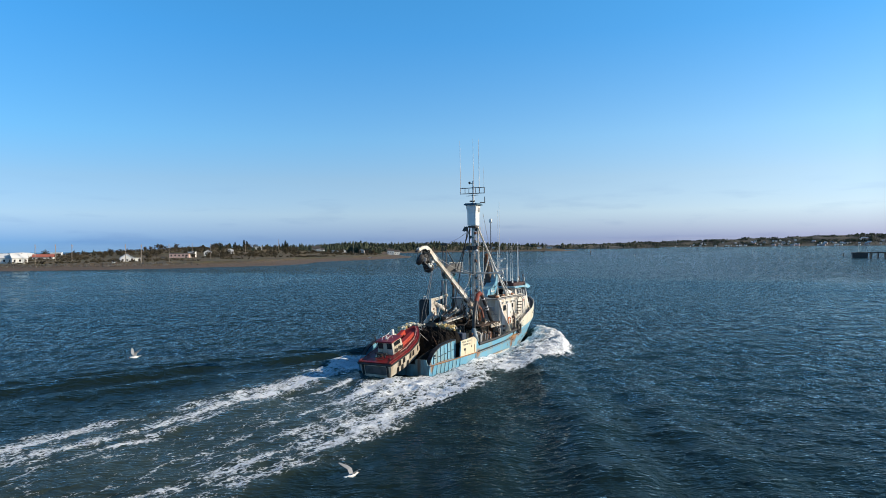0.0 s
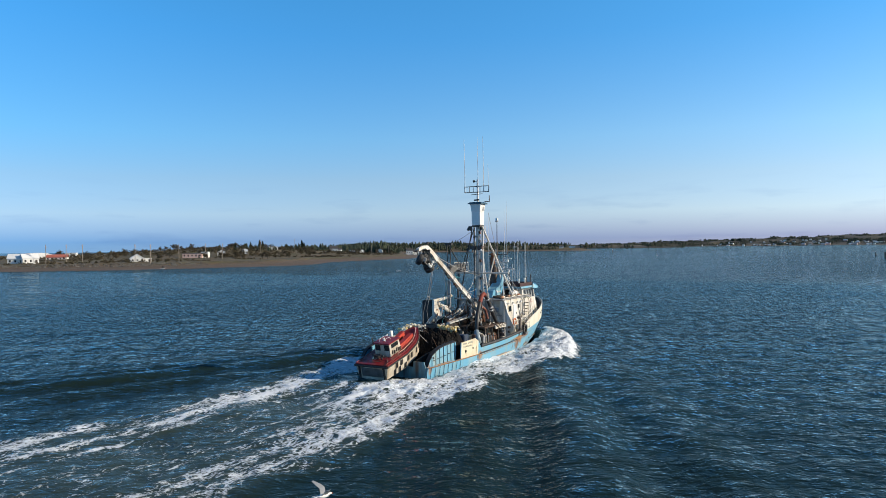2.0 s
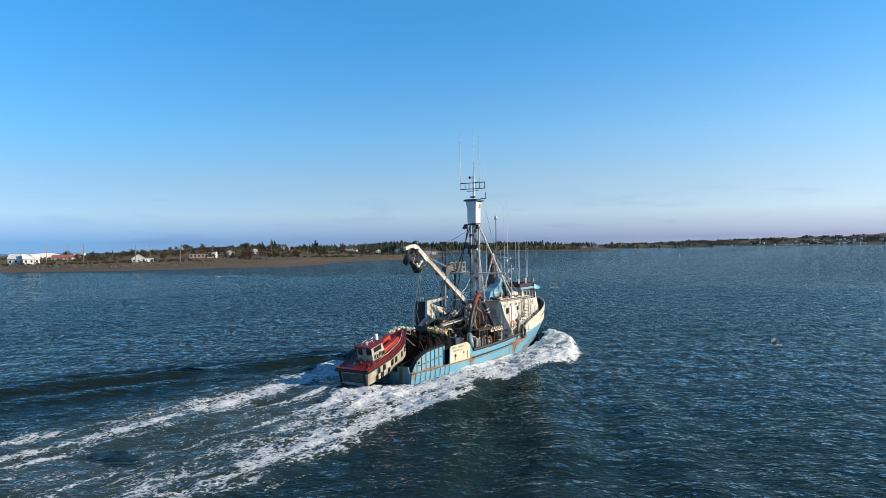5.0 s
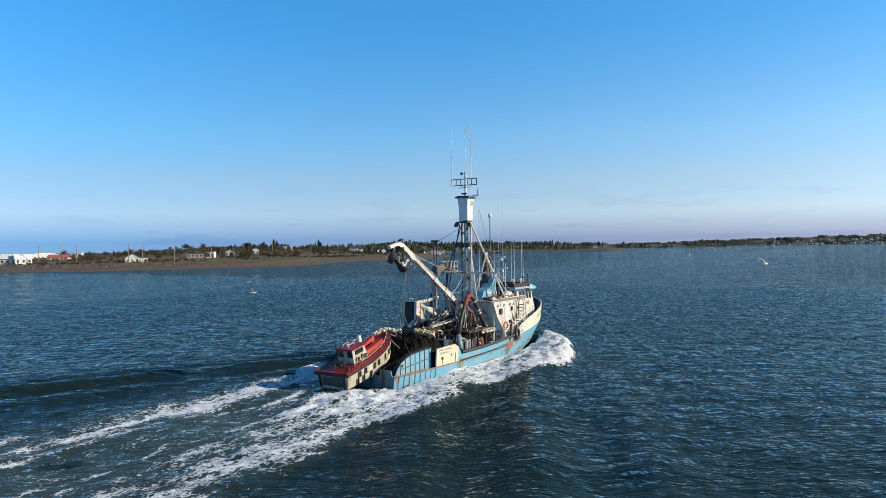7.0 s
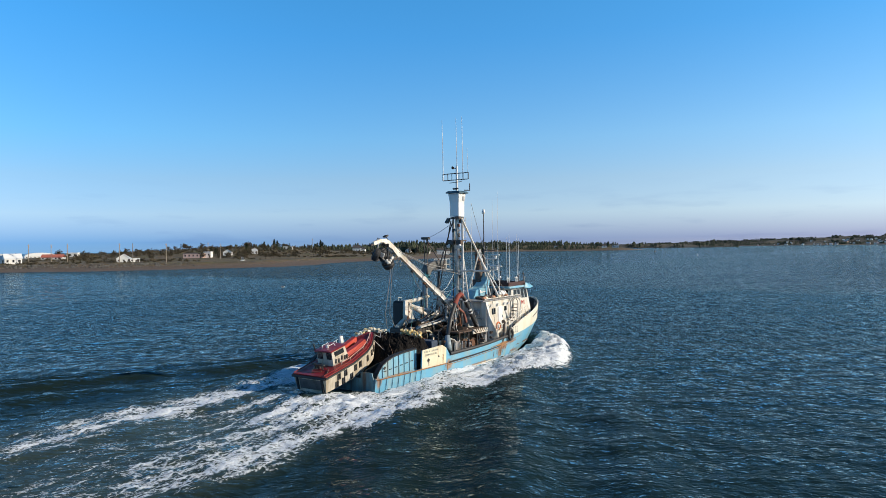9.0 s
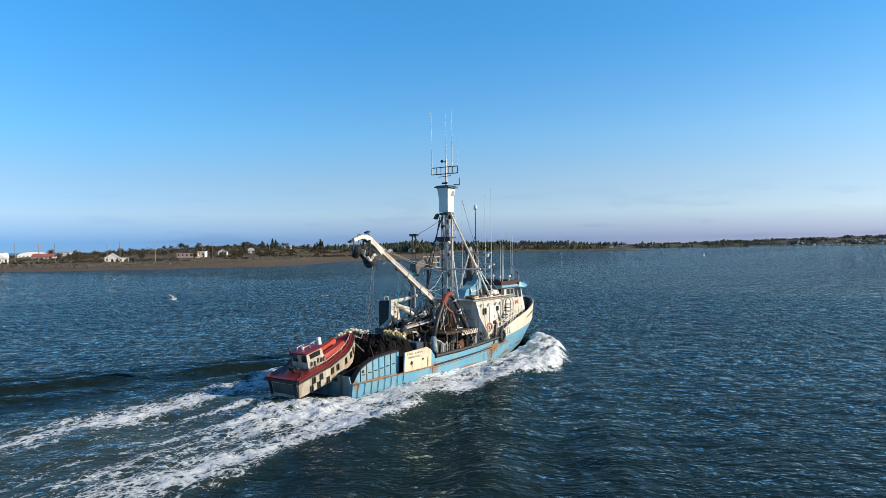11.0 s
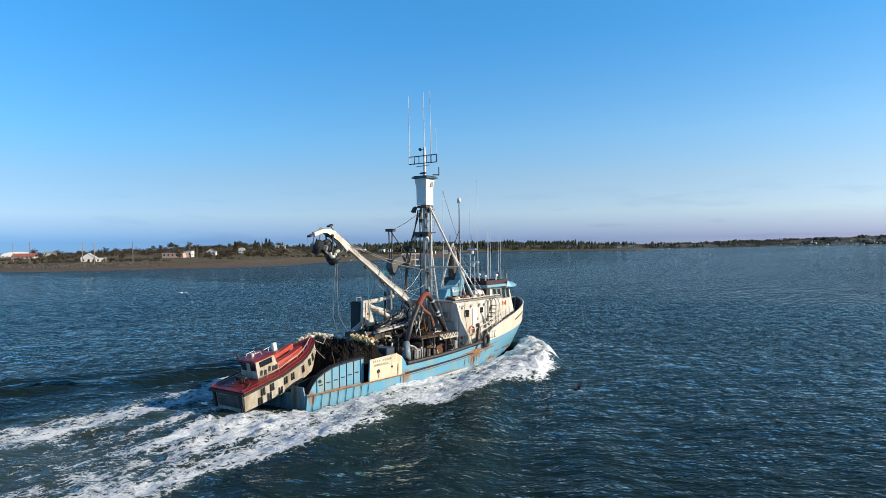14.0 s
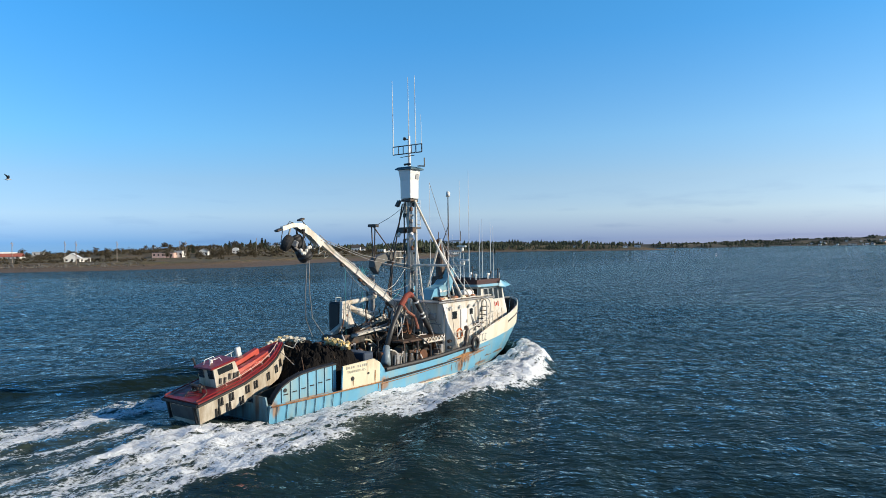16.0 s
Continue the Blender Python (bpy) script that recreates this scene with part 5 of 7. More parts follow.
# fittings along the deckhouse side and roof edge
for x in (15.0, 15.5, 16.6, 17.7, 18.4):
    bm = B()
    rod(bm, (x, -2.36, 4.45), (x, -2.5, 4.4), 0.09, 0.12, 10)
    part("wall_lamp", bm, CLEAN_WHITE, deckhouse)
for z in (1.6, 2.5, 3.4):
    bm = B()
    pipe(bm, [(14.66, -2.2, z), (14.62, -1.2, z + 0.05), (14.62, 0.9, z), (14.66, 2.2, z)], 0.04, 6)
    part("wall_pipe", bm, GREY, deckhouse)
for y, z, w, h in ((-1.6, 3.9, 0.5, 0.4), (-0.7, 3.7, 0.35, 0.6), (1.5, 3.3, 0.6, 0.8), (1.4, 1.9, 0.5, 1.0), (-1.7, 1.9, 0.6, 0.7)):
    bm = B()
    box(bm, (14.58, y, z), (0.3, w, h), bevel=0.03)
    part("locker_box", bm, GREY if z > 3 else DARK, deckhouse)
bm = B()
pipe(bm, [(14.5 + 0.75 * k, -2.42, 4.98 + 0.03 * (k % 2)) for k in range(9)], 0.04, 6)
part("roof_edge_rail", bm, WHITE, fishing_boat)
for i in range(7):
    bm = B()
    x = 15.0 + i * 0.62
    ball(bm, (x, -2.05 + 0.2 * (i % 2), 5.02), 0.2, (1.3, 0.9, 0.6), 8, 6)
    part("stowed_buoy", bm, (ORANGE_BUOY, CREAM, DECK)[i % 3], fishing_boat)
# ---- mast, crow's nest, aerials ----
MAST = 14.3
bm = B()
rod(bm, (MAST, 0, 0.9), (MAST, 0, 7.0), 0.21, 0.2, 16)
rod(bm, (MAST, 0, 7.0), (MAST, 0, 11.8), 0.2, 0.17, 16)
mast = part("mast", bm, WHITE, fishing_boat, "white tubular steel mast", smooth=True)
for z in (3.0, 5.2, 7.25, 9.0, 10.6):
    bm = B()
    rod(bm, (MAST, 0, z - 0.06), (MAST, 0, z + 0.06), 0.26, n=16)
    part("collar", bm, GREY, mast)
bm = B()
nest_low = [(MAST + dx * 0.42, dy * 0.42, 11.72) for dx, dy in ((-1, -1), (1, -1), (1, 1), (-1, 1))]
nest_high = [(MAST + dx * 0.52, dy * 0.52, 13.6) for dx, dy in ((-1, -1), (1, -1), (1, 1), (-1, 1))]
nest_mid = [(MAST + dx * 0.43, dy * 0.43, 12.9) for dx, dy in ((-1, -1), (1, -1), (1, 1), (-1, 1))]
loft(bm, [nest_low, nest_mid, nest_high])
nest = part("crow_nest", bm, CLEAN_WHITE, fishing_boat, "white boxed crow's nest with a dark roof")
bm = B()
loft(bm, [[(MAST + dx * k, dy * k, z) for dx, dy in ((-1, -1), (1, -1), (1, 1), (-1, 1))] for k, z in ((0.68, 13.62), (0.68, 13.68), (0.55, 13.8))])
part("roof", bm, surface("slate_blue_paint", (0.05, 0.11, 0.15), 0.5), nest, "slate blue flat roof")
bm = B()
box(bm, (MAST, 0, 11.6), (0.8, 0.8, 0.16))
for dx, dy in ((-0.5, 0.4), (-0.3, 0.7), (0.2, -0.3)):
    rod(bm, (MAST + dx, dy, 11.6), (MAST + dx - 0.1, dy + 0.15, 11.2), 0.1, 0.13, 8)
part("bracket", bm, DARK, nest, "dark brackets and lamps")
bm = B()
box(bm, (MAST + 0.22, -0.475, 13.2), (0.3, 0.04, 0.35))
part("window", bm, GREY, nest)
# aerial rack
bm = B()
rod(bm, (MAST, 0, 13.7), (MAST, 0, 15.9), 0.1, 0.08, 10)
part("topmast", bm, CLEAN_WHITE, mast)
rack_x = MAST - 0.2
bm = B()
for z in (14.72, 15.25):
    rod(bm, (rack_x, -1.25, z), (rack_x, 1.25, z), 0.035, n=6)
for y in (-1.25, -0.75, -0.35, 0.35, 0.75, 1.25):
    rod(bm, (rack_x, y, 14.72), (rack_x, y, 15.25), 0.03, n=6)
rod(bm, (rack_x, -0.6, 14.55), (rack_x, 0.6, 14.5), 0.025, n=6)
rod(bm, (rack_x, -0.25, 14.0), (rack_x, 0.25, 14.0), 0.07, n=8)
part("aerial_rack", bm, DARK, mast, "dark steel ladder-shaped aerial rack")
for y, top, r in ((1.22, 19.75, 0.032), (-0.15, 19.8, 0.03), (-0.72, 19.8, 0.032), (-1.2, 17.2, 0.015)):
    bm = B()
    rod(bm, (rack_x, y, 14.7), (rack_x, y, 16.4), r * 1.3, r, 6)
    rod(bm, (rack_x, y, 16.4), (rack_x - 0.03, y + 0.03, top), r, r * 0.5, 6)
    part("whip_aerial", bm, CLEAN_WHITE, mast, "thin white whip aerial")
bm = B()
ball(bm, (MAST - 0.05, 0.35, 15.75), 0.12, u=8, v=6)
rod(bm, (MAST, 0, 15.7), (MAST - 0.05, 0.35, 15.72), 0.03, n=6)
part("camera_dome", bm, DARK, mast)
bm = B()
pipe(bm, [(MAST + 0.3, -1.05, 13.8), (MAST + 0.3, -1.05, 14.4)], 0.04, 6)
rod(bm, (MAST, -0.7, 13.85), (MAST + 0.3, -1.05, 13.85), 0.04, n=6)
part("bracket_arm", bm, DARK, mast)
for dx, dy, z0, z1, r, m in ((0.12, -0.42, 4.2, 11.6, 0.09, WHITE), (-0.28, 0.26, 3.0, 11.4, 0.045, DARK), (-0.24, -0.16, 2.0, 11.2, 0.03, GREY), (0.26, 0.2, 2.0, 13.6, 0.03, BLACK)):
    bm = B()
    rod(bm, (MAST + dx, dy, z0), (MAST + dx, dy, z1), r, n=8)
    part("cable_run", bm, m, mast)
for i, (z, dy, m) in enumerate(((11.0, -0.3, RUST), (10.6, 0.28, DARK), (10.2, -0.32, GREY), (8.9, 0.3, DARK), (8.4, -0.34, RUST), (7.9, 0.3, GREY), (6.8, -0.36, DARK), (6.2, 0.32, WHITE), (5.6, -0.34, DARK))):
    bm = B()
    box(bm, (MAST - 0.22, dy, z), (0.2, 0.16, 0.26), (0, 10 * (i % 3), 15 * i), bevel=0.03)
    rod(bm, (MAST, 0, z + 0.1), (MAST - 0.22, dy, z + 0.1), 0.035, n=6)
    part("block", bm, m, mast)
for i in range(9):
    bm = B()
    rod(bm, (MAST - 0.05, -0.52, 4.6 + i * 0.34), (MAST + 0.3, -0.52, 4.6 + i * 0.34), 0.02, n=5)
    part("step_rung", bm, WHITE, mast)
# lamp platform half way
bm = B()
box(bm, (MAST, 0, 9.75), (0.9, 1.2, 0.1))
box(bm, (MAST - 0.3, 0.38, 9.6), (0.4, 0.5, 0.4), bevel=0.05)
box(bm, (MAST - 0.3, -0.38, 9.6), (0.4, 0.5, 0.4), bevel=0.05)
plat = part("lamp_platform", bm, DARK, mast, "dark platform with deck lamps")
for y in (-0.55, 0.5):
    bm = B()
    rod(bm, (MAST - 0.45, y, 9.4), (MAST - 0.62, y * 1.05, 9.25), 0.1, 0.16, 10)
    part("deck_lamp", bm, CLEAN_WHITE, plat)
# ladder on the mast
for y in (-0.2, 0.2):
    bm = B()
    rod(bm, (MAST + 0.42, y - 0.35, 9.9), (MAST + 0.42, y - 0.35, 11.6), 0.025, n=6)
    part("ladder_rail", bm, CLEAN_WHITE, mast)
for i in range(6):
    bm = B()
    rod(bm, (MAST + 0.42, -0.55, 10.0 + i * 0.28), (MAST + 0.42, -0.15, 10.0 + i * 0.28), 0.02, n=5)
    part("ladder_rung", bm, CLEAN_WHITE, mast)
for a, b, r, m in (((MAST, -0.4, 11.6), (18.4, -2.5, 3.0), 0.085, WHITE), ((MAST, 0.4, 11.6), (18.4, 2.5, 3.0), 0.085, WHITE), ((MAST - 0.1, 0.55, 11.4), (MAST - 0.7, 1.9, 3.4), 0.05, DARK), ((MAST - 0.1, 0.35, 11.4), (MAST - 0.5, 1.55, 7.5), 0.04, DARK), ((MAST + 0.1, -0.3, 9.7), (MAST + 0.4, -1.0, 3.2), 0.06, WHITE), ((MAST, -0.3, 8.0), (MAST + 0.2, -0.6, 3.0), 0.045, WHITE), ((MAST, 0, 7.27), (MAST + 0.3, -2.9, 7.27), 0.08, WHITE), ((MAST, 0, 7.27), (MAST + 0.3, 2.9, 7.27), 0.08, WHITE), ((18.5, -2.0, 4.9), (16.6, -0.7, 8.3), 0.05, WHITE), ((16.3, 0.4, 4.9), (17.3, -0.3, 9.0), 0.07, WHITE), ((18.2, -0.8, 4.9), (17.3, -0.3, 9.0), 0.07, WHITE)):
    bm = B()
    rod(bm, a, b, r, n=8)
    part("stay", bm, m, fishing_boat, "white tubular mast stay" if m is WHITE else "")
# radar mast with scanners, and the whip aerials on the roof
bm = B()
rod(bm, (19.2, 0.4, 5.7), (19.2, 0.4, 12.2), 0.07, 0.035, 8)
rod(bm, (19.2, -0.7, 8.9), (19.2, 1.3, 8.9), 0.035, n=6)
for y in (-0.7, 1.3):
    rod(bm, (19.2, y, 8.9), (19.2, y, 9.6), 0.03, n=6)
rod(bm, (19.2, 1.3, 8.0), (19.2, 0.4, 10.0), 0.03, n=6)
radar_mast = part("radar_mast", bm, DARK, fishing_boat, "thin dark radar mast with a white dome")
bm = B()
rod(bm, (19.2, 0.4, 12.15), (19.2, 0.4, 12.45), 0.15, 0.14, 12)
ball(bm, (19.2, 0.4, 12.45), 0.14, (1, 1, 0.7))
part("dome", bm, CLEAN_WHITE, radar_mast, smooth=True)
for x, y, z, w in ((19.6, -0.5, 8.5, 0.7), (19.6, -0.6, 7.5, 0.95)):
    bm = B()
    rod(bm, (x, y, z - 0.35), (x, y, z - 0.1), 0.13, 0.16, 10)
    box(bm, (x, y, z), (0.16, w * 2, 0.13), (0, 0, -30), bevel=0.03)
    rod(bm, (19.2, 0.4, z - 0.35), (x, y, z - 0.35), 0.05, n=6)
    part("radar_scanner", bm, CLEAN_WHITE, radar_mast, "white radar scanner bar")
for x, y, z0, z1, r in ((16.5, 0.0, 4.9, 13.0, 0.02), (20.1, 0.0, 5.8, 13.4, 0.022), (20.9, -1.2, 5.8, 10.2, 0.018), (22.6, 0.9, 5.8, 14.4, 0.025), (22.4, -1.2, 5.8, 10.3, 0.022), (22.8, -0.2, 5.8, 10.6, 0.02), (23.0, 0.2, 5.8, 10.1, 0.02), (23.1, -1.0, 5.8, 10.0, 0.018), (21.6, 1.7, 5.8, 9.4, 0.018), (16.7, -1.4, 4.9, 9.3, 0.03), (18.0, -1.8, 4.9, 8.0, 0.03)):
    bm = B()
    rod(bm, (x, y, z0), (x, y, z0 + (z1 - z0) * 0.3), r * 1.6, r * 1.3, 6)
    rod(bm, (x, y, z0 + (z1 - z0) * 0.3), (x, y + 0.02, z1), r, r * 0.55, 6)
    part("whip_aerial", bm, CLEAN_WHITE, fishing_boat, "thin white whip aerial")
for x, y, z in ((21.8, -1.6, 6.5), (22.6, -1.7, 6.7), (22.9, 0.8, 6.8)):
    bm = B()
    rod(bm, (x, y, 5.7), (x, y, z), 0.04, n=6)
    ball(bm, (x, y, z + 0.06), 0.09, u=8, v=6)
    part("search_light", bm, DARK, fishing_boat)

# ---- boom and power block ----
bm = B()
root, head = Vector((13.85, -0.35, 3.75)), Vector((4.75, -0.5, 9.45))
way = (head - root).normalized()
up = Vector((0, 1, 0)).cross(way).normalized()
up = up if up.z > 0 else -up
wide = Vector((0, 1, 0))
loft(bm, [[root + way * d + wide * (0.14 * sy * k) + up * (0.16 * su * k) for sy, su in ((-1, -1), (1, -1), (1, 1), (-1, 1))] for d, k in ((0, 0.8), (1.5, 1.05), (4, 1.1), (7.0, 0.95), (10.6, 0.85))])
boom = part("boom", bm, WHITE, fishing_boat, "white box-section steel boom, worn and stained")
bm = B()
goose = [(5.0, 9.36), (4.7, 9.6), (4.3, 9.74), (3.7, 9.72), (3.0, 9.52)]
loft(bm, [[(x, -0.5 - 0.15, z - 0.13), (x, -0.5 + 0.15, z - 0.13), (x, -0.5 + 0.11, z + 0.1), (x, -0.5 - 0.11, z + 0.1)] for x, z in goose])
part("boom_head", bm, WHITE, boom, "white curved boom head")
for a, b, sz in (((4.7, -0.5, 9.7), (4.25, -0.6, 10.02), 0.11), ((3.1, -0.5, 9.5), (2.7, -0.6, 9.42), 0.12)):
    bm = B()
    rod(bm, a, b, 0.03, n=6)
    box(bm, b, (0.34, 0.3, sz), (0, -20, 0), bevel=0.03)
    part("lamp", bm, DARK, boom, "dark flood lamp on the boom head")
for sy in (-0.2, 0.2):
    bm = B()
    plate(bm, [(3.9, -0.5 + sy, 9.6), (4.7, -0.5 + sy, 9.62), (5.9, -0.5 + sy, 8.85), (5.6, -0.5 + sy, 8.5), (4.9, -0.5 + sy, 9.1), (4.2, -0.5 + sy, 9.45)], 0.04, (0, 1, 0))
    part("cheek_plate", bm, WHITE, boom, "white boom cheek plate")
for k, (d, w) in enumerate(((2.2, 0.30), (3.0, 0.22), (4.0, 0.26), (4.9, 0.20), (5.6, 0.24), (6.6, 0.28), (7.4, 0.22))):
    bm = B()
    c = root + way * d + up * (0.26 if k % 2 else -0.24)
    box(bm, c, (w, 0.2, 0.12), (0, 39, 0), bevel=0.02)
    part("sheave", bm, (DARK, RUST, GREY)[k % 3], boom)
for d in (2.6, 5.2):
    bm = B()
    c = root + way * d - up * 0.26
    box(bm, c, (0.32, 0.12, 0.16), (0, 39, 0), bevel=0.02)
    part("lug", bm, DARK, boom)
for d in (1.0, 1.9, 3.3, 4.4, 6.2):
    bm = B()
    c = root + way * d
    loft(bm, [[c + way * e + wide * (0.19 * sy) + up * (0.21 * su) for sy, su in ((-1, -1), (1, -1), (1, 1), (-1, 1))] for e in (-0.04, 0.04)])
    part("band", bm, GREY, boom)
for sy in (-0.24, 0.24):
    bm = B()
    pipe(bm, [root + way * d + wide * sy + up * (0.12 + 0.06 * math.sin(d * 2.1)) for d in np.linspace(0.4, 10.0, 14)], 0.022, 6)
    part("hydraulic_hose", bm, GREY, boom)
for i, d in enumerate((8.4, 8.9, 9.4)):
    bm = B()
    a = root + way * d - up * 0.2
    pipe(bm, [a + wide * 0.2, a + wide * 0.25 - up * 0.3 + way * 0.2, a + way * 0.5 - up * 0.1], 0.03, 5)
    part("hose_loop", bm, WHITE, boom)
# hydraulic ram under the boom
bm = B()
rod(bm, (13.9, -0.3, 2.7), (12.0, -0.34, 3.6), 0.16, n=12)
rod(bm, (12.0, -0.34, 3.6), root + way * 2.0 - up * 0.15, 0.09, n=10)
part("ram", bm, GREY, boom, "steel hydraulic ram")


def power_block():
    bm = B()
    c = Vector((4.25, -0.55, 8.45))
    axis = Vector((0.42, -0.25, -0.85)).normalized()
    rings = [(-0.78, 0.24), (-0.66, 0.38), (-0.4, 0.42), (0, 0.36), (0.4, 0.42), (0.66, 0.38), (0.78, 0.24)]
    for (d0, r0), (d1, r1) in zip(rings, rings[1:]):
        rod(bm, c + axis * d0, c + axis * d1, r0, r1, 18)
    block = part("power_block", bm, BLACK, fishing_boat, "black rubber-faced power block hung from the boom", smooth=True)
    bm = B()
    for sy in (-1, 1):
        rod(bm, c + Vector((0.2 * sy, sy * 0.36, -0.1)), c + Vector((0, sy * 0.3, 1.0)), 0.05, n=6)
    rod(bm, c + Vector((0, -0.32, 1.0)), c + Vector((0, 0.32, 1.0)), 0.06, n=8)
    rod(bm, c + Vector((0, 0, 1.0)), c + Vector((0, 0, 1.35)), 0.07, n=8)
    part("yoke", bm, DARK, block)
    bm = B()
    d2 = c + Vector((-0.85, 0.1, 0.3))
    ax2 = Vector((0.55, -0.7, -0.45)).normalized()
    for (d0, r0), (d1, r1) in zip(((-0.24, 0.3), (-0.16, 0.44), (0.0, 0.46), (0.16, 0.44)), ((-0.16, 0.44), (0.0, 0.46), (0.16, 0.44), (0.24, 0.3))):
        rod(bm, d2 + ax2 * d0, d2 + ax2 * d1, r0, r1, 18)
    part("roller", bm, BLACK, block, "black rubber guide roller")
    bm = B()
    rod(bm, d2, d2 + Vector((0.2, -0.1, 0.95)), 0.05, n=6)
    rod(bm, d2 + Vector((0.3, -0.25, -0.2)), c + Vector((-0.1, -0.3, -0.3)), 0.06, n=6)
    box(bm, d2 + Vector((0.42, -0.2, -0.05)), (0.3, 0.3, 0.34), (20, 10, 30), bevel=0.04)
    part("motor", bm, GREY, block, "grey hydraulic motor")
    bm = B()
    pipe(bm, [d2 + Vector((-0.42, 0, 0.0)), d2 + Vector((-0.3, 0, 0.6)), d2 + Vector((0.2, 0, 1.15)), d2 + Vector((0.9, 0, 0.95)), d2 + Vector((1.3, 0, 0.2))], 0.025, 6)
    part("hose", bm, BLACK, block)
    for i in range(6):
        bm = B()
        ball(bm, c + Vector((-0.35 + 0.13 * i, -0.42, -0.1 - 0.18 * math.sin(i))), 0.11, u=7, v=5)
        part("float", bm, WHITE, block)
    for k in (0, 1):
        bm = B()
        pipe(bm, [c + Vector((0.1 + k * 0.15, -0.4, -0.6)), c + Vector((0.5 + k * 0.3, 0.2, -2.4)), c + Vector((1.4 + k * 0.5, 1.2, -4.0)), c + Vector((2.6 + k * 0.9, 2.0, -5.2))], 0.022, 5)
        part("fall_rope", bm, GREY, block, "slack grey rope")


power_block()

# ---- deck gear ----
# gallows arch on the port side
bm = B()
pts = [(13.75, 2.8, 6.9), (13.8, 2.8, 7.3), (14.1, 2.8, 7.62), (14.9, 2.8, 7.82), (16.5, 2.8, 7.92)]
loft(bm, [[Vector(p) + Vector((dx * 0.24, dy * 0.26, dz * 0.24)) for dx, dy, dz in ((-1, -1, 1), (-1, 1, 1), (1, 1, -1), (1, -1, -1))] for p in pts])
box(bm, (15.9, 2.8, 7.65), (0.9, 0.7, 0.9), bevel=0.05)
arch = part("net_arch", bm, surface("weathered_grey_steel", (0.10, 0.098, 0.095), 0.6, vary=0.3, grain=4.0, rust=0.08), fishing_boat, "black steel arch over the port deck")
for a, b, r in (((13.4, 2.6, 6.6), (13.4, 2.6, 1.0), 0.14), ((13.75, 3.05, 6.6), (13.75, 3.05, 1.0), 0.14), ((15.6, 2.8, 7.2), (15.2, 2.8, 1.0), 0.11), ((13.2, 2.9, 5.5), (13.0, 2.9, 1.0), 0.08)):
    bm = B()
    rod(bm, a, b, r, n=10)
    part("leg", bm, DARK if r < 0.12 else GREY, arch)
for a, b in (((13.7, 2.6, 10.0), (13.6, 2.6, 7.4)), ((13.9, 3.1, 10.0), (14.0, 3.1, 7.8)), ((13.9, 2.9, 9.9), (15.8, 2.8, 8.0))):
    bm = B()
    rod(bm, a, b, 0.045, n=6)
    part("strut", bm, DARK, arch)
bm = B()
box(bm, (13.8, 2.85, 9.98), (0.4, 0.7, 0.2), bevel=0.03)
part("head_sheave", bm, DARK, arch)
bm = B()
for z in (7.3, 7.75, 8.2):
    pipe(bm, [(15.5, 2.3, z), (16.6, 2.3, z), (16.6, 3.2, z), (15.5, 3.2, z)], 0.03, 5)
for x, y in ((15.5, 2.3), (16.6, 2.3), (16.6, 3.2), (15.5, 3.2), (16.05, 2.3)):
    rod(bm, (x, y, 7.2), (x, y, 8.2), 0.03, n=5)
part("cage", bm, WHITE, arch, "pale railed cage")
# white crane stand with black tank, port side
bm = B()
plate(bm, [(10.2, 2.4, 2.9), (11.5, 2.4, 2.9), (11.3, 2.4, 3.9), (10.9, 2.4, 4.6), (10.75, 2.4, 5.02), (10.3, 2.4, 5.02)], 0.22, (0, 1, 0))
stand = part("crane_stand", bm, WHITE, fishing_boat, "chipped white net-stacker crane stand")
bm = B()
rod(bm, (10.6, 2.7, 4.85), (12.1, 2.6, 4.95), 0.16, 0.15, 10)
rod(bm, (12.1, 2.6, 4.95), (13.6, 2.5, 5.15), 0.15, 0.13, 10)
part("arm", bm, WHITE, stand)
bm = B()
rod(bm, (10.8, 2.5, 4.7), (13.3, 2.2, 3.5), 0.2, 0.17, 10)
part("arm", bm, WHITE, stand)
bm = B()
box(bm, (10.9, 2.75, 1.95), (0.9, 0.9, 2.0), bevel=0.04)
part("pedestal", bm, DARK, stand)
bm = B()
box(bm, (10.75, 3.2, 3.95), (0.9, 1.1, 2.0), bevel=0.14)
tank = part("tank", bm, BLACK, fishing_boat, "tall black rounded tank")
bm = B()
pipe(bm, [(10.7, 3.4, 4.95), (10.7, 3.4, 5.2), (11.15, 3.4, 5.2), (11.15, 3.4, 4.95)], 0.03, 5)
part("lifting_bail", bm, WHITE, tank)
bm = B()
box(bm, (10.9, 3.45, 1.95), (0.9, 0.7, 2.0))
part("tank_frame", bm, DARK, tank)
bm = B()
box(bm, (9.8, 2.5, 3.2), (1.3, 0.35, 0.3), (0, -22, 8), bevel=0.03)
part("beam", bm, WHITE, stand)
for a, b, r in (((9.2, 2.0, 2.7), (11.2, 2.3, 3.3), 0.14), ((9.4, 1.5, 2.5), (12.6, 1.2, 3.4), 0.10), ((10.4, 1.9, 3.0), (13.2, 1.4, 3.9), 0.09), ((11.4, 2.5, 4.5), (13.3, 2.3, 4.0), 0.13)):
    bm = B()
    rod(bm, a, b, r, r * 0.85, 10)
    rod(bm, Vector(b) - Vector((0.2, 0, 0)), Vector(b) + Vector((0.15, 0, 0.05)), r * 1.35, n=10)
    part("link_arm", bm, WHITE, stand, "scuffed white hydraulic link arm")
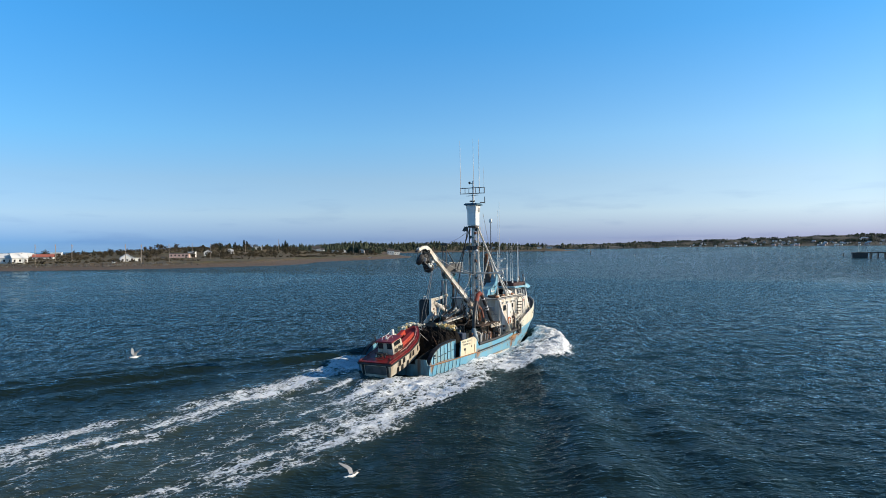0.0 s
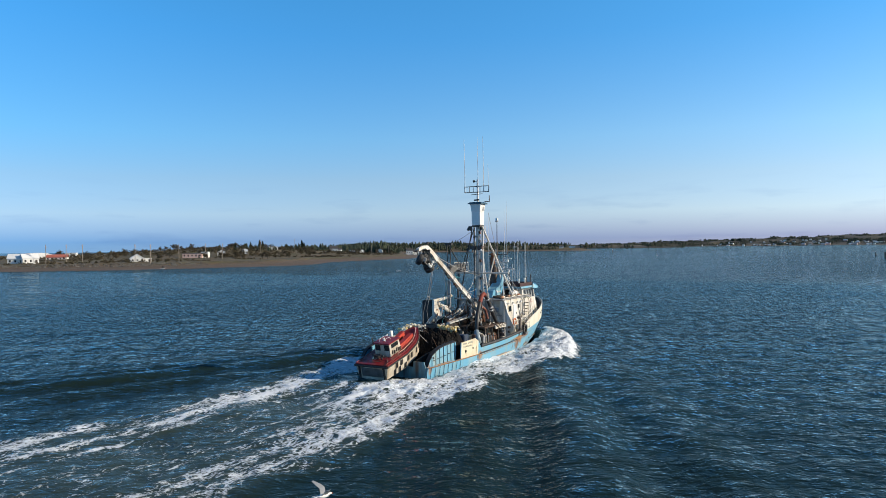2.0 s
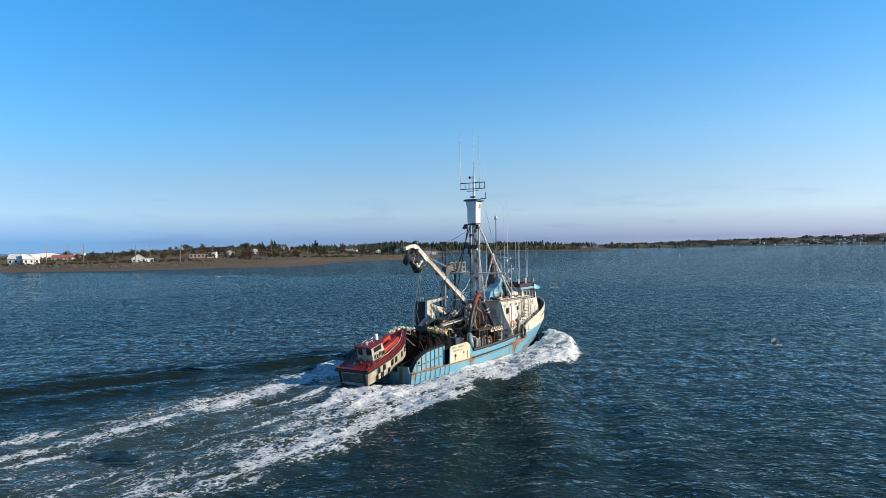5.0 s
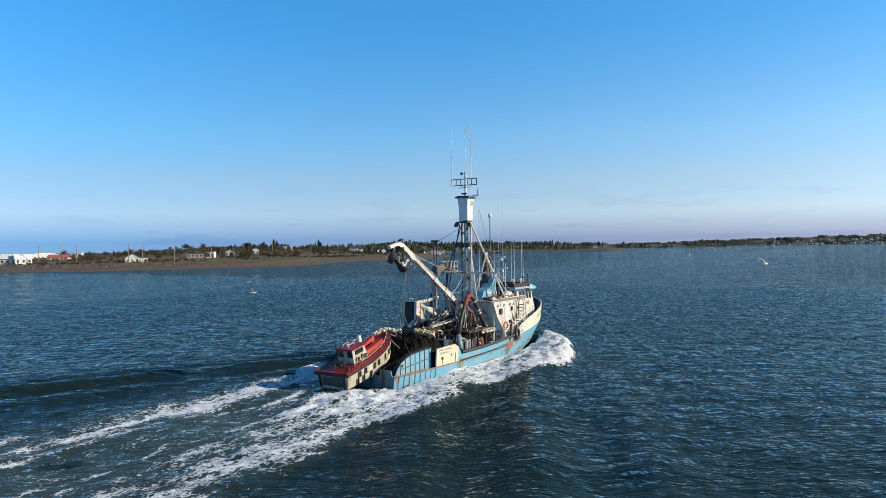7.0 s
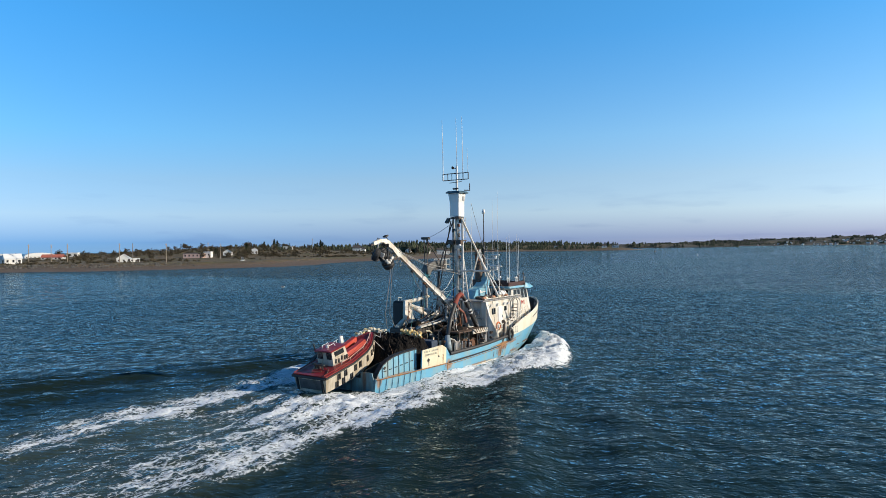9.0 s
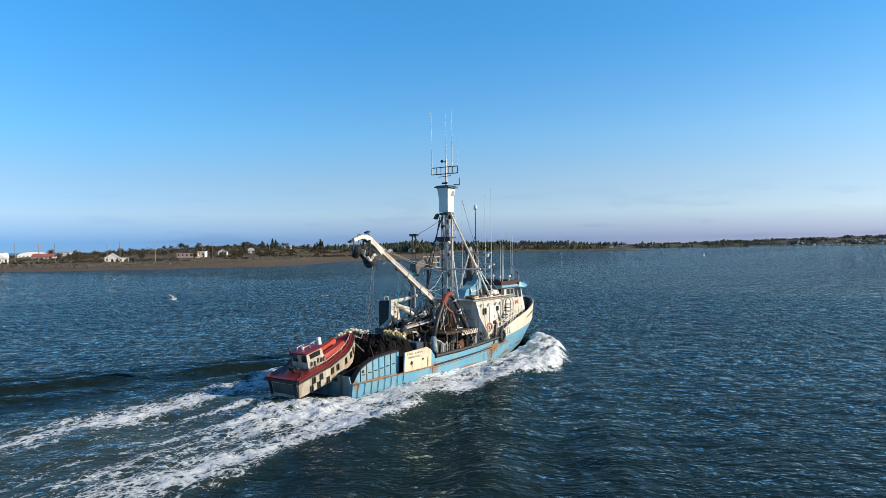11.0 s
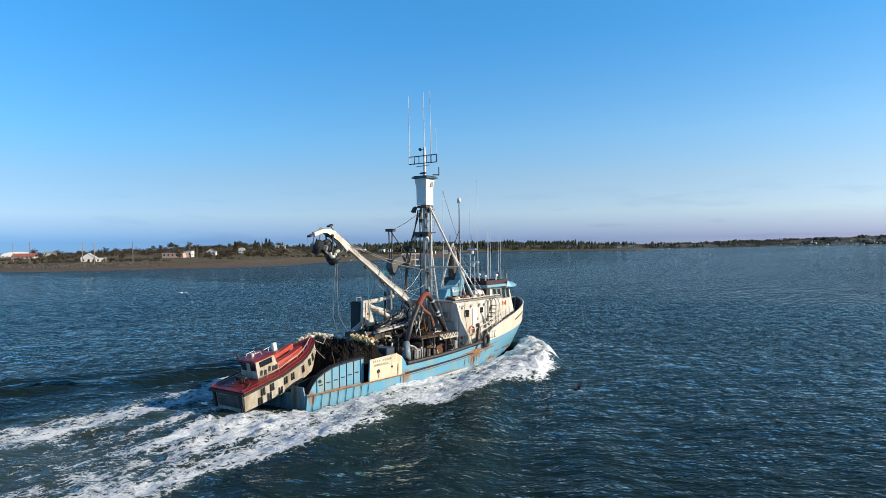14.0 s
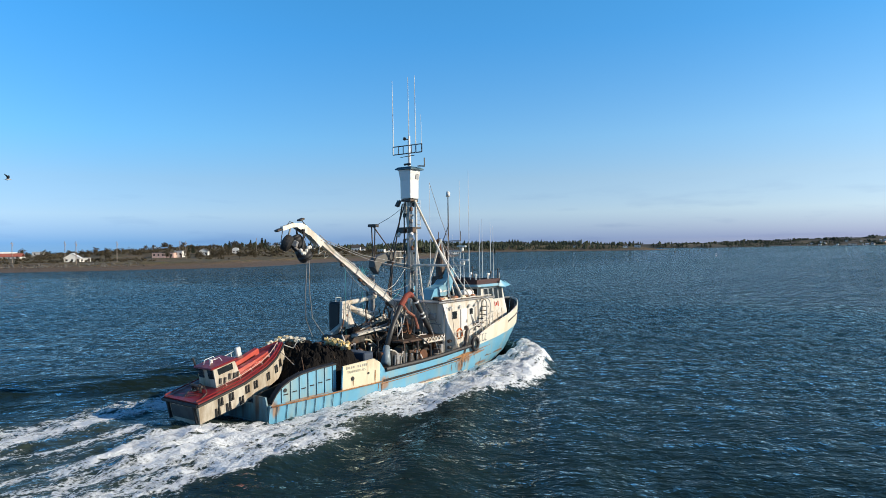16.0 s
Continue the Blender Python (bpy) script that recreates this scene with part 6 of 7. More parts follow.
for x, z in ((10.45, 3.3), (10.75, 4.1), (11.1, 3.3)):
    bm = B()
    rod(bm, (x, 2.36, z), (x, 2.42, z), 0.09, n=12)
    part("pin", bm, RUST, stand, "rusty hinge pin")
# fish-pump hose over the rail
HOSE = surface("ribbed_hose", (0.03, 0.03, 0.032), 0.5, vary=0.4, grain=10.0)
bm = B()
left = [(8.5, -2.85, 1.75), (9.1, -2.4, 2.65), (10.3, -1.9, 3.85), (11.4, -1.6, 4.85), (12.05, -1.45, 5.35)]
pipe(bm, left[1:], 0.16, 12)
for p in left[2:-1]:
    ball(bm, p, 0.16, u=12, v=8)
hose = part("suction_hose", bm, HOSE, fishing_boat, "thick black suction hose looped over a hoist", smooth=True)
bm = B()
rod(bm, left[1], left[0], 0.2, 0.3, 14)
part("nozzle", bm, surface("blue_grey_steel", (0.22, 0.28, 0.32), 0.45, vary=0.3, grain=4.0, rust=0.1), hose, "blue-grey conical nozzle", smooth=True)
bm = B()
right = [(12.05, -1.45, 5.35), (12.4, -1.45, 5.5), (12.8, -1.5, 5.25), (13.2, -1.6, 4.6), (13.6, -1.7, 3.8), (14.4, -1.8, 2.6)]
pipe(bm, right, 0.16, 12)
for p in right[1:-1]:
    ball(bm, p, 0.16, u=12, v=8)
part("hose_leg", bm, HOSE, hose, smooth=True)
bm = B()
pipe(bm, [(11.35, -1.61, 4.8), (11.7, -1.53, 5.07), (12.05, -1.45, 5.36), (12.4, -1.45, 5.5), (12.62, -1.47, 5.38)], 0.19, 10)
part("sling", bm, surface("faded_red_canvas", (0.22, 0.045, 0.03), 0.8, vary=0.5), hose, "red-brown canvas sling")
for p in ((12.97, -1.54, 4.98), (13.38, -1.65, 4.24), (13.5, -1.68, 4.0)):
    bm = B()
    rod(bm, Vector(p) + Vector((-0.03, 0, 0.05)), Vector(p) + Vector((0.03, 0, -0.05)), 0.172, n=12)
    part("band", bm, CLEAN_WHITE, hose)
bm = B()
pipe(bm, [(11.8, -1.3, 5.0), (12.4, -1.25, 4.4), (13.1, -1.3, 4.0), (13.3, -1.4, 3.2)], 0.11, 8)
part("red_pipe", bm, surface("faded_red_oxide", (0.24, 0.085, 0.055), 0.7, vary=0.4, grain=6.0), hose, "rusty red bent pipe")
# sorting platform with lever bank
bm = B()
box(bm, (12.6, -1.3, 2.72), (4.2, 2.4, 0.12), bevel=0.02)
platform = part("working_platform", bm, surface("brown_planks", (0.075, 0.045, 0.03), 0.75, vary=0.4, grain=3.0), fishing_boat, "brown timber-topped working platform")
for x in (10.7, 12.0, 13.3, 14.5):
    for y in (-2.4, -0.2):
        bm = B()
        rod(bm, (x, y, 0.95), (x, y, 2.66), 0.07, n=8)
        part("leg", bm, DARK, platform)
bm = B()
box(bm, (13.5, -2.55, 2.6), (2.2, 0.12, 0.34), bevel=0.02)
bank = part("lever_bank", bm, WHITE, platform, "white control panel with levers")
for i in range(6):
    bm = B()
    rod(bm, (12.65 + i * 0.32, -2.62, 2.55), (12.65 + i * 0.32, -2.72, 2.75), 0.025, n=6)
    ball(bm, (12.65 + i * 0.32, -2.73, 2.78), 0.045, u=6, v=5)
    part("lever", bm, DARK, bank)
random.seed(5)
# winch drums and machinery under the platform
for x, y, z, r, w in ((9.2, 0.4, 1.75, 0.55, 1.0), (10.0, -0.9, 1.5, 0.4, 0.8), (11.4, -2.0, 1.5, 0.4, 0.5), (12.6, -2.1, 1.6, 0.45, 0.5), (13.8, -2.1, 1.5, 0.4, 0.5), (12.0, 1.0, 1.8, 0.6, 1.2), (9.0, 2.3, 1.6, 0.5, 0.8)):
    bm = B()
    rod(bm, (x, y - w / 2, z), (x, y + w / 2, z), r * 0.6, n=14)
    for yy in (y - w / 2, y + w / 2):
        rod(bm, (x, yy - 0.03, z), (x, yy + 0.03, z), r, n=18)
    winch = part("winch", bm, random.choice((DARK, RUST, GREY)), fishing_boat, "oily deck winch with flanged drum")
    bm = B()
    box(bm, (x, y, (z - r * 0.4 + 0.95) / 2), (0.5, w * 0.9, max(0.1, z - r * 0.4 - 0.95)))
    part("bed", bm, DARK, winch)
    bm = B()
    box(bm, (x + 0.4, y + w / 2 + 0.15, z), (0.35, 0.3, 0.45), bevel=0.04)
    part("gearbox", bm, GREY, winch)
for i in range(60):
    x, y = random.uniform(7.6, 14.4), random.uniform(-2.7, 2.8)
    bm = B()
    h = random.uniform(0.3, 1.1) + (1.1 if y > 0.6 else 0.35)
    w = random.uniform(0.2, 0.6)
    box(bm, (x, y, 0.95 + h / 2), (w, random.uniform(0.2, 0.6), h), (0, 0, random.uniform(-30, 30)), bevel=0.03)
    part("machinery_box", bm, random.choice((DARK, DARK, GREY, DECK, RUST, WHITE, CREAM)), fishing_boat)
for i in range(80):
    x, y = random.uniform(7.8, 14.6), random.uniform(-2.8, 2.8)
    z = random.uniform(1.2, 3.3)
    bm = B()
    d = Vector((random.uniform(-1.2, 1.2), random.uniform(-0.8, 0.8), random.uniform(-0.4, 0.5)))
    a = Vector((x, y, z))
    bend = Vector((0, 0, -random.uniform(0.2, 0.8)))
    pipe(bm, [a, a + d * 0.5 + bend * 0.3, a + d + bend, (a.x + d.x, a.y + d.y, 1.0)], random.uniform(0.03, 0.07), 6)
    part("pipework", bm, random.choice((DARK, WHITE, WHITE, GREY, RUST, BLACK, CREAM)), fishing_boat)
for i in range(14):
    bm = B()
    y = 0.6 + i * 0.14
    rod(bm, (9.3 + i * 0.1, y, 3.0 + 0.04 * (i % 3)), (12.6 + i * 0.12, y - 0.9 + (i % 4) * 0.3, 3.5 + 0.12 * (i % 4)), 0.07, n=6)
    part("stowed_pole", bm, (WHITE, GREY, DARK)[i % 3], fishing_boat, "pale stowed poles and spars")
bm = B()
box(bm, (11.2, 1.8, 2.75), (4.4, 2.4, 0.5), bevel=0.08)
part("raised_hatch", bm, DARK, fishing_boat)
bm = B()
box(bm, (7.9, -0.4, 1.7), (0.8, 3.4, 1.5), bevel=0.06)
part("bulkhead_box", bm, surface("dark_blue_box", (0.04, 0.06, 0.10), 0.5, vary=0.3), fishing_boat, "dark blue deck locker")
bm = B()
for i in range(5):
    rod(bm, (9.2 + i * 0.5, -2.9, 0.95), (9.25 + i * 0.5, -2.95, 2.2 - 0.1 * (i % 2)), 0.05, n=6)
part("bollard_row", bm, GREY, fishing_boat)
for i in range(34):
    a = Vector((random.uniform(9.5, 14.6), random.uniform(-2.0, 2.0), random.uniform(2.9, 5.0)))
    b = a + Vector((random.uniform(-1.5, 1.5), random.uniform(-0.8, 0.8), random.uniform(-1.8, -0.4)))
    m = (a + b) / 2 + Vector((0.1, 0.1, -0.5))
    bm = B()
    pipe(bm, [a, (a + m) / 2 + Vector((0, 0, -0.12)), m, (b + m) / 2 + Vector((0, 0, -0.12)), b], random.choice((0.022, 0.035, 0.05)), 5)
    part("hose_loop", bm, random.choice((DARK, WHITE, RUST, GREY)), fishing_boat)
# loops of hose, chain and net hung round the mast foot and the boom heel
for i in range(16):
    a = random.uniform(0, math.tau)
    c = Vector((random.uniform(11.6, 14.2), random.uniform(-1.6, 1.6), random.uniform(2.9, 4.4)))
    rr = random.uniform(0.22, 0.45)
    bm = B()
    ring = [c + Vector((math.cos(a) * rr * math.cos(k), math.sin(a) * rr * math.cos(k), rr * 1.2 * math.sin(k))) for k in np.linspace(0, math.tau, 12)]
    pipe(bm, ring, random.choice((0.03, 0.045, 0.06)), 5)
    part("hose_coil", bm, random.choice((DARK, BLACK, GREY, RUST)), fishing_boat)
for i in range(10):
    bm = B()
    c = Vector((random.uniform(9.8, 13.8), random.uniform(-1.4, 1.4), random.uniform(2.6, 3.2)))
    ball(bm, c, random.uniform(0.25, 0.5), (1.2, 1.0, 0.6), 9, 6)
    for v in bm.verts:
        v.co += v.normal * 0.1 + Vector([noise.noise(v.co * 3 + Vector((k * 7, 0, 0))) * 0.16 for k in range(3)])
    part("net_heap", bm, NET, fishing_boat, "dark bundle of spare netting")
# rigging wires
for a, b in (((5.0, -0.3, 9.3), (MAST, 0.2, 7.3)), ((5.6, -0.7, 8.9), (MAST, -0.2, 7.0)), ((8.5, -0.4, 7.1), (MAST, 0.2, 5.0)), ((7.0, -0.4, 8.0), (13.5, 2.8, 5.2)), ((MAST, 0.3, 11.3), (13.8, 2.8, 9.9)), ((MAST, -0.3, 7.2), (13.3, -3.1, 1.7)), ((MAST + 0.2, -2.9, 7.2), (15.0, -3.2, 1.8)), ((MAST + 0.3, -2.9, 7.2), (17.8, -0.5, 5.6)), ((16.5, 0, 12.9), (19.2, 0.4, 9.0)), ((MAST, -0.2, 6.3), (14.9, -3.2, 1.6)), ((MAST, -0.3, 5.6), (13.9, -2.9, 1.7)), ((17.3, -0.3, 9.0), (18.7, -2.4, 4.9))):
    bm = B()
    a, b = Vector(a), Vector(b)
    mid = (a + b) / 2 - Vector((0, 0, (a - b).length * 0.03))
    pipe(bm, [a, mid, b], 0.018, 5)
    part("wire", bm, GREY, fishing_boat)
TEAL_ROPE = surface("teal_rope", (0.05, 0.26, 0.30), 0.8, vary=0.3, grain=10.0)
for i in range(5):
    bm = B()
    c = root + way * (5.4 + 0.12 * i) + up * 0.2
    pipe(bm, [c, c + up * (0.35 + 0.1 * (i % 2)) + wide * (0.1 * i - 0.2), c + up * 0.1 + way * (0.3 - 0.12 * i), c - way * 0.2], 0.028, 5)
    part("rope_tail", bm, TEAL_ROPE, boom, "loose teal rope on the boom")
# thin tackle lines from the boom to the deck and the mast
for i, (d, end) in enumerate(((1.5, (13.9, 2.2, 7.4)), (2.6, (MAST, 0.3, 6.6)), (3.6, (MAST, 0.2, 7.4)), (4.6, (MAST, -0.3, 6.2)), (5.6, (11.6, 1.6, 3.4)), (3.0, (10.6, 1.9, 3.0)), (6.4, (10.9, 2.4, 4.9)), (7.2, (9.2, 1.0, 3.0)))):
    a, b = root + way * d, Vector(end)
    m = (a + b) / 2 - Vector((0, 0, 0.12 * (a - b).length))
    bm = B()
    pipe(bm, [a, (a + m) / 2 - Vector((0, 0, 0.08)), m, (m + b) / 2 - Vector((0, 0, 0.08)), b], 0.016, 5)
    part("tackle_line", bm, (GREY, TEAL_ROPE, WHITE)[i % 3], boom)

# ---- the seine net with its cork line ----
net_pile = thing("net_pile", "black seine net heaped on deck with cork floats", "fishing net")


def build_net():
    bm = B()
    nx, ny = 110, 90
    rows = []
    for i in range(nx):
        row = []
        for j in range(ny):
            u, v = i / (nx - 1), j / (ny - 1)
            x, y = 2.4 + 5.1 * u, -2.9 + 5.7 * v
            top = np.interp(x, [2.4, 3.0, 3.8, 4.6, 5.6, 6.6, 7.5], [1.5, 2.3, 2.9, 3.05, 2.75, 2.85, 1.8])
            top = 0.95 + (top - 0.95) * max(0.0, 1 - abs(2 * v - 1) ** 5) * 1.0
            n = noise.noise(Vector((x * 1.1, y * 1.1, 2.0))) * 0.45 + noise.noise(Vector((x * 2.6, y * 2.6, 5.0))) * 0.24 + abs(noise.noise(Vector((x * 5, y * 5, 6.0)))) * 0.22 + noise.noise(Vector((x * 11, y * 11, 9.0))) * 0.07
            row.append(bm.verts.new((x, y, max(0.96, top + n * min(1, (top - 0.9))))))
        rows.append(row)
    for r0, r1 in zip(rows, rows[1:]):
        for j in range(ny - 1):
            bm.faces.new((r0[j], r1[j], r1[j + 1], r0[j + 1]))
    return part("netting", bm, NET, net_pile, smooth=False)


netting = build_net()
CORK = surface("pale_cork_float", (0.62, 0.58, 0.48), 0.7, vary=0.2, grain=6.0, spread=0.5)
YELLOW = surface("yellow_float", (0.60, 0.45, 0.20), 0.6, vary=0.2, grain=6.0, spread=0.4)
cork_bm = B()
rod(cork_bm, (-0.08, 0, 0), (0.08, 0, 0), 0.085, n=8)
cork = part("float", cork_bm, CORK, net_pile)
cork.matrix_basis = pose(4.0, 0.3, 3.05, 0, 10, 40)
yb = B()
rod(yb, (-0.09, 0, 0), (0.09, 0, 0), 0.1, n=8)
ycork = part("float", yb, YELLOW, net_pile, "faded yellow cork float")
ycork.matrix_basis = pose(6.4, -1.5, 2.75, 0, 30, 20)


def net_top(x, y):
    v = (y + 2.9) / 5.7
    top = np.interp(x, [2.4, 3.0, 3.8, 4.6, 5.6, 6.6, 7.5], [1.5, 2.3, 2.9, 3.05, 2.75, 2.85, 1.8])
    return float(0.95 + (top - 0.95) * max(0.0, 1 - abs(2 * v - 1) ** 5))


for i in range(190):
    if i < 150:
        x, y = 2.7 + 2.6 * (i % 27) / 27 + random.uniform(-0.15, 0.15), 0.1 + 1.5 * math.sin((i % 27) / 27 * 3.0) + random.uniform(-0.45, 0.45)
        src = cork if i % 6 else ycork
    else:
        x, y = 6.3 + random.uniform(-0.2, 0.25), -1.9 + 1.6 * random.random()
        src = ycork if i % 3 else cork
    copy_thing(src, pose(x, y, net_top(x, y) + random.uniform(0.2, 0.5), random.uniform(-50, 50), random.uniform(-30, 30), random.uniform(0, 180)))
for i in range(4):
    bm = B()
    pts = [(2.9 + 0.9 * i + 0.35 * k, -2.3 + 0.55 * ((i * 3 + k) % 7), 0) for k in range(5)]
    pipe(bm, [(x, y, net_top(x, y) + 0.16) for x, y, _ in pts], 0.022, 5)
    part("line", bm, DECK, net_pile)

# ---- the skiff on the ramp ----
skiff = thing("skiff", "red-decked white seine skiff with small cabin on the stern ramp", "skiff")
skiff_body = Matrix.Translation((-2.75, -0.2, 1.42)) @ Matrix.Rotation(radians(-13.0), 4, "Y")
SK_LEN = 6.3
SKIFF_WHITE = surface("grubby_white_paint", (0.58, 0.54, 0.46), 0.55, vary=0.2, grain=5.0, dirt=(0.28, 0.22, 0.15), dirt_amount=0.48, dirt_scale=1.6, streak=True, rust=0.08, bump=0.1)
SK_HALF = [(0, 1.38), (2.5, 1.42), (4, 1.25), (5, 0.9), (5.8, 0.42), (6.2, 0.1)]
SK_TOP = [(0, 0.0), (2.5, 0.05), (4.5, 0.25), (6.2, 0.6)]
SK_LOW = [(0, -0.95), (3, -1.0), (5, -0.8), (6.2, -0.3)]


def sk(x, y, z):
    return skiff_body @ Vector((x, y, z))


def build_skiff():
    xs = [0, 0.8, 1.6, 2.5, 3.3, 4, 4.5, 5, 5.4, 5.8, 6.05, 6.2]
    bm = B()
    loft(bm, [[sk(x, s * between(x, SK_HALF) * k, z) for s, k, z in ((-1, 1, between(x, SK_TOP)), (-1, 0.86, between(x, SK_LOW)), (0, 0, between(x, SK_LOW) - 0.15), (1, 0.86, between(x, SK_LOW)), (1, 1, between(x, SK_TOP)))] for x in xs])
    body = part("hull", bm, SKIFF_WHITE, skiff, "scuffed white skiff hull")
    bm = B()
    loft(bm, [[sk(x, s * (between(x, SK_HALF) + 0.02), between(x, SK_TOP) + d) for s, d in ((-1, 0.0), (1, 0.0), (1, 0.1), (-1, 0.1))] for x in xs])
    deck = part("deck", bm, RED, skiff, "glossy dark red deck")
    for s in (-1, 1):
        bm = B()
        pipe(bm, [sk(x - (0.06 if x == 0 else 0), s * (between(x, SK_HALF) + 0.04), between(x, SK_TOP) - 0.02) for x in xs], 0.07, 7)
        part("rubbing_strake", bm, BLACK, skiff)
        bm = B()
        pipe(bm, [sk(x, s * (between(x, SK_HALF) - 0.12), between(x, SK_TOP) + 0.17) for x in xs[:-1]], 0.035, 6)
        part("gunwale", bm, RED, skiff)
    bm = B()
    pipe(bm, [sk(-0.07, y, -0.02) for y in (-1.4, 0, 1.4)], 0.08, 7)
    part("stern_fender", bm, BLACK, skiff)
    # black rubber strips on the sides and transom
    for s in (-1, 1):
        for i, (x, z) in enumerate(((1.15, -0.32), (1.75, -0.32), (2.7, -0.34), (3.25, -0.34), (4.15, -0.3), (4.9, -0.22), (5.4, -0.12), (0.95, -0.75), (1.55, -0.75), (2.3, -0.75))):
            bm = B()
            h = between(x, SK_HALF)
            k = 1 - 0.14 * (between(x, SK_TOP) - z) / 1.0
            slope = (between(x + 0.2, SK_HALF) - between(x - 0.2, SK_HALF)) / 0.4
            for dx in (-0.08, 0.08):
                loft(bm, [[sk(x + dx + e, s * ((h + slope * (dx + e)) * kk + o), zz) for zz, kk in ((z - 0.2, k - 0.02), (z + 0.2, k + 0.025)) for o in (-0.02, 0.05)][0:2] + [sk(x + dx + e, s * ((h + slope * (dx + e)) * kk + o), zz) for zz, kk in ((z + 0.2, k + 0.025),) for o in (0.05, -0.02)] for e in (-0.042, 0.042)])
            part("rubber_strip", bm, BLACK, body)
    for y in (-1.05, 1.05):
        bm = B()
        box(bm, (-0.05, y, -0.5), (0.12, 0.12, 0.8))
        bmesh.ops.transform(bm, matrix=skiff_body, verts=bm.verts)
        part("transom_fender", bm, BLACK, body)
    bm = B()
    box(bm, (-0.012, 0, -0.5), (0.04, 1.8, 0.62), bevel=0.01)
    bmesh.ops.transform(bm, matrix=skiff_body, verts=bm.verts)
    # the grey is lowered to carry the shade on the aft face; dirt on top
    part("transom_panel", bm, surface("shaded_dirty_grey_paint", (0.10, 0.10, 0.10), 0.6, vary=0.4, grain=4.0, dirt=(0.03, 0.028, 0.025), dirt_amount=0.4), body, "dirty grey transom panel, darkened for shade")
    # cabin
    bm = B()
    loft(bm, [[(1.5, -0.68, 0.08), (2.95, -0.68, 0.08), (2.95, 0.68, 0.08), (1.5, 0.68, 0.08)], [(1.57, -0.62, 1.02), (2.8, -0.62, 1.02), (2.8, 0.62, 1.02), (1.57, 0.62, 1.02)]])
    bmesh.ops.transform(bm, matrix=skiff_body, verts=bm.verts)
    cabin = part("cabin", bm, SKIFF_WHITE, skiff, "small cream cabin")
    bm = B()
    box(bm, (2.17, 0, 1.07), (1.54, 1.46, 0.1), bevel=0.04)
    bmesh.ops.transform(bm, matrix=skiff_body, verts=bm.verts)
    part("cabin_roof", bm, RED, skiff, "dark red cabin roof")
    for c, size in (((2.2, -0.635, 0.8), (0.85, 0.05, 0.3)), ((2.2, 0.635, 0.8), (0.85, 0.05, 0.3)), ((1.54, -0.38, 0.74), (0.05, 0.42, 0.42)), ((1.54, 0.38, 0.74), (0.05, 0.42, 0.42)), ((2.85, 0, 0.8), (0.05, 1.0, 0.3))):
        bm = B()
        box(bm, c, size, bevel=0.015)
        bmesh.ops.transform(bm, matrix=skiff_body, verts=bm.verts)
        part("window", bm, GLASS, cabin)
    for x in (1.7, 1.95, 2.25, 2.5, 2.7):
        bm = B()
        box(bm, (x + 0.08, -0.70, 0.36 + 0.04 * math.sin(x * 9)), (0.1, 0.06, 0.26), (0, 20, 0))
        bmesh.ops.transform(bm, matrix=skiff_body, verts=bm.verts)
        part("bracket", bm, DARK, cabin)
    bm = B()
    pipe(bm, [(1.7, -0.2, 1.10), (1.8, -0.2, 1.32), (2.3, -0.2, 1.32), (2.4, -0.2, 1.10)], 0.018, 6)
    pipe(bm, [(1.7, 0.3, 1.10), (1.8, 0.3, 1.32), (2.3, 0.3, 1.32), (2.4, 0.3, 1.10)], 0.018, 6)
    rod(bm, (2.0, 0.1, 1.10), (2.0, 0.1, 1.30), 0.08, n=8)
    bmesh.ops.transform(bm, matrix=skiff_body, verts=bm.verts)
    part("roof_rail", bm, CLEAN_WHITE, skiff)
    # engine trunk in front of the cabin
    for y, w, z, h in ((-0.34, 0.55, 0.3, 0.36), (0.42, 0.5, 0.34, 0.46)):
        bm = B()
        loft(bm, [[(x, y - w / 2 * k, 0.08), (x, y + w / 2 * k, 0.08), (x, y + w * 0.36 * k, h + between(x, SK_TOP)), (x, y - w * 0.36 * k, h + between(x, SK_TOP))] for x, k in ((2.95, 1.0), (4.0, 0.95), (4.9, 0.85))])
        bmesh.ops.transform(bm, matrix=skiff_body, verts=bm.verts)
        part("engine_trunk", bm, BRIGHT_RED, skiff, "bright orange-red engine trunk")
    bm = B()
    run = (1.7, 2.5, 3.3, 4.0, 4.7, 5.3, 5.8)
    pipe(bm, [(x, -between(x, SK_HALF) + 0.22, between(x, SK_TOP) + 0.32) for x in run], 0.022, 6)
    for x in run:
        rod(bm, (x, -between(x, SK_HALF) + 0.2, between(x, SK_TOP) + 0.08), (x, -between(x, SK_HALF) + 0.22, between(x, SK_TOP) + 0.32), 0.02, n=5)
    bmesh.ops.transform(bm, matrix=skiff_body, verts=bm.verts)
    part("hand_rail", bm, surface("pale_pink_rail_paint", (0.55, 0.36, 0.31), 0.6, vary=0.2, grain=6.0), skiff, "faded pink deck-edge rail")
    bm = B()
    pipe(bm, [(2.8, 1.2, 0.1), (2.8, 1.15, 0.75), (4.3, 1.0, 0.95), (4.3, 1.0, 0.3)], 0.025, 6)
    pipe(bm, [(2.8, 1.17, 0.45), (4.3, 1.0, 0.62)], 0.02, 6)
    for x in (3.3, 3.8):
        rod(bm, (x, 1.12, 0.15), (x, 1.06, 0.86), 0.02, n=6)
    box(bm, (4.15, 0.95, 0.8), (0.28, 0.2, 0.5), bevel=0.03)
    bmesh.ops.transform(bm, matrix=skiff_body, verts=bm.verts)
    part("side_rail", bm, CLEAN_WHITE, skiff)
    # towing bitt and gear in the cockpit
    bm = B()
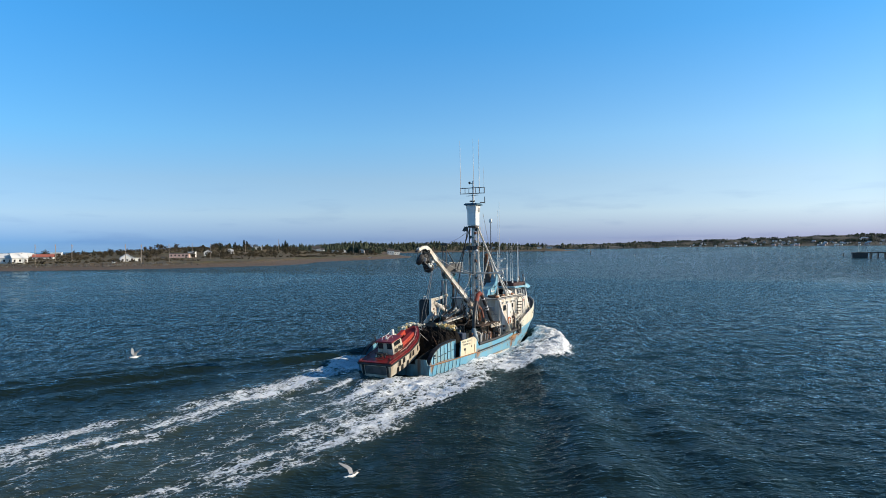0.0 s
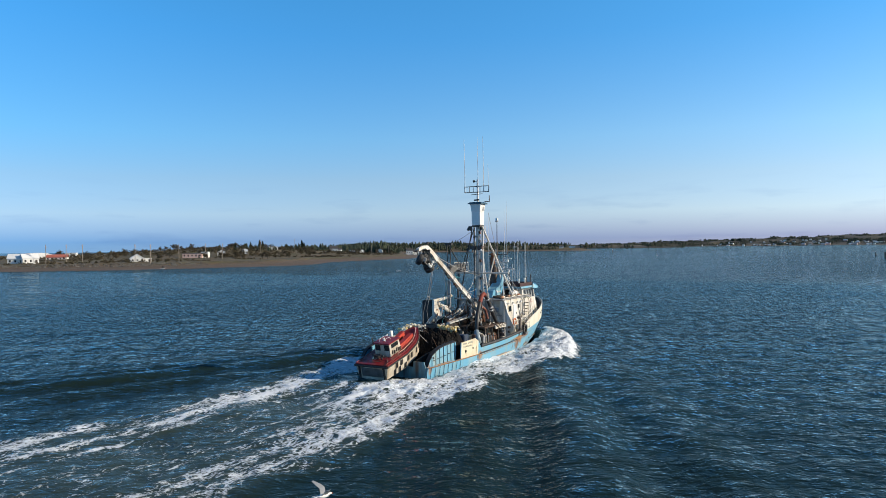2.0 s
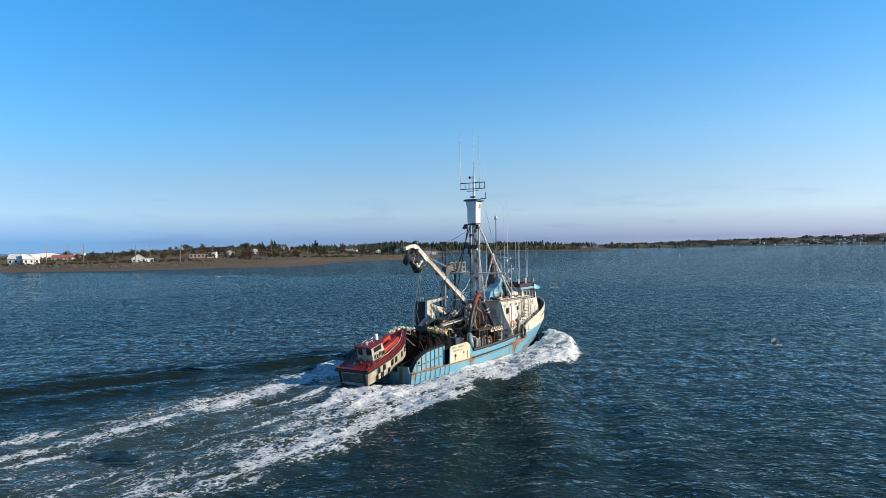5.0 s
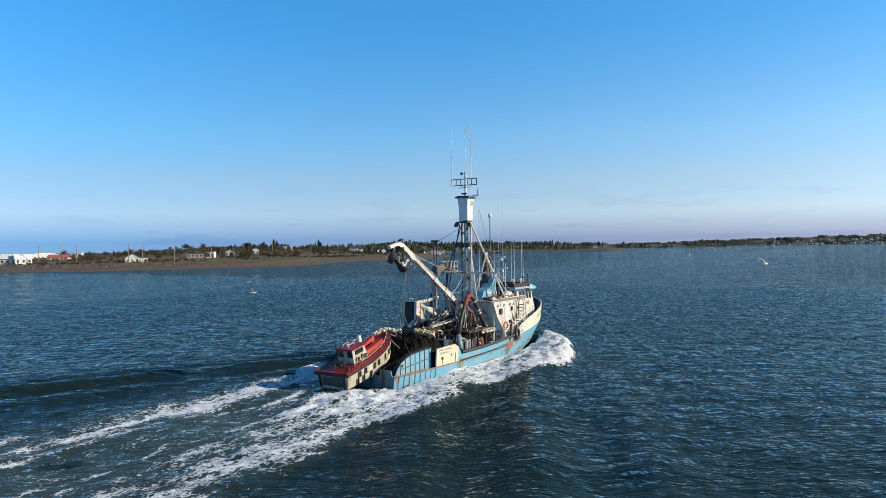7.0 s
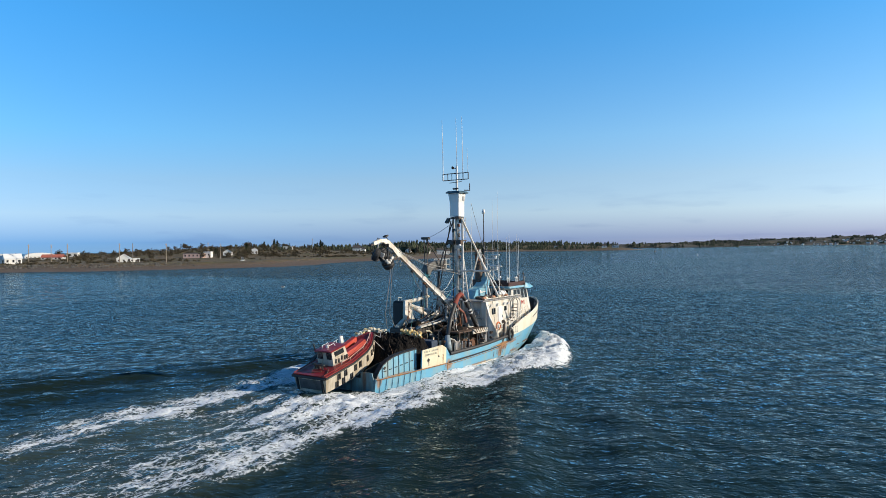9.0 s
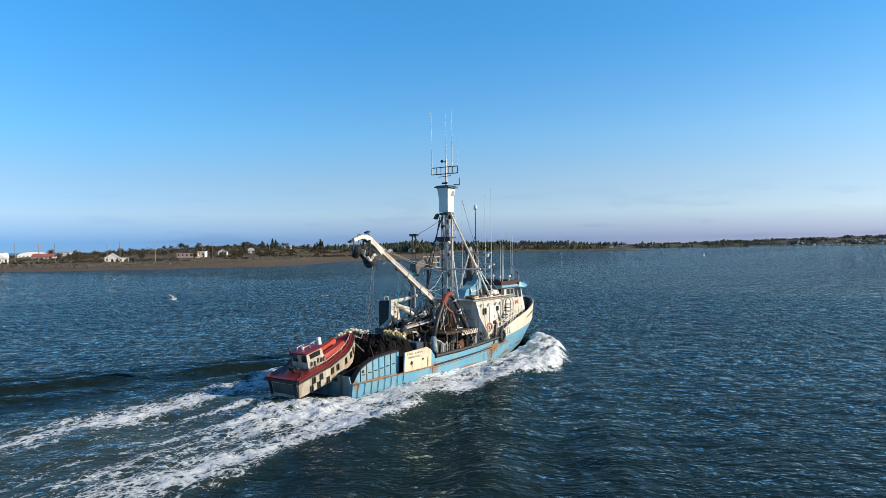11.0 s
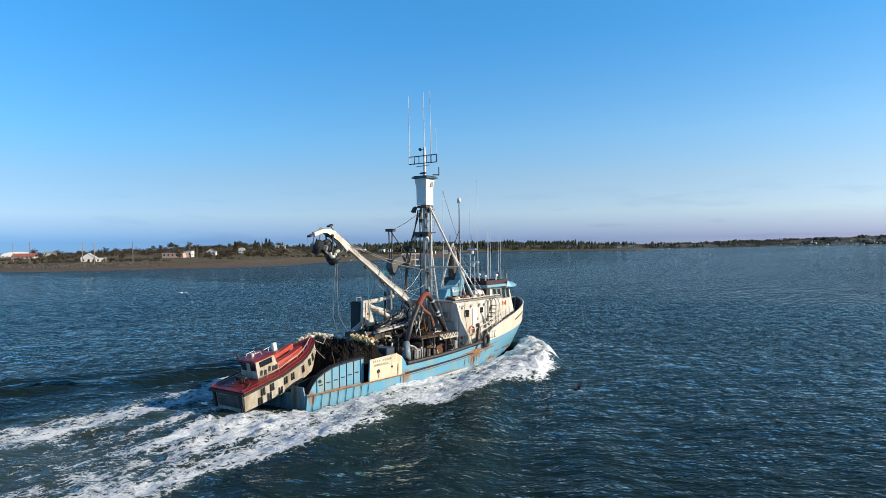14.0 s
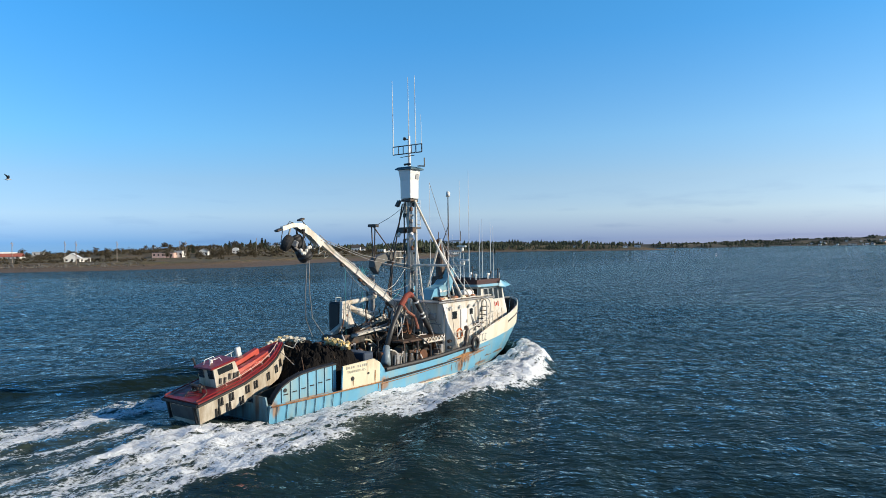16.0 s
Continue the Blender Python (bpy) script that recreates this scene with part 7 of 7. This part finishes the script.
    rod(bm, (0.9, -0.3, 0.1), (0.9, -0.3, 0.5), 0.06, n=8)
    rod(bm, (0.9, 0.3, 0.1), (0.9, 0.3, 0.5), 0.06, n=8)
    rod(bm, (0.9, -0.5, 0.42), (0.9, 0.5, 0.42), 0.06, n=8)
    box(bm, (1.1, 0.2, 0.25), (0.3, 0.4, 0.3), bevel=0.04)
    bmesh.ops.transform(bm, matrix=skiff_body, verts=bm.verts)
    part("towing_bitt", bm, DARK, skiff)
    bm = B()
    for i in range(3):
        ring = [(1.05 + (0.2 - i * 0.03) * math.cos(a), 0.35 + (0.2 - i * 0.03) * math.sin(a), 0.13 + i * 0.05) for a in np.linspace(0, math.tau, 10)]
        pipe(bm, ring, 0.03, 5)
    bmesh.ops.transform(bm, matrix=skiff_body, verts=bm.verts)
    part("rope_coil", bm, CREAM, skiff)
    bm = B()
    pipe(bm, [sk(6.1, 0, 0.65), (3.9, -0.3, 3.05), (4.6, 0.2, 3.35)], 0.03, 5)
    pipe(bm, [sk(5.6, -0.45, 0.5), (3.2, -1.4, 2.2), (2.9, -1.9, 2.0)], 0.025, 5)
    part("painter", bm, GREY, skiff)
    bm = B()
    pipe(bm, [sk(0.4, -1.1, 0.14), sk(0.9, -0.8, 0.16), sk(1.2, -0.2, 0.3), sk(0.7, 0.4, 0.15), sk(0.3, 0.1, 0.14), sk(0.6, -0.5, 0.15)], 0.022, 5)
    part("tow_line", bm, DECK, skiff, "brown tow line lying on the deck")
    bm = B()
    rod(bm, sk(1.55, 0.72, 0.9), sk(1.5, 0.75, 1.5), 0.045, n=8)
    part("exhaust", bm, BLACK, skiff)


build_skiff()


# ---- gulls ----
GULL_WHITE = surface("white_feathers", (0.78, 0.78, 0.76), 0.8, vary=0.08, grain=12.0, bump=0.0)
GULL_GREY = surface("grey_feathers", (0.30, 0.31, 0.33), 0.8, vary=0.15, grain=12.0, bump=0.0)
GULL_DARK = surface("dark_feathers", (0.03, 0.03, 0.032), 0.8, vary=0.3, grain=12.0, bump=0.0)


def gull(dark):
    ob = thing("gull", "dark-winged gull flying low over the sea" if dark else "white gull with grey wings in flight", "gull", "flying gulls")
    bm = B()
    loft(bm, [[(x, r * math.cos(a), z + r * 0.9 * math.sin(a)) for a in np.linspace(0, math.tau, 9)[:-1]] for x, r, z in ((-0.26, 0.02, 0.02), (-0.16, 0.06, 0.0), (0.0, 0.085, -0.01), (0.12, 0.07, 0.0), (0.2, 0.045, 0.02), (0.26, 0.045, 0.03), (0.31, 0.02, 0.025))])
    part("body", bm, GULL_WHITE, ob, smooth=True)
    bm = B()
    rod(bm, (0.30, 0, 0.02), (0.37, 0, 0.005), 0.016, 0.004, 6)
    part("beak", bm, ORANGE, ob)
    bm = B()
    plate(bm, [(-0.2, -0.04, 0.02), (-0.2, 0.04, 0.02), (-0.4, 0.09, 0.02), (-0.4, -0.09, 0.02)], 0.012, (0, 0, 1))
    part("tail", bm, GULL_WHITE, ob)
    wings = []
    for s in (-1, 1):
        bm = B()
        rows = [[(0.10 - sweep, s * y, z), (-0.10 - sweep * 1.1, s * y, z), (-0.10 - sweep * 1.1, s * y, z + 0.008), (0.10 - sweep, s * y, z + 0.018)] for y, z, sweep in ((0.05, 0.0, 0.0), (0.28, 0.07, -0.04), (0.45, 0.06, 0.02))]
        rows.append([(-0.10, s * 0.72, 0.02), (-0.16, s * 0.70, 0.02), (-0.16, s * 0.70, 0.026), (-0.10, s * 0.72, 0.028)])
        loft(bm, rows)
        wing = part("wing", bm, GULL_DARK if dark else GULL_GREY, ob)
        wings.append((wing, s))
    return ob, wings


GULL_PATHS = [
    (False, [(0.0, -15.6, 8.6, 3.2), (0.3, -20.5, 9.1, 3.3), (4.0, -80.0, 16.0, 5.0), (16.0, -220.0, 40.0, 12.0)]),
    (False, [(0.0, -21.9, -12.0, 1.1), (0.6, -19.6, -12.5, 1.1), (1.5, -15.4, -12.7, 1.1), (5.0, -3.0, -17.0, 2.4), (16.0, 30.0, -60.0, 5.0)]),
    (False, [(0.0, 60.0, -110.0, 6.0), (4.2, 30.0, -47.0, 4.0), (6.3, 24.8, 3.9, 3.7), (6.6, 19.5, 6.7, 4.3), (6.8, 16.6, 7.8, 4.5), (9.0, -20.0, 20.0, 6.0), (16.0, -120.0, 60.0, 10.0)]),
    (False, [(0.0, 48.5, 35.0, 8.2), (4.2, 47.0, 6.0, 5.5), (6.3, 53.8, -17.0, 6.5), (6.6, 56.0, -19.0, 7.0), (7.0, 59.0, -21.8, 7.8), (7.5, 66.2, -22.6, 8.5), (9.0, 86.0, -30.0, 11.0), (16.0, 170.0, -60.0, 20.0)]),
    (False, [(0.0, -60.0, 40.0, 3.0), (4.2, 5.0, 62.0, 4.0), (6.3, 42.0, 33.0, 4.0), (7.0, 48.4, 27.0, 4.8), (7.5, 53.5, 26.6, 6.8), (9.0, 62.0, 32.0, 8.0), (12.0, 59.5, 22.8, 3.3), (14.5, 96.7, 46.2, 4.6), (16.0, 120.0, 80.0, 9.0)]),
    (True, [(0.0, 20.0, 60.0, 8.0), (11.3, 75.0, 18.0, 4.0), (13.3, 72.4, -6.5, 3.6), (13.8, 72.4, -14.0, 2.2), (14.2, 72.4, -18.0, 1.9), (14.5, 72.2, -21.3, 1.7), (14.8, 72.7, -23.8, 1.7), (16.0, 75.0, -42.0, 3.0)]),
    (True, [(0.0, -100.0, 120.0, 20.0), (11.0, 0.0, 60.0, 15.0), (15.3, 70.0, 60.0, 16.0), (16.0, 85.3, 47.3, 15.8)]),
]
gulls = [(gull(dark), path) for dark, path in GULL_PATHS]


def motions():
    run = [(0.0, pose(0, 0, 0)), (8.0, pose(SPEED * 8, 0, 0)), (16.0, pose(SPEED * 16, 0, 0))]
    for ob in (fishing_boat, skiff, net_pile, wake):
        walk(ob, run)
    for k, ((ob, wings), path) in enumerate(gulls):
        rows = []
        for i, (t, x, y, z) in enumerate(path):
            a, b = path[max(0, i - 1)], path[min(len(path) - 1, i + 1)]
            heading = math.degrees(math.atan2(b[2] - a[2], b[1] - a[1]))
            rows.append((t, pose(x, y, z, 0, 0, heading)))
        walk(ob, rows)
        for wing, s in wings:
            beats = [(j * 0.2, pose(0, 0, 0, s * (14 + 30 * math.cos(j * math.pi / 1.0 + k)), 0, 0)) for j in range(81)]
            walk(wing, beats)


motions()
